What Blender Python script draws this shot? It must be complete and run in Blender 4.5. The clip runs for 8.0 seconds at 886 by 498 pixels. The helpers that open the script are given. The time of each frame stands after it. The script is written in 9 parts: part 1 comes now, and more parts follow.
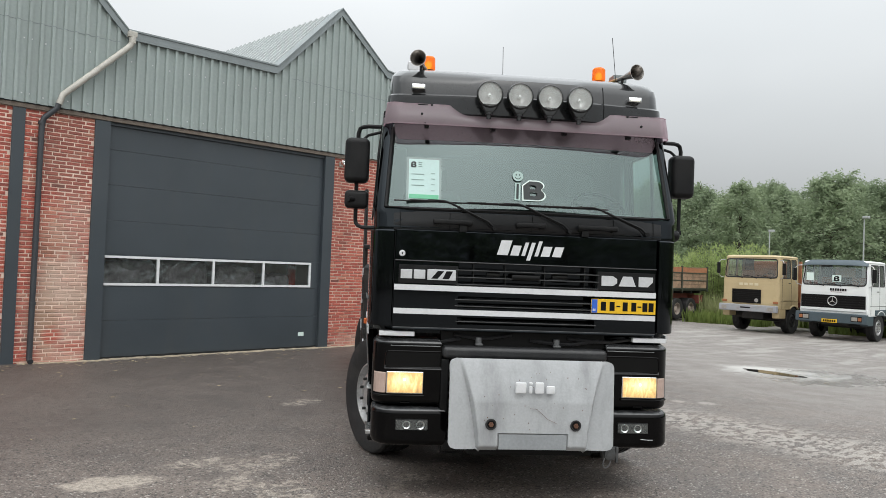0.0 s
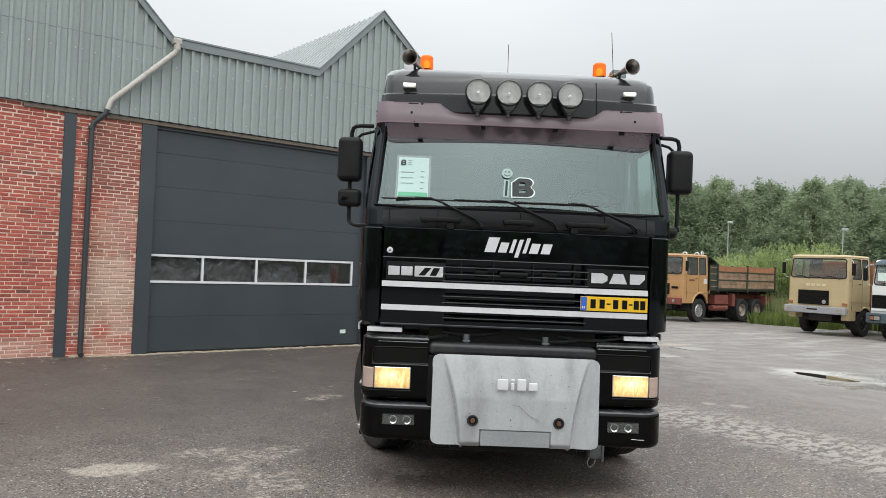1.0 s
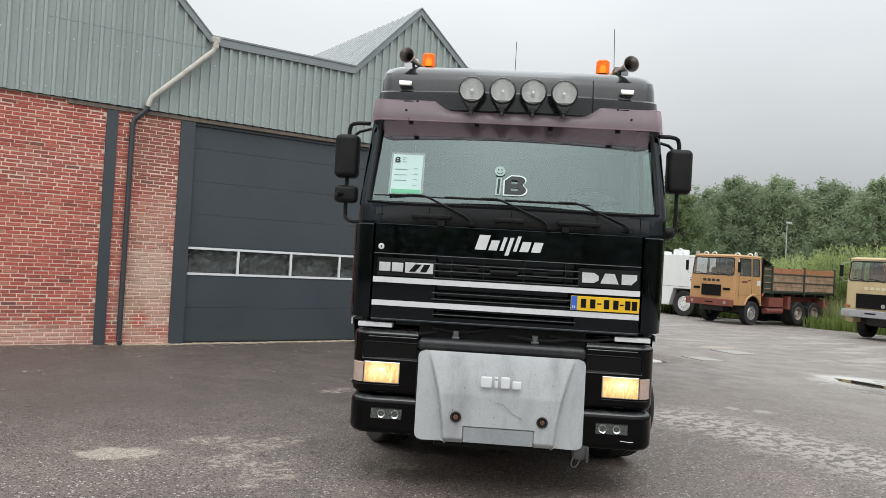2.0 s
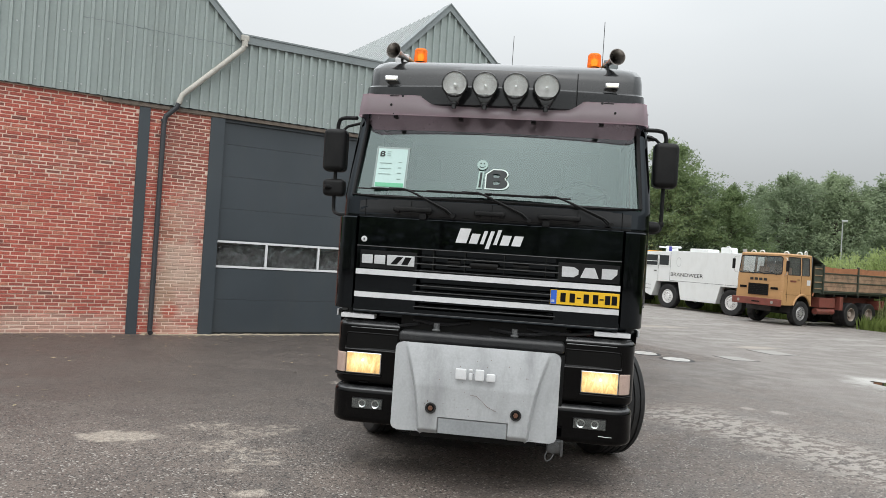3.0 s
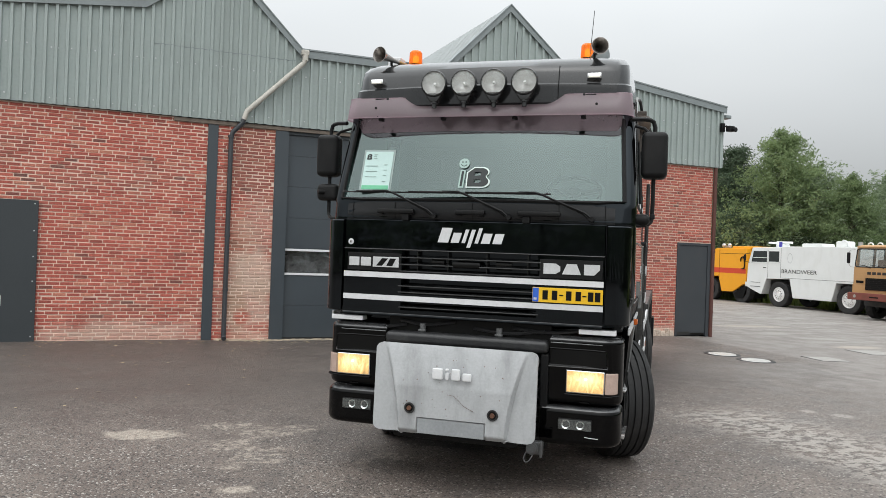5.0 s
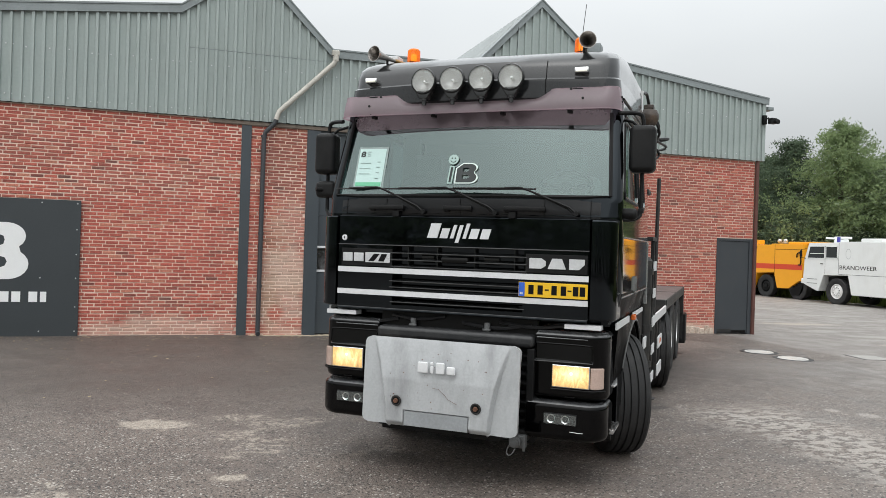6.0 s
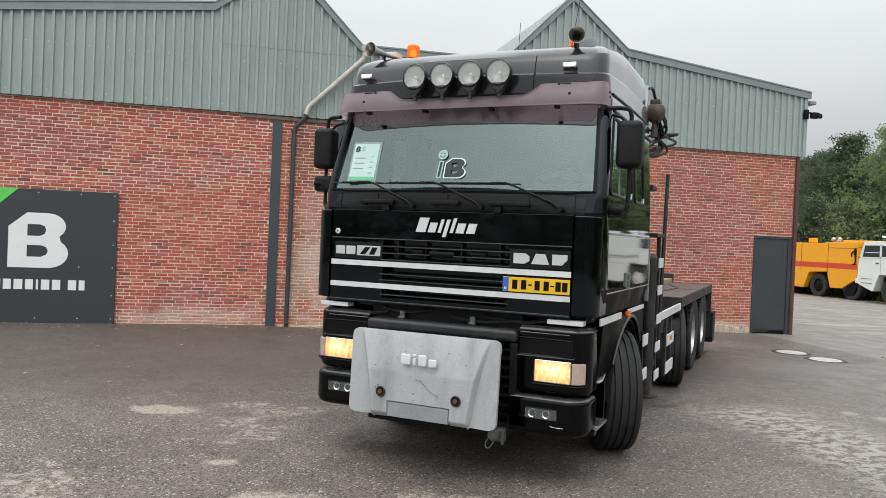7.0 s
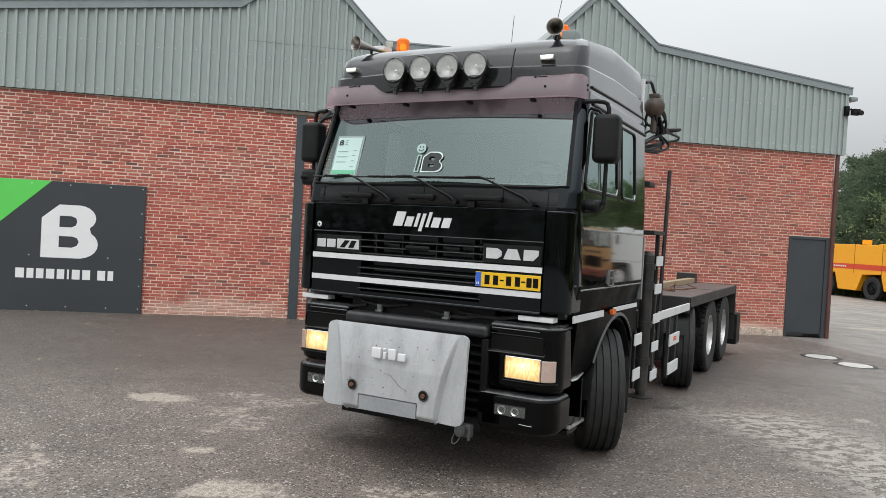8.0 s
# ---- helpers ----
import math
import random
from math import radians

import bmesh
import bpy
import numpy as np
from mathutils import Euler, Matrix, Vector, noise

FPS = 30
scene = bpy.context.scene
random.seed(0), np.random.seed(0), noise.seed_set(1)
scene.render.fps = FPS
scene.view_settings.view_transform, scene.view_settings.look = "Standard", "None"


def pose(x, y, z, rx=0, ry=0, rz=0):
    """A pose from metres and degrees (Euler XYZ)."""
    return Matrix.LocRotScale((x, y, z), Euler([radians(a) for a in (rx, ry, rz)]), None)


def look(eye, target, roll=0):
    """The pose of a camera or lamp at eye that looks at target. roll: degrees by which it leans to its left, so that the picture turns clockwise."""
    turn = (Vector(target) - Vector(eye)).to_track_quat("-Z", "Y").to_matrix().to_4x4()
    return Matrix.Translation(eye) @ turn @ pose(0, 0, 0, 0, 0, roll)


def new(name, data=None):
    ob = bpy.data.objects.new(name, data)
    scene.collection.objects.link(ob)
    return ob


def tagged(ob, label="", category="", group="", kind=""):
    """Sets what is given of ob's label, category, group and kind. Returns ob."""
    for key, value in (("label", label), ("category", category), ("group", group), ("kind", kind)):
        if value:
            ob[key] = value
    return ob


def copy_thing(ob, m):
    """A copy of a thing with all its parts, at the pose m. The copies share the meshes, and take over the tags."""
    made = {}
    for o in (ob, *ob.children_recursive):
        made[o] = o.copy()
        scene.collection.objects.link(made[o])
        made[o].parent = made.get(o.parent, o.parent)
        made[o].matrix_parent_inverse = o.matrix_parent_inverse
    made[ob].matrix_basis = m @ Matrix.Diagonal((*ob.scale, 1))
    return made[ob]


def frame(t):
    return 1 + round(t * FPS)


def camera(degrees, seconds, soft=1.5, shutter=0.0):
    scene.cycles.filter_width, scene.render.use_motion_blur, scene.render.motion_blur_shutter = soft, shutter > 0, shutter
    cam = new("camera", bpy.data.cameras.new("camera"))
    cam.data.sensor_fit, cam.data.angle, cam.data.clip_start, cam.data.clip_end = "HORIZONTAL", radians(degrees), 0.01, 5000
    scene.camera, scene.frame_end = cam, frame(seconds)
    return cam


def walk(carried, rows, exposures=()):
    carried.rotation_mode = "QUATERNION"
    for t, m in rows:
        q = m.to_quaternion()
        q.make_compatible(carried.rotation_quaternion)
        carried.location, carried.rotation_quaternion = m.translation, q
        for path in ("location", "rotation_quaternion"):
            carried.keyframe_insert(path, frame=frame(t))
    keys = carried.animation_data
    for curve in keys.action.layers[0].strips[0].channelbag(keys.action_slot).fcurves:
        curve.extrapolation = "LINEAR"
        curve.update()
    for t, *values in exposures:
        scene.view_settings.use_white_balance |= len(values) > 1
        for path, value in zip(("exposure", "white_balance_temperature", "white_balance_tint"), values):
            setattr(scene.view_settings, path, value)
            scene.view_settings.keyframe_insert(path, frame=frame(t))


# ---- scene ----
cam = camera(60.7, 8.0, soft=0.6)
PATH = [
    (0, (0.036, -13.332, 1.757), (1.442, -11.91, 1.805), 2.2),
    (0.5, (0.207, -13.574, 1.765), (1.545, -12.088, 1.81), 2.2),
    (1, (0.472, -13.792, 1.757), (1.742, -12.247, 1.798), 2.3),
    (1.5, (0.694, -13.982, 1.784), (1.898, -12.386, 1.819), 2.5),
    (2.8, (1.19, -14.4, 1.781), (2.251, -12.704, 1.79), 3.9),
    (3, (1.301, -14.486, 1.788), (2.335, -12.773, 1.796), 3.7),
    (3.5, (1.485, -14.629, 1.782), (2.462, -12.884, 1.786), 3.5),
    (4, (1.728, -14.733, 1.799), (2.635, -12.95, 1.803), 2.9),
    (4.5, (2.011, -14.825, 1.8), (2.849, -13.009, 1.804), 2.4),
    (5.8, (2.556, -15.146, 1.802), (3.209, -13.256, 1.801), 1.8),
    (6, (2.68, -15.19, 1.801), (3.308, -13.291, 1.795), 1.8),
    (6.5, (2.928, -15.289, 1.82), (3.491, -13.37, 1.806), 2.0),
    (7, (3.143, -15.395, 1.815), (3.641, -13.458, 1.79), 2.4),
    (7.5, (3.46, -15.432, 1.818), (3.885, -13.477, 1.785), 2.7),
    (8, (3.721, -15.492, 1.817), (4.09, -13.526, 1.779), 3.1),
]
walk(cam, [(t, look(eye, target, roll)) for t, eye, target, roll in PATH])

# ---- sky and daylight: an even overcast ----
world = bpy.data.worlds.new("overcast_sky")
scene.world = world
world.use_nodes = True
wn, wl = world.node_tree.nodes, world.node_tree.links
wn.clear()
SUN_UP, SUN_ROUND = radians(62), radians(216)
sky = wn.new("ShaderNodeTexSky")
sky.sky_type, sky.sun_disc = "NISHITA", False
sky.sun_elevation, sky.sun_rotation = SUN_UP, SUN_ROUND
sky.dust_density, sky.air_density, sky.ozone_density = 6.0, 1.4, 1.0
grey = wn.new("ShaderNodeHueSaturation")
grey.inputs["Saturation"].default_value = 0.10
wl.new(sky.outputs["Color"], grey.inputs["Color"])
skybg = wn.new("ShaderNodeBackground")
skybg.inputs["Strength"].default_value = 0.06
wl.new(grey.outputs["Color"], skybg.inputs["Color"])
wtc = wn.new("ShaderNodeTexCoord")
wmap = wn.new("ShaderNodeMapping")
wmap.inputs["Scale"].default_value = (1.0, 1.0, 2.6)
wl.new(wtc.outputs["Generated"], wmap.inputs["Vector"])
wnoise = wn.new("ShaderNodeTexNoise")
wnoise.inputs["Scale"].default_value = 1.7
wnoise.inputs["Detail"].default_value = 3.0
wl.new(wmap.outputs["Vector"], wnoise.inputs["Vector"])
wramp = wn.new("ShaderNodeValToRGB")
wramp.color_ramp.elements[0].position, wramp.color_ramp.elements[1].position = 0.3, 0.7
wramp.color_ramp.elements[0].color = (0.60, 0.64, 0.662, 1)
wramp.color_ramp.elements[1].color = (0.715, 0.75, 0.768, 1)
wl.new(wnoise.outputs["Fac"], wramp.inputs["Fac"])
cloud = wn.new("ShaderNodeBackground")
wsep = wn.new("ShaderNodeSeparateXYZ")
wl.new(wtc.outputs["Generated"], wsep.inputs[0])
wgrad = wn.new("ShaderNodeMapRange")
wgrad.inputs["From Min"].default_value, wgrad.inputs["From Max"].default_value = 0.1, 1.0
wgrad.inputs["To Min"].default_value, wgrad.inputs["To Max"].default_value = 0.56, 2.45
wl.new(wsep.outputs["Z"], wgrad.inputs["Value"])
wl.new(wgrad.outputs[0], cloud.inputs["Strength"])
wl.new(wramp.outputs["Color"], cloud.inputs["Color"])
both = wn.new("ShaderNodeAddShader")
wl.new(skybg.outputs["Background"], both.inputs[0])
wl.new(cloud.outputs["Background"], both.inputs[1])
wout = wn.new("ShaderNodeOutputWorld")
wl.new(both.outputs["Shader"], wout.inputs["Surface"])

sun = new("sun", bpy.data.lights.new("sun", "SUN"))
sun.data.energy, sun.data.angle, sun.data.color = 0.9, radians(100), (1.0, 0.97, 0.93)
sun.matrix_world = look((-22, -30, 70), (0, 0, 0))


# ---- materials ----
def mat(name, base, rough=0.5, metal=0.0, vary=0.12, scale=6.0, bump=0.0, bscale=60.0, coat=0.0, spec=0.5,
        dirt=None, dirt_amount=0.0, dirt_scale=2.0, streak=1.0, piece=0.0, emit=None, strength=0.0, rvary=0.1):
    """A procedural surface: colour that varies at two scales, worn patches, and a fine relief."""
    m = bpy.data.materials.new(name)
    m.use_nodes = True
    n, k = m.node_tree.nodes, m.node_tree.links
    p = n["Principled BSDF"]
    p.inputs["Metallic"].default_value = metal
    p.inputs["Specular IOR Level"].default_value = spec
    p.inputs["Coat Weight"].default_value = coat
    p.inputs["Coat Roughness"].default_value = 0.04
    tc = n.new("ShaderNodeTexCoord")
    big = n.new("ShaderNodeTexNoise")
    big.inputs["Scale"].default_value, big.inputs["Detail"].default_value = scale, 5.0
    k.new(tc.outputs["Object"], big.inputs["Vector"])
    fine = n.new("ShaderNodeTexNoise")
    fine.inputs["Scale"].default_value, fine.inputs["Detail"].default_value = bscale, 3.0
    k.new(tc.outputs["Object"], fine.inputs["Vector"])
    total = n.new("ShaderNodeMath")
    total.operation = "ADD"
    k.new(big.outputs["Fac"], total.inputs[0])
    k.new(fine.outputs["Fac"], total.inputs[1])
    value = n.new("ShaderNodeMapRange")
    value.inputs["From Min"].default_value, value.inputs["From Max"].default_value = 0.6, 1.4
    value.inputs["To Min"].default_value, value.inputs["To Max"].default_value = 1 - vary, 1 + vary
    k.new(total.outputs[0], value.inputs["Value"])
    hue = n.new("ShaderNodeHueSaturation")
    hue.inputs["Color"].default_value = (*base, 1)
    if piece:
        info = n.new("ShaderNodeObjectInfo")
        pr = n.new("ShaderNodeMapRange")
        pr.inputs["To Min"].default_value, pr.inputs["To Max"].default_value = 1 - piece, 1 + piece
        k.new(info.outputs["Random"], pr.inputs["Value"])
        mul = n.new("ShaderNodeMath")
        mul.operation = "MULTIPLY"
        k.new(value.outputs[0], mul.inputs[0])
        k.new(pr.outputs[0], mul.inputs[1])
        k.new(mul.outputs[0], hue.inputs["Value"])
    else:
        k.new(value.outputs[0], hue.inputs["Value"])
    colour = hue.outputs["Color"]
    if dirt:
        spots = n.new("ShaderNodeTexNoise")
        spots.inputs["Scale"].default_value, spots.inputs["Detail"].default_value = dirt_scale, 8.0
        spots.inputs["Roughness"].default_value = 0.65
        drawn = n.new("ShaderNodeMapping")
        drawn.inputs["Scale"].default_value = (1, 1, streak)
        k.new(tc.outputs["Object"], drawn.inputs["Vector"])
        k.new(drawn.outputs[0], spots.inputs["Vector"])
        cut = n.new("ShaderNodeMapRange")
        cut.inputs["From Min"].default_value, cut.inputs["From Max"].default_value = 0.5, 0.72
        cut.inputs["To Max"].default_value = dirt_amount
        k.new(spots.outputs["Fac"], cut.inputs["Value"])
        mix = n.new("ShaderNodeMix")
        mix.data_type = "RGBA"
        mix.inputs[7].default_value = (*dirt, 1)
        k.new(cut.outputs[0], mix.inputs[0])
        k.new(colour, mix.inputs[6])
        colour = mix.outputs[2]
    k.new(colour, p.inputs["Base Color"])
    rr = n.new("ShaderNodeMapRange")
    rr.inputs["From Min"].default_value, rr.inputs["From Max"].default_value = 0.3, 0.7
    rr.inputs["To Min"].default_value = max(0.02, rough * (1 - rvary))
    rr.inputs["To Max"].default_value = min(1.0, rough * (1 + rvary))
    k.new(big.outputs["Fac"], rr.inputs["Value"])
    k.new(rr.outputs[0], p.inputs["Roughness"])
    if bump:
        b = n.new("ShaderNodeBump")
        b.inputs["Strength"].default_value, b.inputs["Distance"].default_value = bump, 0.01
        k.new(fine.outputs["Fac"], b.inputs["Height"])
        k.new(b.outputs["Normal"], p.inputs["Normal"])
    if emit:
        p.inputs["Emission Color"].default_value = (*emit, 1)
        p.inputs["Emission Strength"].default_value = strength
    return m


def glass(name, tint, ior=1.5, clear=1.0, rough=0.0, dust=0.0, both=False):
    """A thin pane: light passes through tinted, and Fresnel drives the gloss; dust lies on it as a thin film.
    With both, it gleams alike from inside and outside."""
    m = bpy.data.materials.new(name)
    m.use_nodes = True
    n, k = m.node_tree.nodes, m.node_tree.links
    n.remove(n["Principled BSDF"])
    see = n.new("ShaderNodeBsdfTransparent")
    see.inputs["Color"].default_value = (*[c * clear for c in tint], 1)
    gloss = n.new("ShaderNodeBsdfGlossy")
    gloss.inputs["Roughness"].default_value = rough
    gloss.inputs["Color"].default_value = (0.82, 1.0, 0.98, 1)
    mix = n.new("ShaderNodeMixShader")
    if both:
        lw, f, grow = n.new("ShaderNodeLayerWeight"), n.new("ShaderNodeMapRange"), n.new("ShaderNodeMath")
        grow.operation, grow.inputs[1].default_value = "POWER", 4.5
        f.inputs["To Min"].default_value = ((ior - 1) / (ior + 1)) ** 2
        k.new(lw.outputs["Facing"], grow.inputs[0])
        k.new(grow.outputs[0], f.inputs["Value"])
    else:
        f = n.new("ShaderNodeFresnel")
        f.inputs["IOR"].default_value = ior
    k.new(f.outputs[0], mix.inputs[0])
    k.new(see.outputs[0], mix.inputs[1])
    k.new(gloss.outputs[0], mix.inputs[2])
    k.new(mix.outputs[0], n["Material Output"].inputs["Surface"])
    if dust:
        film = n.new("ShaderNodeBsdfDiffuse")
        film.inputs["Color"].default_value = (0.55, 0.55, 0.53, 1)
        cloud = n.new("ShaderNodeTexNoise")
        cloud.inputs["Scale"].default_value = 2.2
        amount = n.new("ShaderNodeMapRange")
        amount.inputs["To Min"].default_value, amount.inputs["To Max"].default_value = dust * 0.5, dust * 1.5
        over = n.new("ShaderNodeMixShader")
        k.new(cloud.outputs["Fac"], amount.inputs["Value"])
        k.new(amount.outputs[0], over.inputs[0])
        k.new(mix.outputs[0], over.inputs[1])
        k.new(film.outputs[0], over.inputs[2])
        k.new(over.outputs[0], n["Material Output"].inputs["Surface"])
    return m


BLACK = mat("black_gloss_paint", (0.0006, 0.0006, 0.0008), 0.04, spec=0.38, vary=0.25, scale=1.5, bscale=9, rvary=0.6,
            dirt=(0.004, 0.004, 0.004), dirt_amount=0.3, dirt_scale=3)
CABPAINT = mat("polished_black_cab_paint", (0.0012, 0.0012, 0.0014), 0.05, spec=0.15, coat=1.0, vary=0.25, scale=1.5, bscale=9, rvary=0.4)
ROOF_PAINT = mat("dark_grey_roof_paint", (0.016, 0.0172, 0.0185), 0.2, spec=0.25, coat=1.0, vary=0.2, scale=1.5, bscale=12, rvary=0.4,
                 dirt=(0.03, 0.03, 0.03), dirt_amount=0.3)
BLACK.node_tree.nodes["Principled BSDF"].inputs["Specular Tint"].default_value = (0.78, 0.9, 1.0, 1)
BUMPERBLACK = mat("black_bumper_paint", (0.0008, 0.0008, 0.001), 0.07, spec=0.18, vary=0.25, scale=2.5, bscale=12, rvary=0.6,
                  dirt=(0.006, 0.006, 0.006), dirt_amount=0.3, dirt_scale=4)
# scuffed bumper paint, paled to carry the sky highlight on top faces
SKYLIT_TOP = mat("scuffed_skylit_bumper_top", (0.03, 0.031, 0.033), 0.24, spec=0.7, vary=0.35, scale=9, bump=0.1, bscale=120,
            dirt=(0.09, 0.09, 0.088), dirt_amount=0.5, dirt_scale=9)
BARGREY = mat("weathered_bumper_bar", (0.020, 0.0205, 0.022), 0.42, spec=0.5, vary=0.3, scale=7, bump=0.25, bscale=160,
              dirt=(0.07, 0.07, 0.068), dirt_amount=0.45, dirt_scale=8)
for glossy, ior in ((CABPAINT, 1.95), (ROOF_PAINT, 1.40)):
    glossy.node_tree.nodes["Principled BSDF"].inputs["Coat IOR"].default_value = ior
DULLBLACK = mat("dull_black_wing_paint", (0.0016, 0.0016, 0.0018), 0.3, spec=0.02, vary=0.25, scale=3, bscale=30, rvary=0.4,
                dirt=(0.006, 0.006, 0.006), dirt_amount=0.35, dirt_scale=5)
GRILLE = mat("semi_gloss_grille_plastic", (0.010, 0.0105, 0.011), 0.22, spec=0.6, vary=0.2, scale=5, bscale=60,
             dirt=(0.035, 0.035, 0.033), dirt_amount=0.4, dirt_scale=6)
COWL = mat("satin_black_cowl", (0.0075, 0.0082, 0.0095), 0.35, spec=0.4, vary=0.2, scale=5, bump=0.1, bscale=200, dirt=(0.02, 0.02, 0.02), dirt_amount=0.4)
GREYLIP = mat("scuffed_grey_trim_and_highlight", (0.10, 0.104, 0.106), 0.35, vary=0.25, scale=6, bump=0.15, dirt=(0.2, 0.2, 0.2), dirt_amount=0.5, dirt_scale=7)
PLASTIC = mat("black_grained_plastic", (0.007, 0.0072, 0.0076), 0.42, spec=0.2, bump=0.25, bscale=400, vary=0.2, scale=4,
              dirt=(0.028, 0.028, 0.027), dirt_amount=0.4)
CHASSIS = mat("black_chassis_steel", (0.016, 0.016, 0.016), 0.5, vary=0.4, scale=5, bump=0.3, bscale=80,
              dirt=(0.075, 0.06, 0.045), dirt_amount=0.5, dirt_scale=5)
RUBBER = mat("tyre_rubber", (0.013, 0.013, 0.0135), 0.68, bump=0.35, bscale=120, vary=0.3, scale=5,
             dirt=(0.055, 0.052, 0.05), dirt_amount=0.5, dirt_scale=4)
SILVER = mat("silver_steel_rim", (0.55, 0.55, 0.55), 0.38, metal=0.7, vary=0.2, scale=9,
             dirt=(0.12, 0.09, 0.07), dirt_amount=0.6, dirt_scale=8)
CHROME = mat("chrome", (0.8, 0.8, 0.8), 0.08, metal=1.0, vary=0.08, scale=8, rvary=0.4)
BRASS = mat("tarnished_brass", (0.42, 0.25, 0.10), 0.3, metal=1.0, vary=0.3, scale=12)
WHITE = mat("white_stripe_paint", (0.66, 0.67, 0.68), 0.4, vary=0.08, scale=7, dirt=(0.4, 0.4, 0.39), dirt_amount=0.4)
PADGREY = mat("worn_pale_grey_steel", (0.40, 0.413, 0.422), 0.42, vary=0.11, scale=2.5, bump=0.08, bscale=60,
              dirt=(0.22, 0.225, 0.23), dirt_amount=0.75, dirt_scale=4.5, streak=0.3)
VISOR = mat("tinted_purple_visor", (0.36, 0.288, 0.31), 0.08, coat=0.45, vary=0.1, scale=3)
vn, vk = VISOR.node_tree.nodes, VISOR.node_tree.links
vtr, vmix = vn.new("ShaderNodeBsdfTranslucent"), vn.new("ShaderNodeMixShader")
vtr.inputs["Color"].default_value = (0.93, 0.78, 0.84, 1)
vmix.inputs[0].default_value = 0.5
vk.new(vn["Principled BSDF"].outputs[0], vmix.inputs[1])
vk.new(vtr.outputs[0], vmix.inputs[2])
vthin, vclear = vn.new("ShaderNodeBsdfTransparent"), vn.new("ShaderNodeMixShader")  # thin acrylic lets some light straight through
vthin.inputs["Color"].default_value = (0.86, 0.70, 0.76, 1)
vclear.inputs[0].default_value = 0.32
vk.new(vmix.outputs[0], vclear.inputs[1])
vk.new(vthin.outputs[0], vclear.inputs[2])
vk.new(vclear.outputs[0], vn["Material Output"].inputs["Surface"])
WINDSCREEN = glass("windscreen_glass", (0.58, 0.80, 0.73), 2.0, clear=0.78)
SHADEBAND = mat("purple_shade_band", (0.17, 0.145, 0.155), 0.08, vary=0.08, scale=2)
hn, hk = SHADEBAND.node_tree.nodes, SHADEBAND.node_tree.links
hthin, hmix = hn.new("ShaderNodeBsdfTransparent"), hn.new("ShaderNodeMixShader")
hthin.inputs["Color"].default_value = (0.72, 0.70, 0.72, 1)
hmix.inputs[0].default_value = 0.35
hk.new(hn["Principled BSDF"].outputs[0], hmix.inputs[1])
hk.new(hthin.outputs[0], hmix.inputs[2])
hk.new(hmix.outputs[0], hn["Material Output"].inputs["Surface"])
SEALPALE = mat("bright_trim_and_crease_light", (0.36, 0.38, 0.38), 0.2, metal=0.6, vary=0.1)
SIDEGLASS = glass("side_window_glass", (0.66, 0.76, 0.74), 3.4, both=True)
CABTRIM = mat("grey_cab_trim", (0.16, 0.17, 0.172), 0.7, vary=0.1, scale=5)
DASH = mat("grey_green_dashboard", (0.24, 0.27, 0.27), 0.6, vary=0.12, scale=6)
MINTPAPER = mat("pale_mint_paper", (0.46, 0.62, 0.59), 0.5, vary=0.05)
SLEEVE = mat("clear_plastic_sleeve", (0.26, 0.33, 0.315), 0.15, vary=0.1)
TABMINT = mat("pale_mint_sticker", (0.36, 0.50, 0.46), 0.5, vary=0.05)
PAPER = mat("white_paper", (0.70, 0.82, 0.77), 0.6, vary=0.04)
THINPRINT = mat("pale_grey_print", (0.33, 0.44, 0.42), 0.6, vary=0.1)
PRINT = mat("grey_print", (0.022, 0.028, 0.028), 0.6, vary=0.1)
AMBER = mat("amber_lens", (0.9, 0.24, 0.012), 0.2, vary=0.1, scale=20, emit=(1.0, 0.22, 0.006), strength=0.14)
an, ak = AMBER.node_tree.nodes, AMBER.node_tree.links
athin, amix = an.new("ShaderNodeBsdfTransparent"), an.new("ShaderNodeMixShader")
athin.inputs["Color"].default_value = (1.0, 0.42, 0.06, 1)
amix.inputs[0].default_value = 0.4
ak.new(an["Principled BSDF"].outputs[0], amix.inputs[1])
ak.new(athin.outputs[0], amix.inputs[2])
ak.new(amix.outputs[0], an["Material Output"].inputs["Surface"])
FLASHBULB = mat("lit_beacon_lamp", (1, 0.7, 0.3), 0.3, vary=0.05, emit=(1.0, 0.55, 0.12), strength=2.2)
BULB = mat("lit_bulb", (1, 0.9, 0.7), 0.3, vary=0.05, emit=(1.0, 0.86, 0.6), strength=3.0)
EMBLEM = mat("pale_emblem_metal", (0.6, 0.61, 0.62), 0.35, metal=0.25, vary=0.1, scale=8)
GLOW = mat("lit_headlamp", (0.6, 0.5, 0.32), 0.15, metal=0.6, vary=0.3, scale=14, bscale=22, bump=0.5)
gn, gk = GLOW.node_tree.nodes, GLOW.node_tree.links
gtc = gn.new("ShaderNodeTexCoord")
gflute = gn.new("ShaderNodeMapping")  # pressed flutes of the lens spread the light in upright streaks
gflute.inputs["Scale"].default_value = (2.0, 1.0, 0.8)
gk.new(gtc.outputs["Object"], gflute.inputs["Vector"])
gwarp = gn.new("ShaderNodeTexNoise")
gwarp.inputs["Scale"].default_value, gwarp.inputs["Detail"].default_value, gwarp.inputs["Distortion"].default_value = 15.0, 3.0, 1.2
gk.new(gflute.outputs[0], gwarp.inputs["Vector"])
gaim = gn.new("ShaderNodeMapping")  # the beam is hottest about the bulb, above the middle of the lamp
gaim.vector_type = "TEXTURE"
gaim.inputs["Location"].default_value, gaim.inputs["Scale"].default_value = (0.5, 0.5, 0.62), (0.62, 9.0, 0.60)
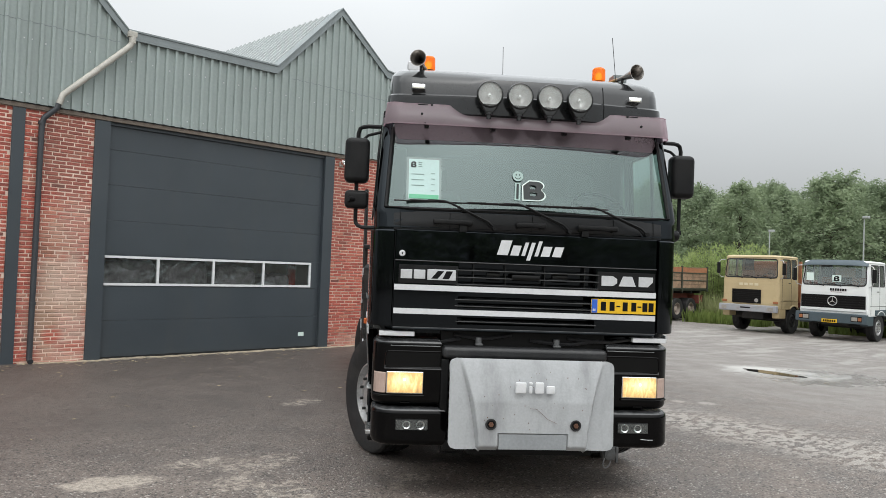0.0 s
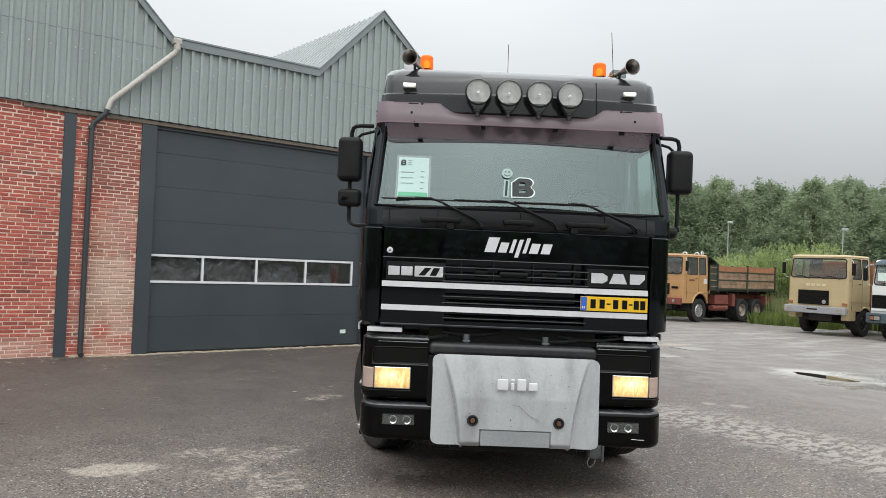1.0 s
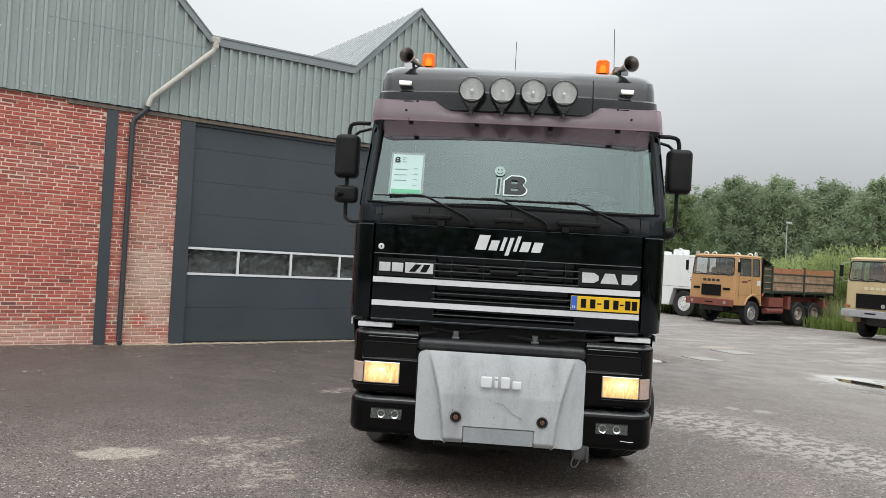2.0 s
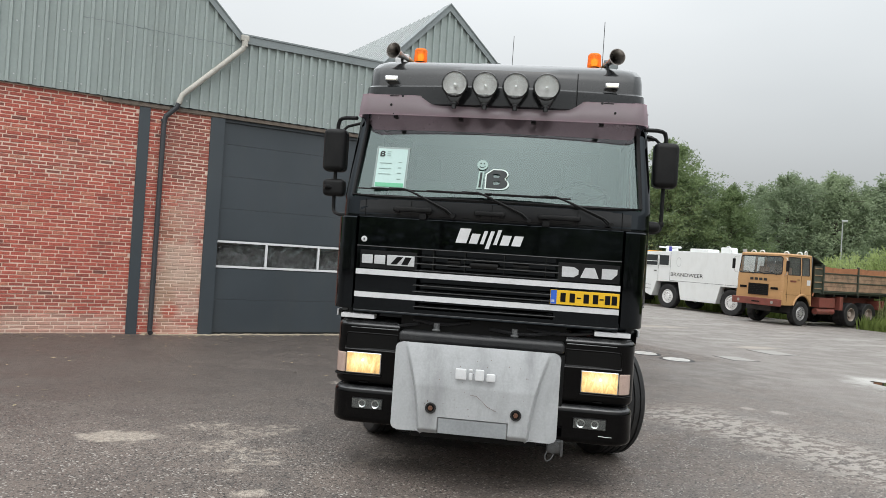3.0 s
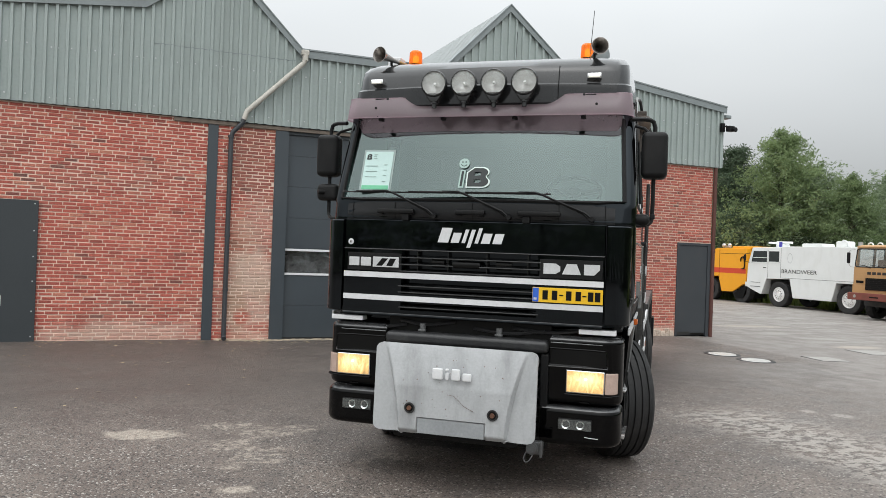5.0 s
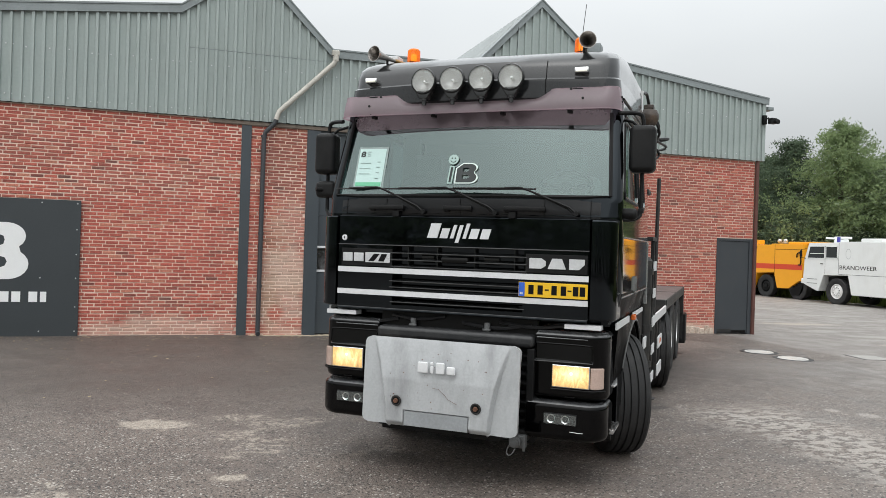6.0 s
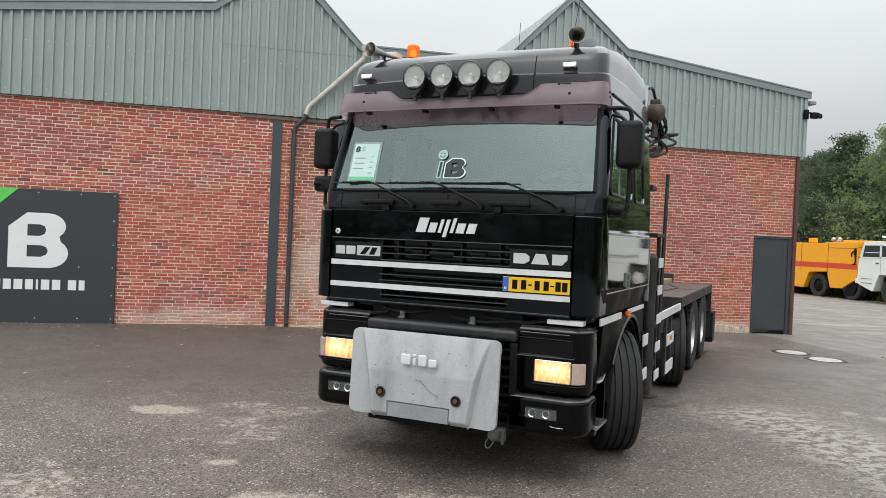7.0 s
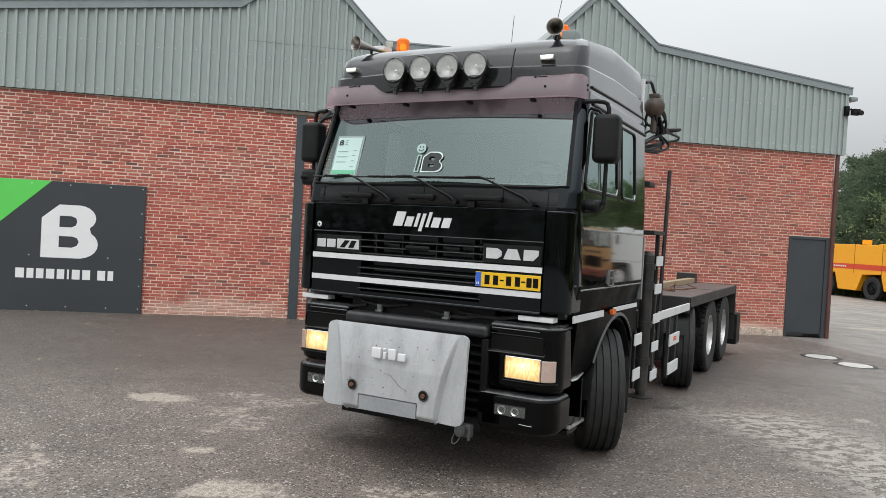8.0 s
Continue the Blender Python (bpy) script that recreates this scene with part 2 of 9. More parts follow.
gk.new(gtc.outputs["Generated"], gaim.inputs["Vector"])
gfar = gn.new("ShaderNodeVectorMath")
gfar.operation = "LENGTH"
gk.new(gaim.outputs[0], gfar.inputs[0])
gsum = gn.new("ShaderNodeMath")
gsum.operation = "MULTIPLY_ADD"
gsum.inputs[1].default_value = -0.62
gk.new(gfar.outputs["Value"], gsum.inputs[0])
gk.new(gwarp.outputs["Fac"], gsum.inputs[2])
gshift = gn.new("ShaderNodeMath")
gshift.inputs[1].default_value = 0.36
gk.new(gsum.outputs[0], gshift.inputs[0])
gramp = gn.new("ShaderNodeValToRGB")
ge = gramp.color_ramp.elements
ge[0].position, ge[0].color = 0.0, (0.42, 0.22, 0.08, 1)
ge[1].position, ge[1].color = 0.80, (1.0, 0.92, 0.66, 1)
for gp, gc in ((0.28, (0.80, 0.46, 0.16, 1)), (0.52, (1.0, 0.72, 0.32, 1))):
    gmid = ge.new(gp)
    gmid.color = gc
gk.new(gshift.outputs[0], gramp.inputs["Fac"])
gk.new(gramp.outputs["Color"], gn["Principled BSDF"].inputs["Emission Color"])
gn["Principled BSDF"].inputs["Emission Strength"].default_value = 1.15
PINKLENS = mat("pale_indicator_lens", (0.46, 0.34, 0.29), 0.12, vary=0.15, scale=12, bump=0.35, bscale=90)
ORANGELENS = mat("orange_side_lens", (0.75, 0.16, 0.03), 0.25, vary=0.1)
YELLOW = mat("yellow_plate", (0.78, 0.47, 0.015), 0.4, vary=0.06, scale=10)
BLUE = mat("blue_plate_band", (0.03, 0.12, 0.55), 0.4, vary=0.06)
INK = mat("black_ink", (0.004, 0.004, 0.004), 0.4, vary=0.1, spec=0.18)
RUST = mat("rusty_iron", (0.13, 0.06, 0.035), 0.8, vary=0.35, scale=12, bump=0.5, bscale=90)
HOSE = mat("hydraulic_hose_rubber", (0.012, 0.012, 0.013), 0.4, vary=0.2)
DECKWOOD = mat("worn_grey_deck", (0.10, 0.083, 0.08), 0.42, vary=0.25, scale=4, bump=0.4, bscale=40,
               dirt=(0.06, 0.04, 0.03), dirt_amount=0.6, dirt_scale=3)
TIMBER = mat("pale_timber", (0.30, 0.22, 0.14), 0.65, vary=0.2, scale=6)

CLAD = mat("grey_green_sheet_cladding", (0.335, 0.385, 0.372), 0.5, vary=0.07, scale=0.9, bscale=22, spec=0.35,
           dirt=(0.25, 0.285, 0.27), dirt_amount=0.5, dirt_scale=2.2, streak=0.12)
FLASH = mat("grey_roof_flashing", (0.22, 0.25, 0.255), 0.4, vary=0.1, scale=1.5, dirt=(0.1, 0.11, 0.11), dirt_amount=0.4)
ANTHRACITE = mat("anthracite_coated_steel", (0.049, 0.060, 0.070), 0.42, vary=0.12, scale=1.2, bscale=90, bump=0.05,
                 dirt=(0.062, 0.069, 0.072), dirt_amount=0.5, dirt_scale=1.8, streak=0.3)
SIGNFACE = mat("dark_slate_sign_board", (0.035, 0.042, 0.047), 0.45, vary=0.1, scale=1.5)
SIGNGREEN = mat("bright_green_sign_paint", (0.11, 0.62, 0.10), 0.5, vary=0.05)
SIGNWHITE = mat("white_sign_paint", (0.78, 0.79, 0.79), 0.5, vary=0.04)
ALU = mat("white_window_frame", (0.72, 0.73, 0.74), 0.4, vary=0.06)
DARKPANE = glass("dusty_door_pane", (0.66, 0.66, 0.68), 1.6, rough=0.04, dust=0.045)
dn, dk = DARKPANE.node_tree.nodes, DARKPANE.node_tree.links
wave, ripple = dn.new("ShaderNodeTexNoise"), dn.new("ShaderNodeBump")  # thin acrylic panes, slightly warped
wave.inputs["Scale"].default_value, wave.inputs["Detail"].default_value, wave.inputs["Distortion"].default_value = 2.6, 1.5, 1.0
ripple.inputs["Strength"].default_value, ripple.inputs["Distance"].default_value = 0.6, 0.12
dk.new(dn.new("ShaderNodeTexCoord").outputs["Object"], wave.inputs["Vector"])
dk.new(wave.outputs["Fac"], ripple.inputs["Height"])
dk.new(ripple.outputs[0], dn["Glossy BSDF"].inputs["Normal"])
ZINC = mat("pale_weathered_pipe", (0.50, 0.48, 0.43), 0.55, vary=0.18, scale=5, dirt=(0.25, 0.24, 0.21), dirt_amount=0.5, dirt_scale=7)
DARKPIPE = mat("dark_grey_drainpipe", (0.045, 0.05, 0.056), 0.45, vary=0.15, scale=4)
REDPIPE = mat("red_brown_downpipe", (0.095, 0.036, 0.028), 0.5, vary=0.3, scale=4)
LINTEL = mat("weathered_concrete_lintel", (0.17, 0.14, 0.115), 0.85, vary=0.25, scale=3, bump=0.4, bscale=50)
SCREW = mat("pale_screw_head", (0.6, 0.62, 0.62), 0.35, metal=0.5, vary=0.1)


# ---- mesh tools ----
def face(bm, pts):
    try:
        return bm.faces.new([bm.verts.new(p) for p in pts])
    except ValueError:
        return None


def box(bm, lo, hi, r=0.0, seg=2, m=None):
    """A block from lo to hi, its edges rounded by r."""
    t = bmesh.new()
    bmesh.ops.create_cube(t, size=1)
    for v in t.verts:
        v.co = Vector([lo[i] + (v.co[i] + 0.5) * (hi[i] - lo[i]) for i in range(3)])
    if r:
        r = min(r, *[abs(hi[i] - lo[i]) * 0.49 for i in range(3)])
        bmesh.ops.bevel(t, geom=t.edges[:], offset=r, segments=seg, affect="EDGES", profile=0.5)
    if m is not None:
        bmesh.ops.transform(t, matrix=m, verts=t.verts)
    add(bm, t)


def add(bm, t):
    """Moves the contents of the bmesh t into bm."""
    me = bpy.data.meshes.new("t")
    t.to_mesh(me)
    t.free()
    bm.from_mesh(me)
    bpy.data.meshes.remove(me)


def prism(bm, poly, vec, r=0.0, seg=2, rims=False):
    """Extrudes a flat polygon along vec; r rounds its edges, or the two rims alone."""
    t = bmesh.new()
    f = t.faces.new([t.verts.new(p) for p in poly])
    e = bmesh.ops.extrude_face_region(t, geom=[f])
    bmesh.ops.translate(t, vec=vec, verts=[v for v in e["geom"] if isinstance(v, bmesh.types.BMVert)])
    bmesh.ops.recalc_face_normals(t, faces=t.faces[:])
    if r:
        way = Vector(vec).normalized()
        edges = [e for e in t.edges if not rims or abs((e.verts[0].co - e.verts[1].co).normalized().dot(way)) < 0.5]
        bmesh.ops.bevel(t, geom=edges, offset=r, segments=seg, affect="EDGES", profile=0.5)
    add(bm, t)


def cyl(bm, a, b, r, r2=None, seg=16, caps=True):
    """A round bar, or cone, from a to b."""
    a, b = Vector(a), Vector(b)
    t = bmesh.new()
    bmesh.ops.create_cone(t, cap_ends=caps, segments=seg, radius1=r, radius2=r if r2 is None else r2, depth=(b - a).length)
    turn = (b - a).to_track_quat("Z", "Y").to_matrix().to_4x4()
    bmesh.ops.transform(t, matrix=Matrix.Translation((a + b) / 2) @ turn, verts=t.verts)
    add(bm, t)


def lathe(bm, profile, m, seg=32):
    """Turns a profile of (radius, height) round z, then places it by the pose m."""
    t = bmesh.new()
    rings = []
    for r, h in profile:
        if r < 1e-5:
            rings.append([t.verts.new((0, 0, h))] * seg)
        else:
            rings.append([t.verts.new((r * math.cos(2 * math.pi * i / seg), r * math.sin(2 * math.pi * i / seg), h)) for i in range(seg)])
    for p, q in zip(rings, rings[1:]):
        for i in range(seg):
            j = (i + 1) % seg
            vs = []
            for v in (p[i], p[j], q[j], q[i]):
                if v not in vs:
                    vs.append(v)
            if len(vs) > 2:
                t.faces.new(vs)
    bmesh.ops.recalc_face_normals(t, faces=t.faces[:])
    bmesh.ops.transform(t, matrix=m, verts=t.verts)
    add(bm, t)


def tube(bm, pts, r, seg=8, smooth=0):
    """A bent pipe through pts; smooth adds rounds at the bends."""
    pts = [Vector(p) for p in pts]
    for _ in range(smooth):
        out = [pts[0]]
        for p, q in zip(pts, pts[1:]):
            out += [p.lerp(q, 0.25), p.lerp(q, 0.75)]
        pts = out + [pts[-1]]
    rings = []
    side = None
    for i, p in enumerate(pts):
        d = (pts[min(i + 1, len(pts) - 1)] - pts[max(i - 1, 0)]).normalized()
        if side is None:
            side = d.orthogonal().normalized()
        side = (side - d * side.dot(d)).normalized()
        up = d.cross(side)
        rings.append([bm.verts.new(p + r * (side * math.cos(2 * math.pi * k / seg) + up * math.sin(2 * math.pi * k / seg))) for k in range(seg)])
    for p, q in zip(rings, rings[1:]):
        for k in range(seg):
            bm.faces.new((p[k], p[(k + 1) % seg], q[(k + 1) % seg], q[k]))
    bm.faces.new(rings[0][::-1])
    bm.faces.new(rings[-1])


def grid(bm, nu, nv, f):
    """A sheet of nu by nv quads through f(u, v), u and v from 0 to 1."""
    vs = [[bm.verts.new(f(i / nu, j / nv)) for j in range(nv + 1)] for i in range(nu + 1)]
    for i in range(nu):
        for j in range(nv):
            bm.faces.new((vs[i][j], vs[i + 1][j], vs[i + 1][j + 1], vs[i][j + 1]))
    return vs


def solid(bm, depth):
    """Gives a sheet its thickness, inwards."""
    bmesh.ops.recalc_face_normals(bm, faces=bm.faces[:])
    bmesh.ops.solidify(bm, geom=bm.faces[:], thickness=depth)


def part(name, bm, material, parent=None, label="", angle=35, smooth=True):
    """Links a bmesh as one mesh object, under a thing or a part."""
    me = bpy.data.meshes.new(name)
    bmesh.ops.recalc_face_normals(bm, faces=bm.faces[:]) if len(bm.faces) < 6000 else None
    if smooth:
        for f in bm.faces:
            f.smooth = True
        for e in bm.edges:
            if len(e.link_faces) == 2 and e.calc_face_angle(0) > radians(angle):
                e.smooth = False
    bm.to_mesh(me)
    bm.free()
    if material:
        me.materials.append(material)
    ob = new(name, me)
    if smooth:
        wn_mod = ob.modifiers.new("even_faces", "WEIGHTED_NORMAL")
        wn_mod.keep_sharp, wn_mod.weight = True, 80
    if parent:
        ob.parent = parent
    if label:
        tagged(ob, label)
    return ob


def outward(ob, way):
    """Turns a pane's faces so that they look along way, and lets light pass it."""
    me = ob.data
    total = sum((p.normal * p.area for p in me.polygons), Vector())
    if total.dot(Vector(way)) < 0:
        me.flip_normals()
    ob.visible_shadow = False
    return ob


def bx(name, lo, hi, material, parent=None, r=0.01, label="", seg=2, m=None):
    bm = bmesh.new()
    box(bm, lo, hi, r, seg, m)
    return part(name, bm, material, parent, label)


def thing(name, label, category, m=None, group="", kind=""):
    ob = new(name)
    ob.empty_display_size = 0.2
    if m is not None:
        ob.matrix_basis = m
    return tagged(ob, label, category, group, kind)


def words(text, height, material, name, parent, m, depth=0.004):
    """Raised letters in the built-in font."""
    cu = bpy.data.curves.new(name, "FONT")
    cu.body, cu.size, cu.extrude, cu.align_x = text, height / 0.72, depth / 2, "LEFT"
    tmp = bpy.data.objects.new("tmp_text", cu)
    scene.collection.objects.link(tmp)
    bpy.context.view_layer.update()
    me = bpy.data.meshes.new_from_object(tmp.evaluated_get(bpy.context.evaluated_depsgraph_get()))
    bpy.data.objects.remove(tmp)
    me.materials.clear()
    me.materials.append(material)
    me.transform(m)
    ob = new(name, me)
    ob.parent = parent
    return ob

def yard_z(x, y=-9.0):
    """The yard dips a little along the hall's front and falls gently away to the parked vehicles."""
    def ease(t):
        t = min(1.0, max(0.0, t))
        return t * t * (3 - 2 * t)

    dip = (0.03 + 0.03 * ease((x - 2.8) / 2.2)) * ease((y + 6.0) / 5.0) * ease((14.0 - x) / 3.5)
    return -0.0195 * (min(max(x, 10.5), 36.0) - 10.5) - dip


# ---- the works hall: one long brick front with sheet cladding above ----
X0, X1, DEEP = -2.33, 15.80, 26.0
XB = 15.66  # end of the brickwork; the cladding overhangs it
CLAD_Z = 4.13
# the roofline over the front, left to right (it is the same mirrored about x = 6.75)
ROOFLINE = [(X0 - 0.12, 5.60), (2.36, 6.14), (3.71, 7.12), (5.23, 5.60), (8.23, 5.62), (9.77, 7.20), (11.10, 6.13), (X1 + 0.12, 5.60)]


def roof_z(x):
    for (a, za), (b, zb) in zip(ROOFLINE, ROOFLINE[1:]):
        if a <= x <= b:
            return za + (zb - za) * (x - a) / (b - a)
    return 5.6


hall = thing("wall_south", "long red brick hall front with grey-green sheet cladding above", "wall", kind="structure")
MORTAR = mat("pale_pink_mortar", (0.75, 0.57, 0.475), 0.9, vary=0.15, scale=2, bump=0.4, bscale=70,
             dirt=(0.40, 0.29, 0.235), dirt_amount=0.75, dirt_scale=1.1)
# mortar bed behind the bricks, in the stretches between door openings
bm = bmesh.new()
box(bm, (X0, 0.0, -0.2), (4.92, 0.24, CLAD_Z + 0.1))
part("mortar_bed", bm, MORTAR, hall, "pale mortar joints", smooth=False)
bm = bmesh.new()
box(bm, (9.66, 0.0, -0.2), (14.62, 0.24, CLAD_Z + 0.1))
box(bm, (14.62, 0.0, 2.22), (XB, 0.24, CLAD_Z + 0.1))
part("mortar_bed", bm, mat("weathered_mortar", (0.60, 0.43, 0.35), 0.9, vary=0.2, scale=2, bump=0.4, bscale=70,
                           dirt=(0.33, 0.22, 0.175), dirt_amount=0.8, dirt_scale=1.1), hall, "weathered mortar joints", smooth=False)
# block behind the cladding
bm = bmesh.new()
prism(bm, [(X0, 0.0, CLAD_Z + 0.1)] + [(x, 0.0, z - 0.05) for x, z in ROOFLINE] + [(X1, 0.0, CLAD_Z + 0.1)], (0, 0.24, 0))
part("gable_core", bm, CHASSIS, hall)
# other walls close the hall
for n, lo, hi in (("wall_east", (XB - 0.24, 0.25, 0), (XB, DEEP, 5.5)), ("wall_west", (X0, 0.25, 0), (X0 + 0.24, DEEP, 5.5)),
                  ("wall_north", (X0, DEEP, 0), (XB, DEEP + 0.24, 5.5))):
    tagged(bx(n, lo, hi, MORTAR, r=0), "plain brick side wall of the hall", "wall", kind="structure")
tagged(bx("floor", (X0, 0.3, -0.3), (X1, DEEP, 0.02), LINTEL, r=0), "bare concrete floor inside the hall", "floor", kind="structure")

# trapezoid sheet cladding, rib by rib up to the roofline
PITCH, DEPTH = 0.1736, 0.046
bm = bmesh.new()
RIB0 = X0 - 0.015  # where the first flat begins
x = RIB0
prof = []
while x < X1 + 0.05:
    prof += [(x, 0.0), (x + 0.104, 0.0), (x + 0.113, DEPTH), (x + 0.159, DEPTH), (x + 0.168, 0.0)]
    x += PITCH
prof = [(px, d) for px, d in prof if px <= X1 + 0.06]
cols = []
for px, d in prof:
    cols.append((bm.verts.new((px, -0.06 - d, CLAD_Z)), bm.verts.new((px, -0.06 - d, roof_z(min(max(px, X0 - 0.1), X1 + 0.1)) - 0.04))))
for p, q in zip(cols, cols[1:]):
    bm.faces.new((p[0], q[0], q[1], p[1]))
part("cladding_sheet", bm, CLAD, hall, "grey-green ribbed steel sheet", angle=15)
# overlap line of the upper sheets in the gables
bm = bmesh.new()
for a, b in ((2.45, 4.95), (8.6, 11.05)):
    for px in np.arange(a, b, PITCH):
        i = RIB0 + round((px - RIB0) / PITCH) * PITCH
        z = 5.42 if px < 6 else 5.50
        box(bm, (i + 0.111, -0.06 - DEPTH - 0.004, z), (i + 0.161, -0.058 - DEPTH + 0.002, z + 0.008))
        box(bm, (i, -0.064, z), (i + 0.104, -0.058, z + 0.008))
part("sheet_overlap", bm, FLASH, hall, smooth=False)
# screw heads
bm = bmesh.new()
for row, (z, step) in enumerate(((4.24, 2), (5.12, 2))):
    for i in range(2, int((X1 - X0) / PITCH), step):
        px = RIB0 + i * PITCH + 0.03 + 0.015 * ((i * 7) % 4)
        zz = z + 0.015 * ((i * 5) % 3)
        box(bm, (px - 0.011, -0.068, zz - 0.011), (px + 0.011, -0.058, zz + 0.011))
        if (i // step) % 4 == 1:
            box(bm, (px + 0.099, -0.068, zz - 0.011), (px + 0.121, -0.058, zz + 0.011))
tagged(part("screw_heads", bm, SCREW, hall, smooth=False), kind="stuff")

# flashing along the roofline
bm = bmesh.new()
for (a, za), (b, zb) in zip(ROOFLINE, ROOFLINE[1:]):
    prism(bm, [(a, -0.13, za + 0.05), (b, -0.13, zb + 0.05), (b, -0.13, zb - 0.10), (a, -0.13, za - 0.10)], (0, 0.03, 0))
    prism(bm, [(a, -0.145, za + 0.075), (b, -0.145, zb + 0.075), (b, -0.145, zb + 0.045), (a, -0.145, za + 0.045)], (0, 0.35, 0))
part("roof_flashing", bm, FLASH, hall, "folded grey flashing on the roof edge", smooth=False)
# drip edge under the cladding, and the weathered beam that shows over the door
part_bm = bmesh.new()
box(part_bm, (X0 - 0.05, -0.056, CLAD_Z - 0.004), (X1 + 0.05, -0.005, CLAD_Z + 0.008))
part("drip_edge", part_bm, ANTHRACITE, hall)
bx("beam", (2.9, -0.045, CLAD_Z - 0.085), (10.4, 0.0, CLAD_Z - 0.014), LINTEL, hall, 0.008, "weathered brown beam over the door")
bx("beam", (4.9, 0.02, CLAD_Z - 0.14), (9.72, 0.2, CLAD_Z - 0.03), ANTHRACITE, hall, 0.004)
# corner trims of the cladding
bx("corner_trim", (X1 - 0.03, -0.1, CLAD_Z), (X1 + 0.06, 0.1, 5.6), CLAD, hall, 0.004)
bx("corner_trim", (X0 - 0.06, -0.1, CLAD_Z), (X0 + 0.03, 0.1, 5.6), CLAD, hall, 0.004)

ROOFSHEET = mat("pale_grey_roof_sheet", (0.36, 0.385, 0.385), 0.5, vary=0.1, scale=1.2, dirt=(0.25, 0.27, 0.26), dirt_amount=0.5)
# the roof sheets, ribbed, running back from the front
roof = thing("roof", "ribbed grey steel roof with two gabled ridges", "roof", kind="structure")
for (a, za), (b, zb) in zip(ROOFLINE, ROOFLINE[1:]):
    bm = bmesh.new()
    n = Vector((-(zb - za), 0, b - a)).normalized()
    rows = []
    y = 0.2
    while y < DEEP:
        rows += [(y, 0.0), (y + 0.13, 0.0), (y + 0.145, 0.045), (y + 0.205, 0.045)]
        y += 0.22
    vs = [(bm.verts.new(Vector((a, yy, za)) + n * h), bm.verts.new(Vector((b, yy, zb)) + n * h)) for yy, h in rows]
    for p, q in zip(vs, vs[1:]):
        bm.faces.new((p[0], p[1], q[1], q[0]))
    part("roof_sheet", bm, ROOFSHEET, roof, angle=15)

# steel post, door posts, sectional door
bx("post", (3.52, -0.035, -0.12), (3.705, 0.05, CLAD_Z - 0.09), ANTHRACITE, hall, 0.004, "anthracite steel post")
door = thing("door_1", "closed anthracite sectional overhead door with a row of panes", "door", kind="structure")
bx("post", (4.785, -0.03, -0.12), (5.045, 0.26, CLAD_Z - 0.09), ANTHRACITE, door, 0.004)
bx("post", (9.56, -0.03, -0.12), (9.80, 0.26, CLAD_Z - 0.09), ANTHRACITE, door, 0.004)
DY = 0.06
joints = [-0.02, 0.61, 1.20, 1.76, 2.35, 2.965, 3.575, 4.07]
for z0, z1 in zip(joints, joints[1:]):
    if z0 == 1.20:
        continue
    bx("panel", (5.045, DY, z0 + 0.0015), (9.56, DY + 0.045, z1 - 0.0015), ANTHRACITE, door, 0.003)
# unseen sheets added to stop light leaking through the panel joints
for z0, z1 in ((-0.02, 1.20), (1.756, 4.07)):
    bx("joint_light_stop", (5.0, DY + 0.046, z0), (9.62, DY + 0.056, z1), ANTHRACITE, door, 0)
bx("rubber_seal", (5.045, DY + 0.005, -0.052), (9.56, DY + 0.04, -0.018), RUBBER, door, 0.008)
part_bm = bmesh.new()
box(part_bm, (5.045, DY - 0.012, 1.22), (9.352, DY + 0.04, 1.262))
box(part_bm, (5.045, DY - 0.012, 1.698), (9.352, DY + 0.04, 1.74))
edges = [5.045, 6.03, 7.12, 8.21, 9.33]
for e in edges:
    box(part_bm, (e - (0.0 if e == 5.045 else 0.022), DY - 0.012, 1.262), (e + (0.012 if e == 5.045 else 0.022), DY + 0.04, 1.698))
part("window_frame", part_bm, ALU, door, "white window frame across the door", smooth=False)
bx("panel", (9.353, DY, 1.204), (9.56, DY + 0.045, 1.756), ANTHRACITE, door, 0.004)
bx("panel", (5.045, DY + 0.002, 1.204), (9.352, DY + 0.045, 1.22), ANTHRACITE, door, 0.002)
bx("panel", (5.045, DY + 0.002, 1.74), (9.352, DY + 0.045, 1.756), ANTHRACITE, door, 0.002)
for a, b in zip(edges, edges[1:]):
    part_bm = bmesh.new()
    face(part_bm, [(a + 0.01, DY + 0.014, 1.25), (b - 0.01, DY + 0.014, 1.25), (b - 0.01, DY + 0.014, 1.71), (a + 0.01, DY + 0.014, 1.71)])
    outward(part("pane", part_bm, DARKPANE, door, smooth=False), (0, -1, 0))
bx("label", (9.10, DY - 0.004, 0.20), (9.24, DY + 0.002, 0.28), PAPER, door, 0, "small white maker's plate")
bx("threshold", (5.05, -0.10, -0.14), (9.555, 0.2, -0.054), mat("mossy_threshold", (0.21, 0.19, 0.16), 0.9, vary=0.35, scale=5, bump=0.5), door, 0.004, "worn concrete threshold")

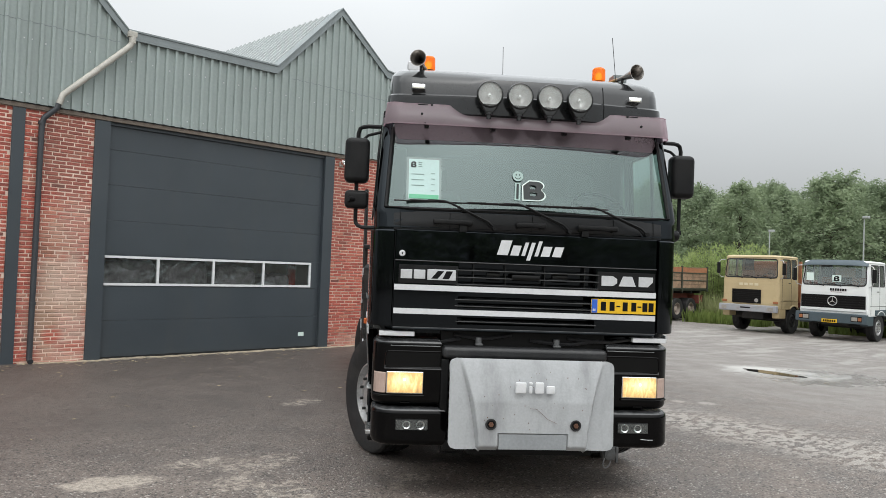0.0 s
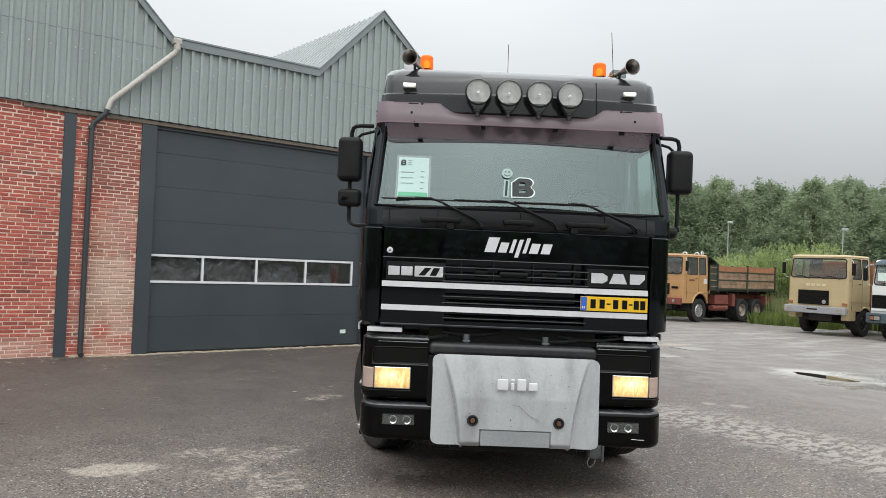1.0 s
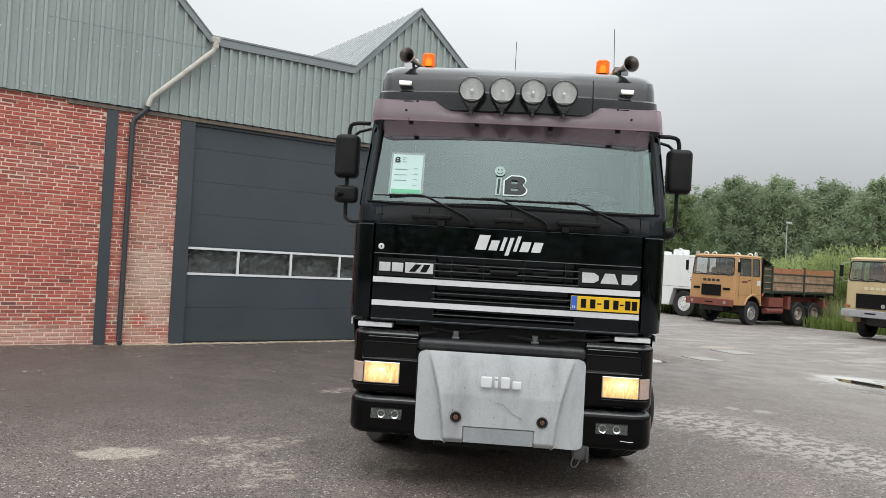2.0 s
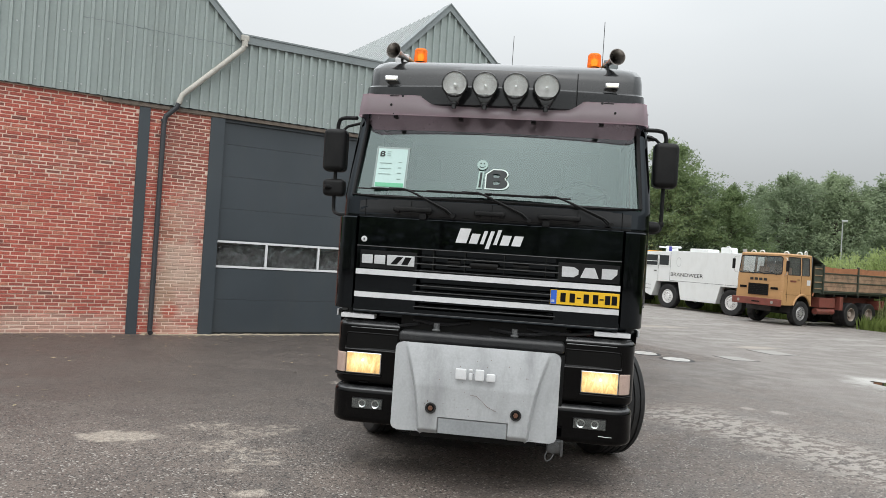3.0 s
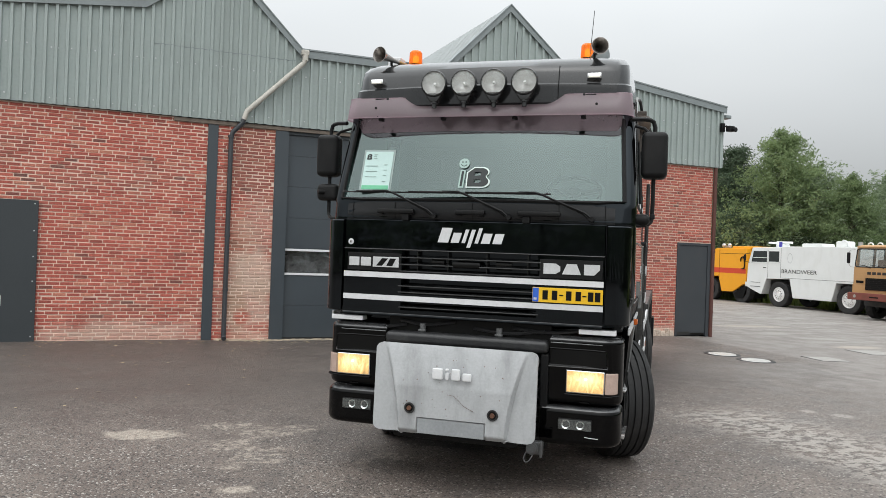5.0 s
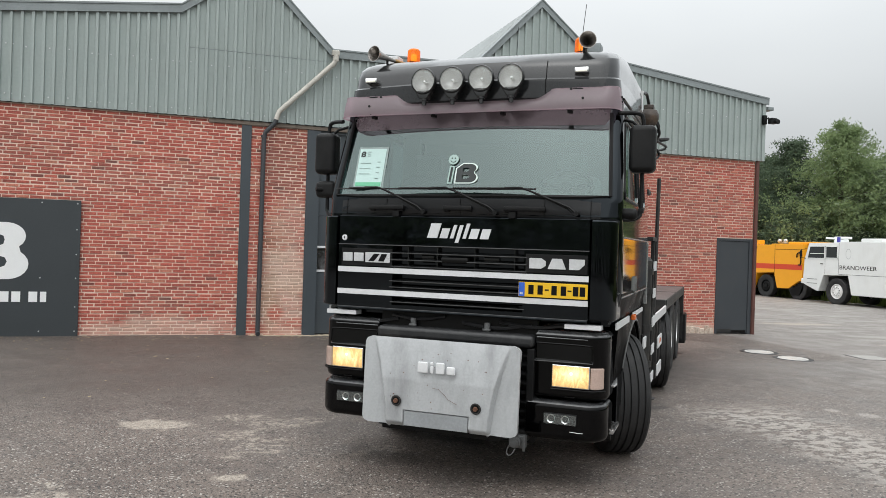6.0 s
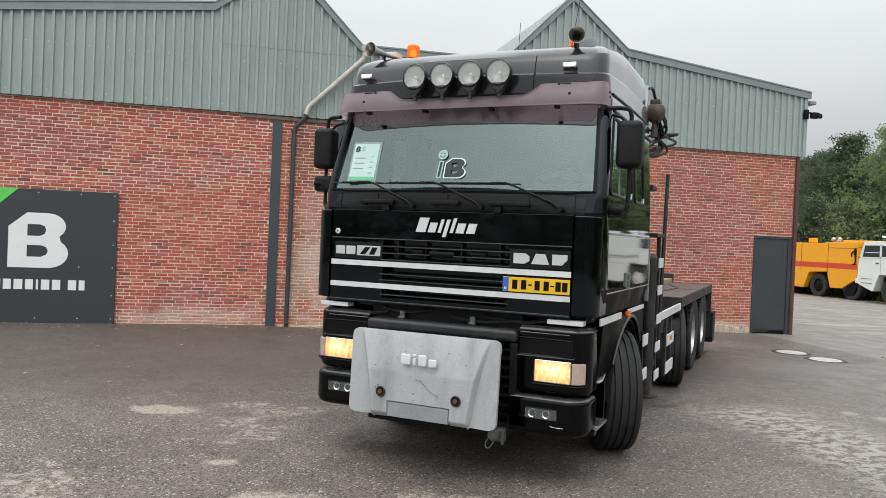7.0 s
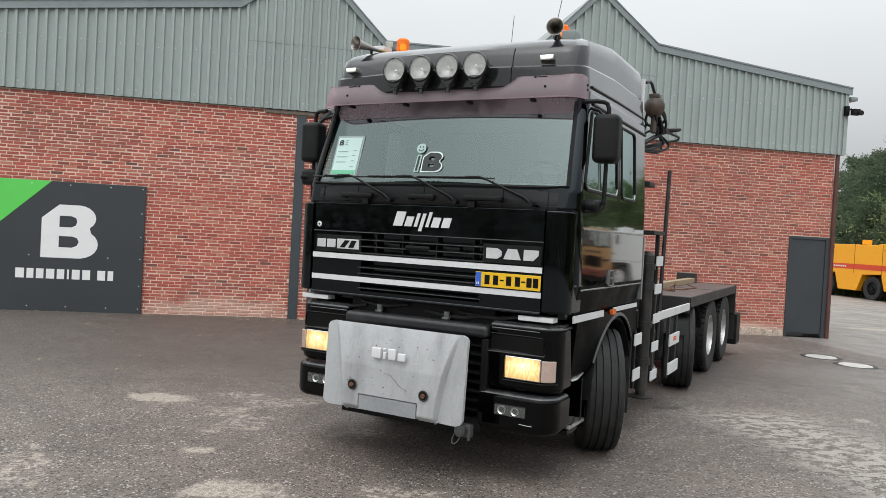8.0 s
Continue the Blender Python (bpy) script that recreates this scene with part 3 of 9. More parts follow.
# behind the door's panes: wrapped stock, and an added red cylinder for reflected red
hazy = mat("crumpled_plastic_sheet", (0.40, 0.40, 0.395), 0.16, vary=0.7, scale=3.5, bump=1.0, bscale=9, dirt=(0.12, 0.12, 0.125), dirt_amount=0.6, dirt_scale=3.5)
for i, (a, w, h) in enumerate(((5.15, 0.95, 1.62), (6.2, 1.0, 1.70), (7.3, 0.95, 1.60), (8.45, 0.6, 1.46))):
    bm = bmesh.new()
    box(bm, (a, 0.36, 0.02), (a + w, 1.3, h), 0.12, 3)
    bmesh.ops.subdivide_edges(bm, edges=bm.edges[:], cuts=9, use_grid_fill=True)
    for v in bm.verts:
        lift = 1.0 if v.co.z > 0.2 else 0.0
        for f, amp in ((3.1, 0.09), (7.3, 0.045), (15.0, 0.02)):
            q = v.co * f
            v.co += Vector((noise.noise(q), noise.noise(q + Vector((9, 0, 0))), noise.noise(q + Vector((0, 9, 0))) * lift)) * amp
    tagged(part("wrapped_pallet", bm, hazy), "pallet wrapped in crumpled clear plastic sheet inside the hall", "pallet", "stock in the hall")
bm = bmesh.new()
lathe(bm, [(0, 0.02), (0.09, 0.02), (0.09, 1.95), (0.05, 2.0), (0, 2.0)], pose(9.2, 0.55, 0))
tagged(part("red_reflection_cylinder", bm, mat("red_cylinder_paint", (0.5, 0.05, 0.02), 0.35)), "red cylinder added for the red reflected in the pane", "cylinder")

# dark side door at the corner
SIDEDOOR = mat("weathered_dark_door_paint", (0.037, 0.043, 0.05), 0.6, vary=0.2, scale=2, dirt=(0.055, 0.052, 0.048), dirt_amount=0.5)
sdoor = thing("door_2", "closed dark grey steel side door in a steel frame", "door", kind="structure")
part_bm = bmesh.new()
box(part_bm, (14.62, -0.02, -0.12), (14.68, 0.2, 2.22))
box(part_bm, (15.56, -0.02, -0.12), (15.66, 0.24, 2.22))
box(part_bm, (14.68, -0.02, 2.16), (15.56, 0.2, 2.22))
part("door_frame", part_bm, SIDEDOOR, sdoor, smooth=False)
bx("door_leaf", (14.685, 0.0, -0.06), (15.555, 0.045, 2.155), SIDEDOOR, sdoor, 0.004)
bx("gap", (15.10, -0.006, -0.055), (15.53, 0.0, 0.0), INK, sdoor, 0)
bx("kick_plate", (14.70, -0.004, -0.05), (15.08, 0.001, 0.03), CHASSIS, sdoor, 0)
# plastered stone foot of the wall beside the door, chipped along its upper edge
bm = bmesh.new()
foot_rnd = random.Random(12)
for i in range(14):
    x0 = 12.75 + i * 0.132
    box(bm, (x0, -0.014 - 0.01 * foot_rnd.random(), -0.14), (x0 + 0.131, 0.02, 0.055 + 0.065 * foot_rnd.random()), 0.012, 1)
part("stone_foot", bm, mat("pale_lime_plaster", (0.50, 0.415, 0.345), 0.9, vary=0.5, scale=11, bump=0.8, bscale=45, dirt=(0.27, 0.15, 0.105), dirt_amount=0.8, dirt_scale=7), hall, "pale chipped lime plaster foot")

# drainpipe: a pale pipe slants over the cladding from the valley, then a dark pipe drops to the ground
pipe = thing("drainpipe", "pale slanting rainwater pipe joined to a dark grey downpipe", "drainpipe")
bm = bmesh.new()
box(bm, (5.19, -0.25, 5.52), (5.34, -0.15, 5.63), 0.02)
cyl(bm, (5.27, -0.20, 5.54), (5.27, -0.20, 5.42), 0.058)
tube(bm, [(5.27, -0.20, 5.45), (5.24, -0.20, 5.37), (4.20, -0.17, 4.33), (4.15, -0.16, 4.17)], 0.05, 12)
part("slanting_pipe", bm, ZINC, pipe, "pale weathered plastic pipe")
bm = bmesh.new()
tube(bm, [(4.15, -0.16, 4.19), (4.13, -0.15, 4.10), (3.96, -0.085, 3.92), (3.935, -0.075, 3.78), (3.925, -0.075, 0.08), (3.925, -0.085, 0.02), (3.925, -0.15, -0.005)], 0.045, 12)
part("downpipe", bm, DARKPIPE, pipe)
for z in (3.84, 1.95, 0.92):
    bm = bmesh.new()
    cyl(bm, (3.93, -0.075, z - 0.025), (3.93, -0.075, z + 0.025), 0.052)
    box(bm, (3.90, -0.05, z - 0.012), (3.96, 0.0, z + 0.012))
    part("pipe_collar", bm, DARKPIPE, pipe)
# red-brown downpipe on the far corner
cpipe = thing("corner_downpipe", "red-brown downpipe on the corner of the hall", "drainpipe")
bm = bmesh.new()
tube(bm, [(XB + 0.05, -0.03, 4.13), (XB + 0.05, -0.03, -0.1)], 0.048, 12)
part("downpipe", bm, REDPIPE, cpipe)
for z in (3.5, 2.0, 0.5):
    bm = bmesh.new()
    cyl(bm, (XB + 0.05, -0.03, z), (XB + 0.05, -0.03, z + 0.05), 0.056)
    part("pipe_collar", bm, REDPIPE, cpipe)
# gutter spout at the far eave
spout = thing("gutter", "pale gutter end under the far eave", "gutter")
bm = bmesh.new()
box(bm, (X1 + 0.1, -0.12, 5.38), (X1 + 0.28, 0.5, 5.47), 0.02)
part("gutter_trough", bm, FLASH, spout)

# flood lamp at the far corner and a lamp beside the big door
flood = thing("flood_lamp", "small black floodlight on the cladding near the corner", "lamp")
bx("housing", (X1 + 0.02, -0.34, 5.02), (X1 + 0.2, -0.2, 5.16), PLASTIC, flood, 0.02)
bm = bmesh.new()
tube(bm, [(X1 + 0.02, -0.09, 5.12), (X1 + 0.08, -0.16, 5.18), (X1 + 0.1, -0.24, 5.12)], 0.018, 8)
part("bracket", bm, PLASTIC, flood)
bx("mounting_box", (X1 - 0.06, -0.17, 5.02), (X1 + 0.04, -0.09, 5.24), PLASTIC, flood, 0.01)
bm = bmesh.new()
lathe(bm, [(0, 0), (0.05, 0.0), (0.06, 0.05), (0.05, 0.06), (0, 0.06)], pose(X1 + 0.15, -0.36, 5.06, 90, 0, 0))
part("lamp_head", bm, PLASTIC, flood)
doorlamp = thing("wall_lamp", "double-headed grey sensor lamp beside the overhead door", "lamp")
bx("base", (9.93, -0.05, 3.86), (10.02, 0.0, 3.96), ZINC, doorlamp, 0.01)
for dx in (0.0, 0.16):
    bm = bmesh.new()
    lathe(bm, [(0, 0), (0.03, 0.0), (0.065, 0.09), (0.058, 0.1), (0.05, 0.06), (0, 0.05)], pose(9.95 + dx, -0.06, 3.92, 75, 0, 15))
    part("lamp_head", bm, CHROME, doorlamp)

# advertising board leaning against the wall
board = thing("sign_board", "dark slate advertising board with green corner and white emblem", "sign")
bx("panel", (-1.95, -0.075, -0.035), (0.735, -0.03, 2.43), SIGNFACE, board, 0.004)
YS = -0.0795
bm = bmesh.new()
prism(bm, [(-1.95, YS, 2.43), (-0.95, YS, 2.43), (-1.95, YS, 1.50)], (0, 0.004, 0))
part("green_corner", bm, SIGNGREEN, board, "bright green corner field", smooth=False)


def block_emblem(bm, x, z, w, h, y, depth):
    """The white emblem: a heavy block with a cut corner, round right side, and two openings."""
    ex, ez = lambda u: x + u * w, lambda v: z + v * h
    out = [(0, 0), (0.62, 0)]
    out += [(0.66 + 0.34 * math.cos(a), 0.27 + 0.27 * math.sin(a)) for a in np.linspace(-1.45, 0.9, 9)]
    out += [(0.64 + 0.31 * math.cos(a), 0.76 + 0.24 * math.sin(a)) for a in np.linspace(-0.85, 1.5, 9)]
    out += [(0.30, 1.0), (0.0, 0.74)]
    holes = ([(0.31, 0.58), (0.52, 0.58), (0.6, 0.62), (0.62, 0.69), (0.6, 0.76), (0.52, 0.79), (0.31, 0.79)],
             [(0.31, 0.20), (0.54, 0.20), (0.63, 0.24), (0.66, 0.31), (0.63, 0.38), (0.54, 0.41), (0.31, 0.41)])
    t = bmesh.new()
    edges = []
    for loop in (out, *holes):
        vs = [t.verts.new((ex(u), y, ez(v))) for u, v in loop]
        edges += [t.edges.new((a, b)) for a, b in zip(vs, vs[1:] + vs[:1])]
    fill = bmesh.ops.triangle_fill(t, use_beauty=True, use_dissolve=False, edges=edges)
    faces = [f for f in t.faces]
    e = bmesh.ops.extrude_face_region(t, geom=faces)
    bmesh.ops.translate(t, vec=(0, depth, 0), verts=[v for v in e["geom"] if isinstance(v, bmesh.types.BMVert)])
    bmesh.ops.recalc_face_normals(t, faces=t.faces[:])
    add(bm, t)


bm = bmesh.new()
block_emblem(bm, -1.10, 0.985, 1.01, 1.01, YS, 0.004)
part("emblem", bm, SIGNWHITE, board, "white block emblem with two openings", smooth=False)
# the brand line below, drawn as plain white bars
bm = bmesh.new()
xx = -1.52
for w, gap in ((0.15, 0.045), (0.12, 0.045), (0.13, 0.045), (0.145, 0.045), (0.13, 0.05), (0.035, 0.05), (0.14, 0.045), (0.14, 0.13), (0.14, 0.045), (0.10, 0.0)):
    box(bm, (xx, YS, 0.585), (xx + w, YS + 0.004, 0.77))
    xx += w + gap
tagged(part("brand_line", bm, SIGNWHITE, board, smooth=False), "row of plain white bars", kind="stuff")
bm = bmesh.new()
for px in (-1.9, -1.3, -0.62, 0.1, 0.68):
    for pz in (0.06, 1.02, 2.37):
        if pz == 1.02 and px in (-0.62,):
            continue
        cyl(bm, (px, -0.083, pz), (px, -0.074, pz), 0.012, seg=8)
for pz in (0.5, 1.45, 1.9):
    cyl(bm, (0.68, -0.083, pz), (0.68, -0.074, pz), 0.012, seg=8)
tagged(part("fixing_screws", bm, SCREW, board), kind="stuff")

# ---- the black truck: x across, y to its rear, z up, from the middle of its front ----
truck = thing("truck", "black four-axle forward-control truck with a pale grey front mounting plate", "truck", pose(4.638, -9.621, 0, 0, 0, -38.7))
SIDES = (-1, 1)
CX = 0.02  # the cab sits a touch to one side on its mounts


def ring(z, hw, yf, bow, rc, lift=0.0):
    """One level of the cab: the front, a rounded corner, the side's fixed stations, the back."""
    pts = []
    nf, nc = 12, 6
    for i in range(nf + 1):
        u = -1 + 2 * i / nf
        pts.append((u * (hw - rc), yf + bow * u * u))
    for i in range(1, nc + 1):
        a = -math.pi / 2 + math.pi / 2 * i / nc
        pts.append((hw - rc + rc * math.cos(a), yf + bow + rc + rc * math.sin(a)))
    ye = yf + bow + rc
    side = [ye + 0.012, 0.62, 1.12, 1.24, 1.72, 2.08]
    pts += [(hw, y) for y in side]
    pts += [(hw - 0.02, 2.13), (hw - 0.06, 2.15)]
    back = [(-x, y) for x, y in reversed(pts[nf + 1:])]
    pts += back
    up = lambda y: lift * min(1, max(0, (y - 0.25) / 0.9)) ** 0.8
    return [(x + CX, y, z + up(y)) for x, y in pts]


def loft(bm, rings, skip=lambda r, i: False, cap=False):
    vs = [[bm.verts.new(p) for p in r] for r in rings]
    n = len(rings[0])
    for r in range(len(rings) - 1):
        for i in range(n):
            if not skip(r, i):
                j = (i + 1) % n
                bm.faces.new((vs[r][i], vs[r][j], vs[r + 1][j], vs[r + 1][i]))
    if cap:
        bm.faces.new(vs[-1])


CAB = [(1.24, 1.165, 0.10, 0.03, 0.12), (1.30, 1.182, 0.09, 0.03, 0.12), (1.49, 1.226, 0.079, 0.03, 0.12), (1.90, 1.223, 0.06, 0.03, 0.12),
       (2.03, 1.22, 0.02, 0.05, 0.11), (2.06, 1.22, -0.005, 0.07, 0.11), (2.16, 1.22, -0.01, 0.09, 0.11), (2.195, 1.218, -0.005, 0.09, 0.078),
       (2.40, 1.206, 0.055, 0.09, 0.078), (2.62, 1.193, 0.125, 0.09, 0.078), (2.82, 1.181, 0.195, 0.085, 0.078), (2.87, 1.178, 0.21, 0.08, 0.078), (2.94, 1.173, 0.22, 0.07, 0.078)]
NF = 12
# ring index: front 0..11, corner 12..17, side 18..24


def cab_skip(r, i):
    n = len(ring(*CAB[0]))
    if 7 <= r <= 11 and i < NF:
        return True
    for q in (i, n + NF - 1 - i):
        if 7 <= r <= 9 and q in (NF + 7, NF + 8, NF + 10):
            return True
    return False


bm = bmesh.new()
loft(bm, [ring(*c) for c in CAB], cab_skip)
solid(bm, 0.03)
cab = part("cab", bm, CABPAINT, truck, "glossy black sleeper cab", angle=30)
cab.data.materials.append(BLACK)
cab.data.materials.append(DULLBLACK)
for p in cab.data.polygons:  # the polished doors reflect more than the duller front and pillars
    p.material_index = 2 if p.center.z < 1.48 and p.center.y > 0.2 else 0 if abs(p.normal.x) > 0.93 or p.center.y > 2.05 else 1
bm = bmesh.new()
grid(bm, 20, 4, lambda u, v: (lambda z: Vector((CX + (2 * u - 1) * 1.07, np.interp(z, [2.03, 2.06, 2.16, 2.2], [0.02, -0.005, -0.01, -0.005]) + np.interp(z, [2.03, 2.06, 2.16], [0.05, 0.07, 0.09]) * (2 * u - 1) ** 2 - 0.006, z)))(2.038 + 0.142 * v))
cowl = part("cowl", bm, COWL, truck, "satin black cowl under the windscreen", angle=60)
for x in (-1.0, -0.62, 0.02, 0.68, 1.02):
    bm = bmesh.new()
    k = ((x - CX) / 1.07) ** 2
    tube(bm, [(x, 0.014 + 0.05 * k - 0.004, 2.04), (x, -0.011 + 0.07 * k - 0.001, 2.07), (x, -0.017 + 0.09 * k, 2.178)], 0.0025, 5)
    part("cowl_seam", bm, INK, cowl)

# windscreen and the side panes
bm = bmesh.new()


def screen_y(z, u):
    """The raked and bowed windscreen, straight from its foot up to the visor."""
    return 0.007 + 0.2055 * (z - 2.195) / 0.625 + 0.09 * u * u


grid(bm, 24, 10, lambda u, v: (lambda z: Vector((CX + (2 * u - 1) * np.interp(z, [c[0] for c in CAB], [c[1] - c[4] for c in CAB]), screen_y(z, 2 * u - 1), z)))(2.195 + 0.745 * v))
ws = outward(part("windscreen", bm, WINDSCREEN, truck, "wide grey-green windscreen", angle=60), (0, -1, 0))
bm = bmesh.new()


def gasket(bm):
    pts = []
    for u, z in [(-1, 2.86)] + [(-1, 2.21)] + [(k / 6 - 1, 2.2) for k in range(1, 12)] + [(1, 2.21), (1, 2.86)]:
        c = [np.interp(z, [q[0] for q in CAB], [q[k] for q in CAB]) for k in range(5)]
        pts.append((CX + u * (c[1] - c[4] - 0.005), c[2] + c[3] * u * u - 0.002, z))
    tube(bm, pts, 0.016, 6)


gasket(bm)
part("windscreen_seal", bm, PLASTIC, ws)
def side_x(z, s, out=0.0):
    """The cab's flank at height z, moved outwards by out."""
    return CX + s * (np.interp(z, [c[0] for c in CAB], [c[1] for c in CAB]) + out)


for s in SIDES:
    for n, y0, y1 in (("door_window", 0.225, 1.115), ("sleeper_window", 1.245, 1.715)):
        bm = bmesh.new()
        slope = 0.17 if n == "door_window" else 0.0
        def shape(g, out, rr=0.05):
            pts = []
            for cy, cz, a0 in ((y0 + g + rr, 2.20 + g + rr, 180), (y1 - g - rr, 2.20 + g + rr, 270), (y1 - g - rr, 2.815 - g - rr, 0), (y0 + g + rr + slope, 2.815 - g - rr, 90)):
                for q in range(4):
                    a = radians(a0 + q * 30)
                    y, z = cy + rr * math.cos(a), cz + rr * math.sin(a)
                    pts.append(Vector((side_x(z, s, out), y, z)))
            return pts
        face(bm, shape(-0.03, -0.004))
        w = outward(part(n, bm, SIDEGLASS, truck, smooth=False), (s, 0, 0))
        bm = bmesh.new()
        loop = shape(0.004, 0.0)
        tube(bm, loop + [loop[0]], 0.011, 6)
        part("window_seal", bm, PLASTIC, w)
        bm = bmesh.new()
        low = [p for p in shape(0.018, 0.002) if p.z < 2.30]
        tube(bm, low, 0.0065, 6)
        part("window_trim", bm, SEALPALE, w)
    bm = bmesh.new()
    xa, xb = side_x(2.22, s, 0.004), side_x(2.8, s, 0.004)
    prism(bm, [(xa, 0.60, 2.21), (xa, 0.622, 2.21), (xb, 0.622, 2.81), (xb, 0.60, 2.81)], (-s * 0.02, 0, 0))
    part("window_divider", bm, PLASTIC, truck)
    bm = bmesh.new()
    prism(bm, [(xa, 0.588, 2.22), (xa, 0.594, 2.22), (xb, 0.594, 2.8), (xb, 0.588, 2.8)], (-s * 0.01, 0, 0))
    part("divider_trim", bm, SEALPALE, truck)
    # bright strips painted for light on the body creases, and seams along the side
    for z, y0, y1 in ((1.905, 0.24, 2.08), (1.452, 0.24, 2.1)):
        bm = bmesh.new()
        x = side_x(z, s)
        box(bm, (min(x - s * 0.01, x + s * 0.012), y0, z), (max(x - s * 0.01, x + s * 0.012), y1, z + 0.013), 0.003, 1)
        part("crease_highlight", bm, SEALPALE, truck)
    for y, za, zb in ((1.172, 1.26, 2.14), (1.172, 2.14, 2.86), (0.27, 1.26, 2.16)):
        bm = bmesh.new()
        xa, xb = side_x(za, s, 0.0025), side_x(zb, s, 0.0025)
        prism(bm, [(xa, y, za), (xa, y + 0.009, za), (xb, y + 0.009, zb), (xb, y, zb)], (-s * 0.01, 0, 0))
        part("door_seam", bm, INK, truck)
    bm = bmesh.new()
    tube(bm, [(side_x(2.86, s, 0.002), 0.42, 2.862), (side_x(2.86, s, 0.002), 1.2, 2.862), (side_x(2.86, s, 0.002), 2.1, 2.862)], 0.013, 6)
    part("drip_rail", bm, INK, truck)
    # door handle: an upright flap in a pale frame
    bm = bmesh.new()
    hx0, hx1 = sorted((side_x(1.5, s, -0.005), side_x(1.5, s, 0.014)))
    for a, b in (((0.93, 1.47), (0.942, 1.60)), ((1.068, 1.47), (1.08, 1.60)), ((0.93, 1.47), (1.08, 1.480)), ((0.93, 1.59), (1.08, 1.60)), ((0.93, 1.53), (1.08, 1.54))):
        box(bm, (hx0, a[0], a[1]), (hx1, b[0], b[1]))
    part("door_handle", bm, SEALPALE, truck, "pale framed door handle")
    # pale strip painted for sky reflected low on the cab's back corner
    bx("corner_reflection", (min(side_x(1.9, s, -0.03), side_x(1.9, s, 0.008)), 2.10, 1.3), (max(side_x(1.9, s, -0.03), side_x(1.9, s, 0.008)), 2.135, 1.9), SEALPALE, truck, 0.006)

# roof cap, rising to the rear
CAP = [(2.94, 1.173, 0.20, 0.08, 0.10, 0.0), (2.98, 1.16, 0.142, 0.10, 0.14, 0.01), (3.09, 1.146, 0.138, 0.10, 0.15, 0.05), (3.120, 1.142, 0.138, 0.10, 0.15, 0.06),
       (3.134, 1.128, 0.154, 0.10, 0.16, 0.064), (3.140, 1.127, 0.155, 0.10, 0.16, 0.066),
       (3.22, 1.124, 0.168, 0.10, 0.165, 0.10), (3.275, 1.116, 0.19, 0.10, 0.17, 0.13), (3.312, 1.088, 0.24, 0.095, 0.185, 0.15), (3.333, 1.03, 0.32, 0.085, 0.2, 0.165), (3.343, 0.86, 0.48, 0.06, 0.24, 0.17)]
bm = bmesh.new()
loft(bm, [ring(*c) for c in CAP], cap=True)
part("roof_cap", bm, ROOF_PAINT, truck, "dark grey high roof cap", angle=28)
for s in SIDES:
    bm = bmesh.new()
    tube(bm, [(CX + s * 1.164, 0.42, 2.992), (CX + s * 1.159, 1.2, 3.012), (CX + s * 1.157, 2.1, 3.017)], 0.011, 6)
    part("roof_seam", bm, INK, truck)
bm = bmesh.new()
seam = []
for z, hw, yf, bow, rc, lift in CAP[:8]:
    u = 0.60 / (hw - rc)
    seam.append((0.60 + CX, yf + bow * u * u - 0.0005, z))
tube(bm, seam, 0.004, 5)
part("roof_seam", bm, INK, truck)

# tinted visor canopy over the windscreen, cut away in the middle, wrapped round the corners
bm = bmesh.new()


VISOR_HALF = 1.372


def visor_point(u, v):
    """The lobes at either end stand tall; between them a low lip runs back under the lamps."""
    t = abs(2 * u - 1) * VISOR_HALF
    sx = 1 if u >= 0.5 else -1
    r, flat = 0.14, 1.03
    if t < flat:
        x, y, nx, ny = t, 0.075 + 0.05 * (t / 1.1) ** 2, 0.0, -1.0
    else:
        a = min((t - flat) / r, math.pi / 2)
        x, y = flat + r * math.sin(a), 0.119 + r * (1 - math.cos(a)) + max(0, t - flat - r * math.pi / 2)
        nx, ny = math.sin(a), -math.cos(a)
    e = min(1, max(0, (t - 0.50) / 0.18))
    e = e * e * (3 - 2 * e)
    low = 2.868 + 0.006 * (t / 1.1) ** 2
    zl = low + 0.172 * v ** 0.9
    bl = (0.085 if t < flat else 0.085 - 0.065 * min(1, (t - flat) / 0.2)) * v ** 1.7
    k = min(1, v / 0.5)
    zm = low + 0.066 * k + 0.062 * max(0, v - 0.5) / 0.5
    bb = 0.022 * k * k + 0.125 * max(0, v - 0.5) / 0.5
    z, back = zm + (zl - zm) * e, bb + (bl - bb) * e
    tip = min(1, max(0, (VISOR_HALF - t) / 0.05))
    mid = low + 0.08
    z = mid + (z - mid) * math.sqrt(max(0.02, 1 - (1 - tip) ** 2))
    return Vector((CX + sx * (x - nx * back), y - ny * back, z))


def on_visor(x, v):
    """A place on the visor at x across and v of its height."""
    return visor_point(0.5 + 0.5 * x / VISOR_HALF, v)


grid(bm, 96, 14, visor_point)
visor = part("sun_visor", bm, VISOR, truck, "tinted purple-grey sun visor", angle=50)
bm = bmesh.new()
tube(bm, [visor_point(i / 72, 0) for i in range(73)] + [visor_point(1, k / 8) for k in range(1, 9)], 0.005, 6)
tube(bm, [visor_point(i / 96, 1) for i in range(97) if abs(2 * i / 96 - 1) * VISOR_HALF > 0.62 and i < 48], 0.004, 6)
tube(bm, [visor_point(i / 96, 1) for i in range(97) if abs(2 * i / 96 - 1) * VISOR_HALF > 0.62 and i > 48], 0.004, 6)
tube(bm, [visor_point(0, k / 8) for k in range(9)], 0.005, 6)
part("visor_rim", bm, VISOR, visor)
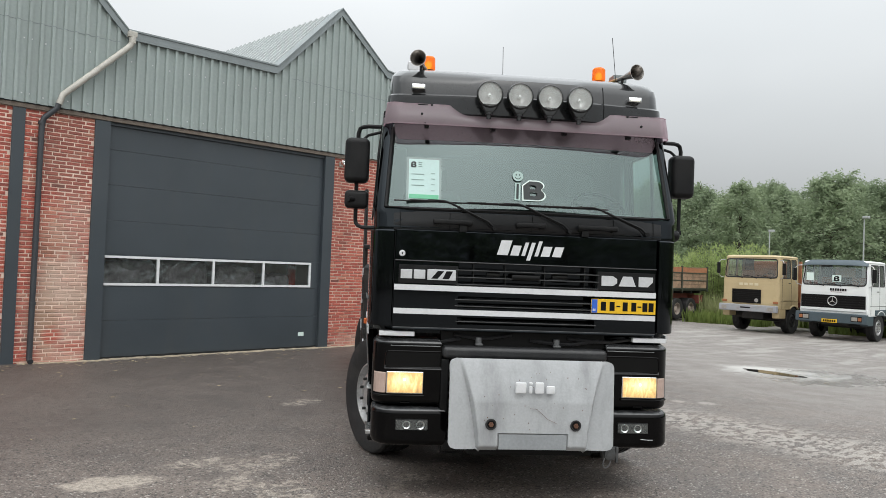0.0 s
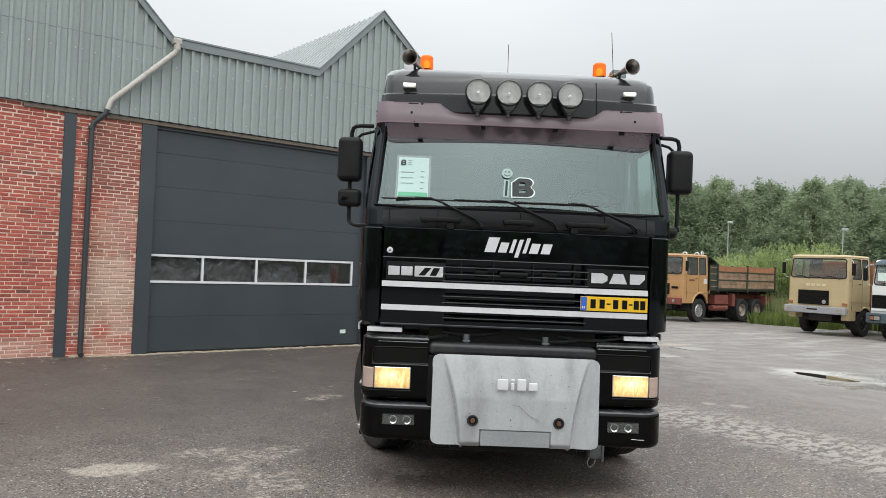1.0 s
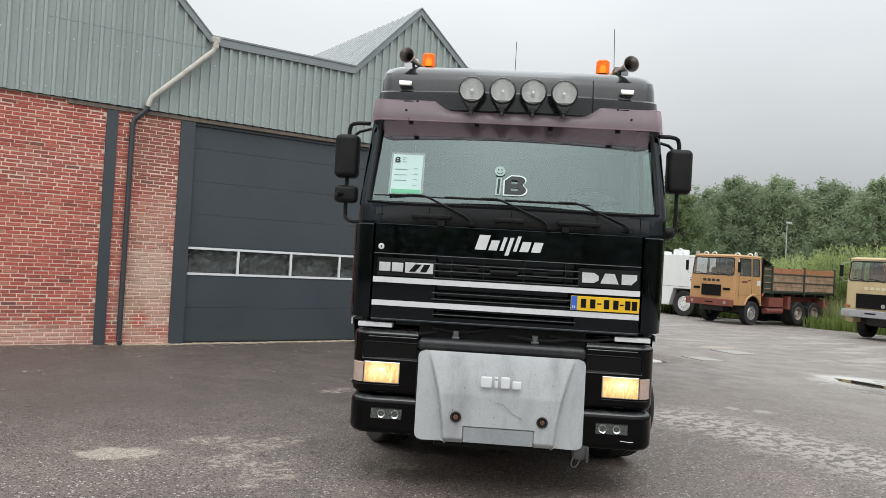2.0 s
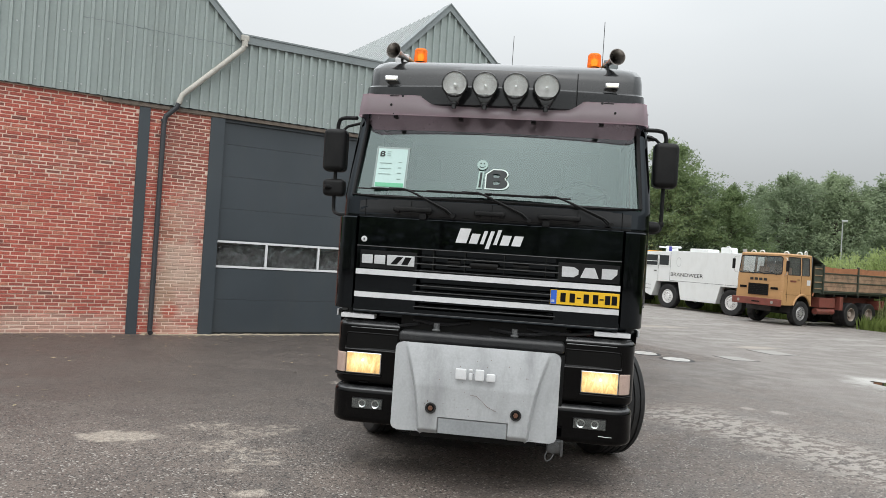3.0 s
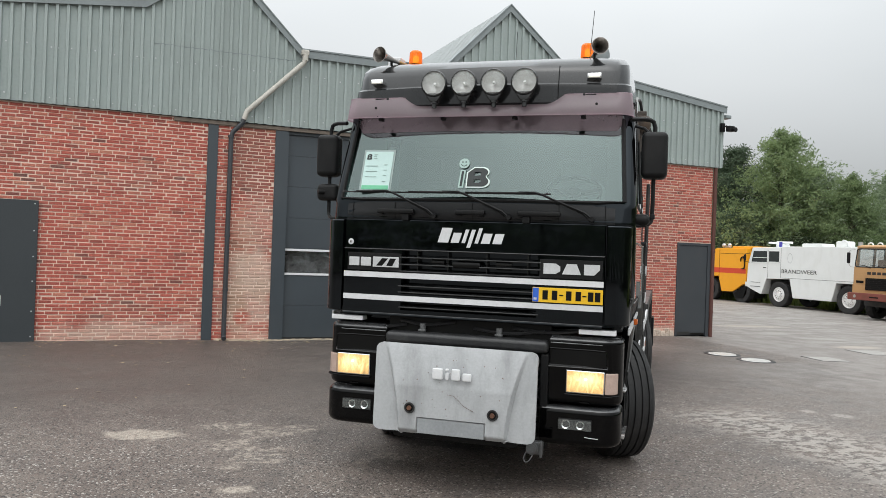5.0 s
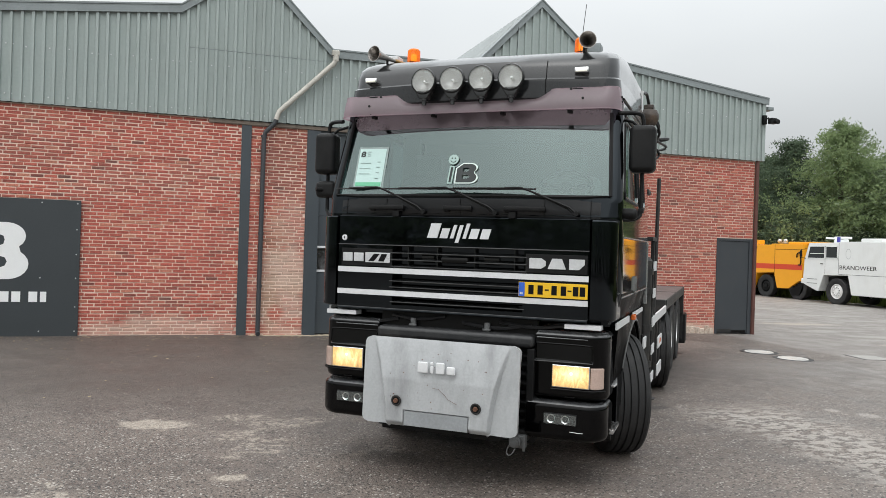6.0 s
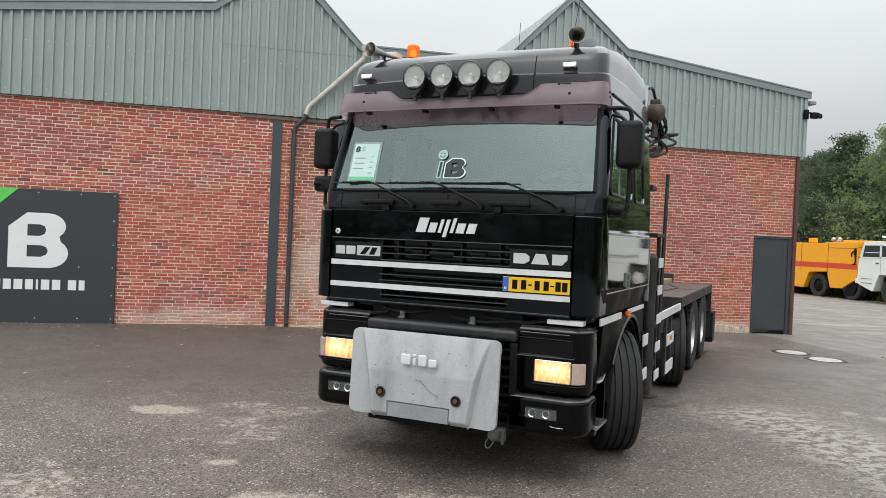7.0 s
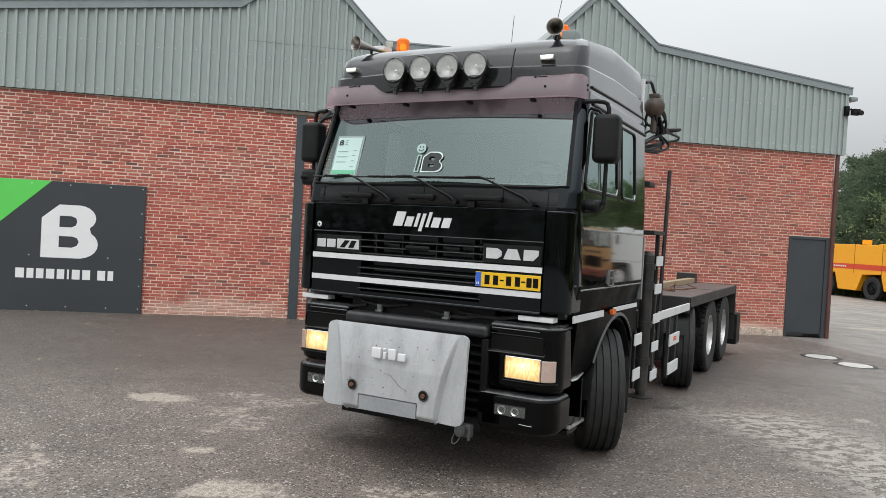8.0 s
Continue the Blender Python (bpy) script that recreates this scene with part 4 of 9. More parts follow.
for x in (-0.82, -0.29, 0.29, 0.82):
    bx("visor_bracket", (x - 0.016, 0.125, 2.848), (x + 0.020, 0.18, 2.872), INK, visor, 0.004)
    bx("visor_bracket", (x - 0.020, 0.105, 2.866), (x - 0.008, 0.17, 2.884), INK, visor, 0.003)
for x, v in ((-0.88, 0.42), (0.90, 0.42), (-0.80, 0.95), (0.80, 0.95)):
    p = on_visor(x, v)
    bm = bmesh.new()
    lathe(bm, [(0, 0), (0.010, 0), (0.010, 0.012), (0, 0.014)], pose(p.x, p.y + 0.004, p.z, 75, 0, 0), 10)
    part("visor_bolt", bm, INK, visor)
for x in (-0.86, 0.86):
    p = on_visor(x, 0.97)
    bx("visor_slot", (p.x - 0.05, p.y - 0.006, p.z - 0.006), (p.x + 0.03, p.y + 0.02, p.z + 0.004), INK, visor, 0.003)
for s in SIDES:
    for z in (2.95, 2.985):
        bm = bmesh.new()
        lathe(bm, [(0, 0.004), (0.009, 0.003), (0.011, -0.01)], pose(CX + s * 1.170, 0.31, z, 0, s * 90, 0), 10)
        part("visor_bolt", bm, INK, visor)

# four round spotlights: black shell, bright bowl, bulb, milky ribbed glass
BOWL = mat("bright_lamp_bowl", (0.86, 0.86, 0.85), 0.16, metal=1.0, vary=0.06, scale=20, bump=0.25, bscale=45)
SPOTBOWL = mat("aged_lamp_bowl", (0.80, 0.80, 0.80), 0.36, metal=0.55, vary=0.12, scale=16, bump=0.3, bscale=70)
MILKGLASS = glass("dusty_spotlight_glass", (0.94, 0.95, 0.94), 1.45, rough=0.06, dust=0.26, both=True)
for x in (-0.341, -0.10, 0.14, 0.38):
    aim = pose(x, 0.03, 3.118, 90, 0, 0) @ Matrix.Scale(-1, 4, (0, 0, 1))
    bm = bmesh.new()
    lathe(bm, [(0, 0.13), (0.05, 0.125), (0.085, 0.09), (0.103, 0.03), (0.106, 0.0), (0.102, -0.010), (0.097, -0.012), (0.094, -0.006), (0.093, 0.008)], aim, 40)
    lamp = part("spotlight", bm, GRILLE, truck, "round black driving lamp")
    bm = bmesh.new()
    lathe(bm, [(0.093, 0.004), (0.082, 0.03), (0.06, 0.055), (0.03, 0.068), (0, 0.07)], aim, 40)
    part("reflector", bm, SPOTBOWL, lamp)
    bm = bmesh.new()
    lathe(bm, [(0, 0.018), (0.011, 0.02), (0.014, 0.03), (0.014, 0.066), (0, 0.067)], aim, 16)
    part("bulb", bm, BOWL, lamp)
    bm = bmesh.new()
    lathe(bm, [(0, -0.014), (0.03, -0.013), (0.06, -0.009), (0.085, -0.002), (0.093, 0.003)], aim, 40)
    outward(part("lens", bm, MILKGLASS, lamp), (0, -1, 0))
    bm = bmesh.new()
    lathe(bm, [(0.0915, -0.002), (0.0935, -0.009), (0.0955, -0.006), (0.096, 0.0)], aim, 40)
    part("rim", bm, CHROME, lamp)
    box_bm = bmesh.new()
    prism(box_bm, [(x - 0.075, 0.03, 3.045), (x + 0.075, 0.03, 3.045), (x + 0.03, 0.03, 2.975), (x - 0.03, 0.03, 2.975)], (0, 0.07, 0), 0.008, 2)
    cyl(box_bm, (x, 0.06, 2.93), (x, 0.06, 3.0), 0.018)
    cyl(box_bm, (x, 0.06, 2.965), (x, 0.06, 2.98), 0.03, seg=12)
    part("mount", box_bm, GRILLE, lamp)

HORNMETAL = mat("dull_horn_metal", (0.34, 0.32, 0.30), 0.3, metal=0.9, vary=0.25, scale=9)
# roof markers, beacons, horns, aerials
for s in SIDES:
    mk = bx("marker_lamp", (s * 0.89 - 0.055, 0.195, 3.165), (s * 0.89 + 0.055, 0.27, 3.208), CHROME, truck, 0.01)
    bx("lens", (s * 0.89 - 0.042, 0.188, 3.173), (s * 0.89 + 0.042, 0.2, 3.2), mat("lit_marker", (0.8, 0.82, 0.75), 0.2, emit=(0.95, 0.97, 0.8), strength=0.5), mk, 0.006)
    bm = bmesh.new()
    lathe(bm, [(0.0, -0.02), (0.05, -0.02), (0.055, 0.0), (0.055, 0.03), (0.0, 0.03)], pose(s * 0.77, 0.83, 3.45))
    be = part("beacon", bm, PLASTIC, truck, "amber warning beacon")
    bm = bmesh.new()
    lathe(bm, [(0.058, 0.03), (0.06, 0.05), (0.057, 0.135), (0.045, 0.15), (0.0, 0.152)], pose(s * 0.77, 0.83, 3.45))
    part("dome", bm, AMBER, be)
    bm = bmesh.new()
    lathe(bm, [(0, 0.045), (0.022, 0.05), (0.03, 0.075), (0.026, 0.10), (0, 0.115)], pose(s * 0.77, 0.83, 3.45), 16)
    part("lamp", bm, FLASHBULB, be)
    bm = bmesh.new()
    prof = [(0.0, 0.55), (0.012, 0.55), (0.014, 0.30), (0.022, 0.18), (0.036, 0.08), (0.052, 0.02), (0.067, 0.0), (0.062, 0.0), (0.046, 0.025), (0.024, 0.085), (0.012, 0.19), (0.0, 0.2)]
    aim = pose(s * 0.91 + 0.01, 0.26, 3.43) @ pose(0, 0, 0, 0, 0, s * 14) @ pose(0, 0, 0, -90, 0, 0)
    lathe(bm, prof, aim, 24)
    horn = part("air_horn", bm, HORNMETAL, truck, "chrome trumpet horn")
    bm = bmesh.new()
    lathe(bm, [(0.013, 0.28), (0.019, 0.3), (0.019, 0.5), (0.03, 0.52), (0.03, 0.58), (0, 0.58)], aim, 16)
    part("throat", bm, BRASS, horn)
    bm = bmesh.new()
    tube(bm, [(s * 0.86, 0.45, 3.33), (s * 0.86, 0.45, 3.42)], 0.012, 8)
    box(bm, (s * 0.86 - 0.05, 0.36, 3.33), (s * 0.86 + 0.05, 0.5, 3.345), 0.004)
    part("bracket", bm, PLASTIC, horn)
bx("junction_box", (0.84, 0.62, 3.42), (0.96, 0.76, 3.50), FLASH, truck, 0.01)
bx("junction_box", (-0.96, 0.62, 3.42), (-0.84, 0.76, 3.50), WHITE, truck, 0.01)
bm = bmesh.new()
tube(bm, [(0.015, 1.5, 3.49), (0.016, 1.55, 3.95)], 0.0028, 6)
part("aerial", bm, INK, truck)
bm = bmesh.new()
tube(bm, [(0.82, 0.5, 3.40), (0.83, 0.66, 3.83)], 0.0028, 6)
part("aerial", bm, INK, truck)

# front panel with grille slots between white stripes
bm = bmesh.new()
W = 1.03
for x0, x1, z0, z1 in ((-W, W, 1.802, 2.035), (-W, -0.54, 1.29, 1.794), (0.54, W, 1.29, 1.794), (-0.54, 0.54, 1.570, 1.632), (-0.54, 0.54, 1.388, 1.452), (-0.54, 0.54, 1.29, 1.322)):
    box(bm, (x0, -0.012, z0), (x1, 0.05, z1), 0.006 if z1 > 2 else 0.0)
    if z1 > 2:
        panel = part("front_panel", bm, BLACK, truck, "glossy black front panel", angle=30)
    else:
        part("grille_frame", bm, BLACK, panel, smooth=False)
    bm = bmesh.new()
bx("radiator", (-0.56, 0.095, 1.28), (0.56, 0.11, 1.80), INK, truck, 0)
for z, half in ((1.628, 0.545), (1.682, 0.545), (1.737, 0.545), (1.462, 0.545), (1.511, 0.545), (1.344, 0.535)):
    # a blade whose pointed ends run out into the panel, leaning back so that its upper face shows
    bm = bmesh.new()
    prism(bm, [(-half - 0.02, -0.020, z - 0.004), (half + 0.02, -0.020, z - 0.004), (half - 0.05, 0.055, z + 0.012), (-half + 0.05, 0.055, z + 0.012)], (0, 0, 0.010), 0.003, 2)
    part("grille_slat", bm, GRILLE, panel, angle=20)
for x in (-0.17, 0.14, 0.46, -0.42):
    bx("grille_rib", (x - 0.004, 0.02, 1.632), (x + 0.004, 0.07, 1.795), GRILLE, panel, 0)
for x, w in ((-0.26, 0.05), (0.27, 0.06)):
    bm = bmesh.new()
    cyl(bm, (x - w, 0.09, 1.715), (x + w, 0.09, 1.715), 0.05, seg=20)
    part("horn_disc", bm, GRILLE, panel)
# solid black block painted for the shaded hole of the catch
bx("catch_shade", (-0.13, -0.024, 1.672), (0.10, 0.05, 1.722), INK, panel, 0.018)
for z in (1.799, 1.290):
    bm = bmesh.new()
    tube(bm, [(-W, -0.013, z), (W, -0.013, z)], 0.0055, 8)
    part("panel_bead", bm, GRILLE, panel)
for z0, z1 in ((1.574, 1.617), (1.394, 1.436)):
    bx("white_stripe", (-W, -0.0165, z0), (W, -0.010, z1), WHITE, panel, 0, "white painted stripe")
bx("lower_lip", (-W, -0.02, 1.272), (W, 0.03, 1.289), BLACK, panel, 0.006)
bm = bmesh.new()
lathe(bm, [(0, 0.003), (0.02, 0.003), (0.024, 0.0), (0.024, -0.02), (0, -0.02)], pose(-0.978, -0.014, 1.853, 90, 0, 0), 16)
lock = part("panel_lock", bm, WHITE, panel)
bx("keyhole", (-0.982, -0.022, 1.845), (-0.974, -0.016, 1.861), INK, lock, 0)

# maker's emblem: three pale blocks on a dark plaque
bx("plaque", (0.555, -0.0175, 1.628), (1.02, -0.010, 1.768), PLASTIC, panel, 0.002)
bm = bmesh.new()
ex0, ez0, ez1, yy = 0.585, 1.660, 1.738, -0.0245
prism(bm, [(ex0, yy, ez0), (ex0 + 0.09, yy, ez0), (ex0 + 0.125, yy, ez0 + 0.022), (ex0 + 0.125, yy, ez1 - 0.022), (ex0 + 0.09, yy, ez1), (ex0, yy, ez1)], (0, 0.008, 0))
prism(bm, [(ex0 + 0.14, yy, ez0), (ex0 + 0.278, yy, ez0), (ex0 + 0.245, yy, ez1), (ex0 + 0.173, yy, ez1)], (0, 0.008, 0))
prism(bm, [(ex0 + 0.30, yy, ez0), (ex0 + 0.375, yy, ez0), (ex0 + 0.415, yy, ez0 + 0.04), (ex0 + 0.415, yy, ez1), (ex0 + 0.30, yy, ez1)], (0, 0.008, 0))
part("emblem", bm, EMBLEM, panel, "pale metal emblem of three blocks", smooth=False)
# model badge: two pale blocks and a pale plate with slanted dark bars
bx("plaque", (-1.0, -0.0175, 1.628), (-0.545, -0.010, 1.768), PLASTIC, panel, 0.002)
bm = bmesh.new()
for x in (-0.985, -0.885):
    box(bm, (x, -0.0245, 1.662), (x + 0.088, -0.0165, 1.732), 0.01)
box(bm, (-0.782, -0.0245, 1.656), (-0.562, -0.0165, 1.738), 0.004)
badge = part("model_badge", bm, EMBLEM, panel, "pale metal badge of blocks")
for a, b in ((-0.752, 0.05), (-0.665, 0.03)):
    bm = bmesh.new()
    prism(bm, [(a, -0.0262, 1.667), (a + 0.05, -0.0262, 1.667), (a + 0.05 + b, -0.0262, 1.727), (a + b, -0.0262, 1.727)], (0, 0.002, 0))
    part("badge_bar", bm, INK, badge, smooth=False)
# owner's name, as slanted white bars
bm = bmesh.new()
lean = 0.30
for x, w, z0, z1 in ((-0.31, 0.085, 0.0, 0.115), (-0.205, 0.065, 0.0, 0.078), (-0.118, 0.028, 0.0, 0.105), (-0.068, 0.03, -0.035, 0.105), (-0.015, 0.028, 0.0, 0.118), (0.035, 0.068, 0.0, 0.078), (0.125, 0.07, 0.0, 0.078)):
    x, zb = x + 0.06, 1.868
    prism(bm, [(x + lean * z0, -0.0165, zb + z0), (x + w + lean * z0, -0.0165, zb + z0), (x + w + lean * z1, -0.0165, zb + z1), (x + lean * z1, -0.0165, zb + z1)], (0, 0.005, 0))
tagged(part("white_lettering", bm, WHITE, panel, smooth=False), "slanted white painted bars", kind="stuff")
# number plate with plain dark bars
plate = bx("number_plate", (0.508, -0.026, 1.446), (1.028, -0.0168, 1.556), YELLOW, panel, 0.003, "yellow plate with dark bars and blue band")
bx("blue_band", (0.511, -0.028, 1.449), (0.556, -0.0255, 1.553), BLUE, plate, 0)
bm = bmesh.new()
for x in (0.585, 0.655, 0.76, 0.83, 0.92, 0.97):
    box(bm, (x, -0.028, 1.467), (x + 0.04, -0.0255, 1.536))
for x in (0.71, 0.88):
    box(bm, (x, -0.028, 1.498), (x + 0.03, -0.0255, 1.508))
tagged(part("plate_bars", bm, INK, plate, smooth=False), kind="stuff")
bm = bmesh.new()
for x in (0.52, 0.533):
    box(bm, (x, -0.0295, 1.462), (x + 0.008, -0.0275, 1.48))
tagged(part("band_bars", bm, WHITE, plate, smooth=False), kind="stuff")

# corner wind deflectors
for s in SIDES:
    bm = bmesh.new()
    outer = [(1.045, -0.022)] + [(1.06 + 0.16 * math.sin(a), 0.14 - 0.16 * math.cos(a)) for a in np.linspace(0.08, 1.55, 14)] + [(1.222, 0.32)]
    inner = [(1.175, 0.32)] + [(1.05 + 0.12 * math.sin(a), 0.15 - 0.12 * math.cos(a)) for a in np.linspace(1.5, 0.1, 7)] + [(1.04, 0.0)]
    poly = [(s * x, y, 1.295) for x, y in outer + inner]
    prism(bm, poly if s > 0 else poly[::-1], (0, 0, 0.735), 0.012, 3, True)
    part("wind_deflector", bm, BLACK, truck, "tall glossy black corner deflector", angle=30)
    bm = bmesh.new()
    for z in (1.4, 1.55, 1.7, 1.85, 1.98):
        box(bm, (min(s * 1.16, s * 1.205), 0.2, z), (max(s * 1.16, s * 1.205), 0.36, z + 0.015))
    part("deflector_bracket", bm, PLASTIC, truck)

# cowl under the windscreen: grab handles and wipers
for x0, x1 in ((-0.755, -0.445), (-0.115, 0.125), (0.375, 0.70)):
    bm = bmesh.new()
    box(bm, (x0, -0.055, 2.085), (x1, -0.025, 2.125), 0.012)
    for x in (x0 + 0.03, x1 - 0.03):
        box(bm, (x - 0.02, -0.04, 2.075), (x + 0.02, 0.0, 2.12), 0.006)
    part("grab_handle", bm, PLASTIC, truck)
for x in (-0.52, 0.44):
    bx("panel_hinge", (x - 0.03, -0.035, 2.03), (x + 0.03, 0.01, 2.085), PLASTIC, truck, 0.008)
for px, ex, bl, br in ((-0.28, -0.68, -1.06, -0.56), (0.31, -0.1, -0.62, 0.02), (0.93, 0.5, -0.16, 0.62)):
    bm = bmesh.new()
    tube(bm, [(px, -0.045, 2.072), (px - 0.05, -0.055, 2.115), (ex + 0.06, -0.045, 2.245), (ex, -0.04, 2.262), (ex - 0.12, -0.035, 2.262)], 0.009, 6)
    tube(bm, [(px - 0.03, -0.04, 2.075), (px - 0.07, -0.05, 2.11), (ex + 0.09, -0.04, 2.23)], 0.006, 6)
    cyl(bm, (px, 0.0, 2.072), (px, -0.06, 2.072), 0.018)
    wip = part("wiper", bm, PLASTIC, truck)
    bm = bmesh.new()
    box(bm, (bl, -0.035, 2.248), (br, -0.014, 2.259), 0.003, 1)
    box(bm, (bl + 0.12, -0.045, 2.256), (br - 0.12, -0.03, 2.265), 0.003, 1)
    part("blade", bm, RUBBER, wip)

# paper and sticker behind the windscreen
SHEET = Matrix.Translation((-0.825, 0.064, 2.275)) @ Matrix.Rotation(radians(-17.6), 4, "X") @ Matrix.Scale(1.05, 4, (0, 0, 1)) @ Matrix.Translation((0.825, -0.085, -2.275))
info = bx("info_sheet", (-0.945, 0.083, 2.275), (-0.705, 0.087, 2.60), MINTPAPER, truck, 0, "pale mint information sheet with a green foot", m=SHEET)
bm = bmesh.new()
block_emblem(bm, -0.928, 2.532, 0.042, 0.046, 0.079, 0.003)
bmesh.ops.transform(bm, matrix=SHEET, verts=bm.verts)
part("print_block", bm, PRINT, info, smooth=False)
bx("sleeve", (-0.962, 0.0885, 2.262), (-0.688, 0.0905, 2.618), SLEEVE, info, 0, "clear plastic sleeve", m=SHEET)
bm = bmesh.new()
for x, z, w in ((-0.87, 2.572, 0.03), (-0.87, 2.555, 0.025), (-0.87, 2.538, 0.03), (-0.77, 2.485, 0.03), (-0.77, 2.44, 0.03), (-0.77, 2.395, 0.03), (-0.77, 2.345, 0.03), (-0.925, 2.475, 0.1), (-0.925, 2.43, 0.1), (-0.925, 2.385, 0.1)):
    box(bm, (x, 0.079, z), (x + w, 0.0825, z + 0.005))
bmesh.ops.transform(bm, matrix=SHEET, verts=bm.verts)
tagged(part("print_bars", bm, THINPRINT, info, smooth=False), kind="stuff")
bx("green_foot", (-0.94, 0.079, 2.28), (-0.71, 0.0825, 2.313), mat("pale_green_print", (0.13, 0.46, 0.27), 0.5, vary=0.1), info, 0, m=SHEET)
stick = thing("windscreen_sticker", "dark block emblem sticker with pale rim on the windscreen", "sticker", truck.matrix_basis)
tilt = Matrix.Translation((0, 0.034, 2.3)) @ Matrix.Rotation(radians(-17), 4, "X")
bm = bmesh.new()
block_emblem(bm, -0.055, 0.0, 0.19, 0.175, -0.002, 0.002)
bmesh.ops.transform(bm, matrix=tilt, verts=bm.verts)
part("pale_rim", bm, PAPER, stick, smooth=False)
bm = bmesh.new()
block_emblem(bm, -0.045, 0.010, 0.168, 0.155, -0.005, 0.002)
bmesh.ops.transform(bm, matrix=tilt, verts=bm.verts)
part("dark_emblem", bm, PRINT, stick, smooth=False)
bm = bmesh.new()
lathe(bm, [(0, 0), (0.042, 0), (0.042, 0.002), (0, 0.002)], tilt @ pose(-0.085, 0, 0.205, 90, 0, 0), 24)
prism(bm, [tilt @ Vector(p) for p in ((-0.118, 0, 0.0), (-0.075, 0, 0.0), (-0.066, 0, 0.15), (-0.109, 0, 0.15))], (0, 0.002, 0))
part("pale_tab", bm, TABMINT, stick, smooth=False)
bm = bmesh.new()
prism(bm, [tilt @ Vector(p) for p in ((-0.104, -0.004, 0.012), (-0.086, -0.004, 0.012), (-0.079, -0.004, 0.14), (-0.097, -0.004, 0.14))], (0, 0.002, 0))
part("tab_bar", bm, PRINT, stick, smooth=False)
bm = bmesh.new()
for ex in (-0.098, -0.072):
    lathe(bm, [(0, 0.0), (0.006, 0.0), (0.006, 0.002), (0, 0.002)], tilt @ pose(ex, -0.003, 0.216, 90, 0, 0), 10)
tube(bm, [tilt @ Vector((-0.085 + 0.024 * math.cos(a), -0.003, 0.204 + 0.022 * math.sin(a))) for a in np.linspace(radians(200), radians(340), 8)], 0.003, 5)
part("tab_marks", bm, PRINT, stick, smooth=False)

# tinted shade band printed along the top of the windscreen, with round lower corners
bm = bmesh.new()


def band_point(u, v):
    w = 2 * u - 1
    k = min(1.0, (1 - abs(w)) / 0.055)
    z0 = 2.768 + 0.06 * (1 - math.sqrt(max(0.0, 1 - (1 - k) ** 2)))
    z = z0 + (2.935 - z0) * v
    return Vector((CX + w * (np.interp(z, [c[0] for c in CAB], [c[1] - c[4] for c in CAB]) - 0.012), screen_y(z, w) - 0.004, z))


grid(bm, 48, 4, band_point)
outward(part("shade_band", bm, SHADEBAND, ws, "purple-grey tinted shade band", angle=60), (0, -1, 0))

# inside the cab
bm = bmesh.new()
box(bm, (-1.12, 0.14, 1.9), (1.12, 0.6, 2.19), 0.08, 3)
box(bm, (0.42, 0.3, 2.1), (1.0, 0.55, 2.25), 0.06, 3)
part("dashboard", bm, DASH, truck)
bm = bmesh.new()
wheel_m = pose(0.72, 0.56, 2.31, 40, 0, 0)
ringp = [wheel_m @ Vector((0.22 * math.cos(a), 0.22 * math.sin(a), 0)) for a in np.linspace(0, 2 * math.pi, 33)]
tube(bm, ringp, 0.017, 8)
for a in (0.2, math.pi - 0.2, -math.pi / 2):
    tube(bm, [wheel_m @ Vector((0, 0, -0.02)), wheel_m @ Vector((0.21 * math.cos(a), 0.21 * math.sin(a), 0))], 0.02, 6)
cyl(bm, wheel_m @ Vector((0, 0, -0.04)), wheel_m @ Vector((0, 0, 0.02)), 0.06)
part("steering_wheel", bm, INK, truck)
for s in SIDES:
    bm = bmesh.new()
    box(bm, (s * 0.68 - 0.26, 0.95, 1.75), (s * 0.68 + 0.26, 1.15, 2.45), 0.08, 3)
    box(bm, (s * 0.68 - 0.13, 0.98, 2.42), (s * 0.68 + 0.13, 1.12, 2.66), 0.05, 3)
    box(bm, (s * 0.68 - 0.26, 0.6, 1.6), (s * 0.68 + 0.26, 1.1, 1.8), 0.06, 3)
    part("seat", bm, CABTRIM, truck)
bx("rear_wall", (-1.17, 2.06, 1.3), (1.17, 2.10, 2.92), CABTRIM, truck, 0)
bx("headliner", (-1.12, 0.36, 2.90), (1.12, 2.08, 2.93), CABTRIM, truck, 0)
bx("cab_floor", (-1.17, 0.16, 1.26), (1.17, 2.1, 1.30), CABTRIM, truck, 0)
bx("bunk", (-1.15, 1.45, 1.62), (1.15, 2.05, 1.84), CABTRIM, truck, 0.05)
bx("curtain", (-1.1, 1.38, 1.84), (-0.9, 1.44, 2.88), CABTRIM, truck, 0.03)
bx("curtain", (0.9, 1.38, 1.84), (1.1, 1.44, 2.88), CABTRIM, truck, 0.03)

# curtains added to hide a dark window and a bright one from the front
bx("curtain", (-1.165, 0.34, 2.2), (-1.12, 1.13, 2.84), CABTRIM, truck, 0.012)
bx("curtain", (1.11, 1.16, 2.16), (1.15, 1.80, 2.86), CABTRIM, truck, 0.012)

# pale diffuse colour stands in for sky reflected in the chrome lamp back
LAMPBACK = mat("bright_lamp_back", (0.58, 0.585, 0.58), 0.3, metal=0.25, vary=0.45, scale=24, bump=0.4, bscale=60)
FOGGLASS = glass("clear_fog_glass", (0.96, 0.97, 0.97), 1.4, rough=0.03, dust=0.06, both=True)
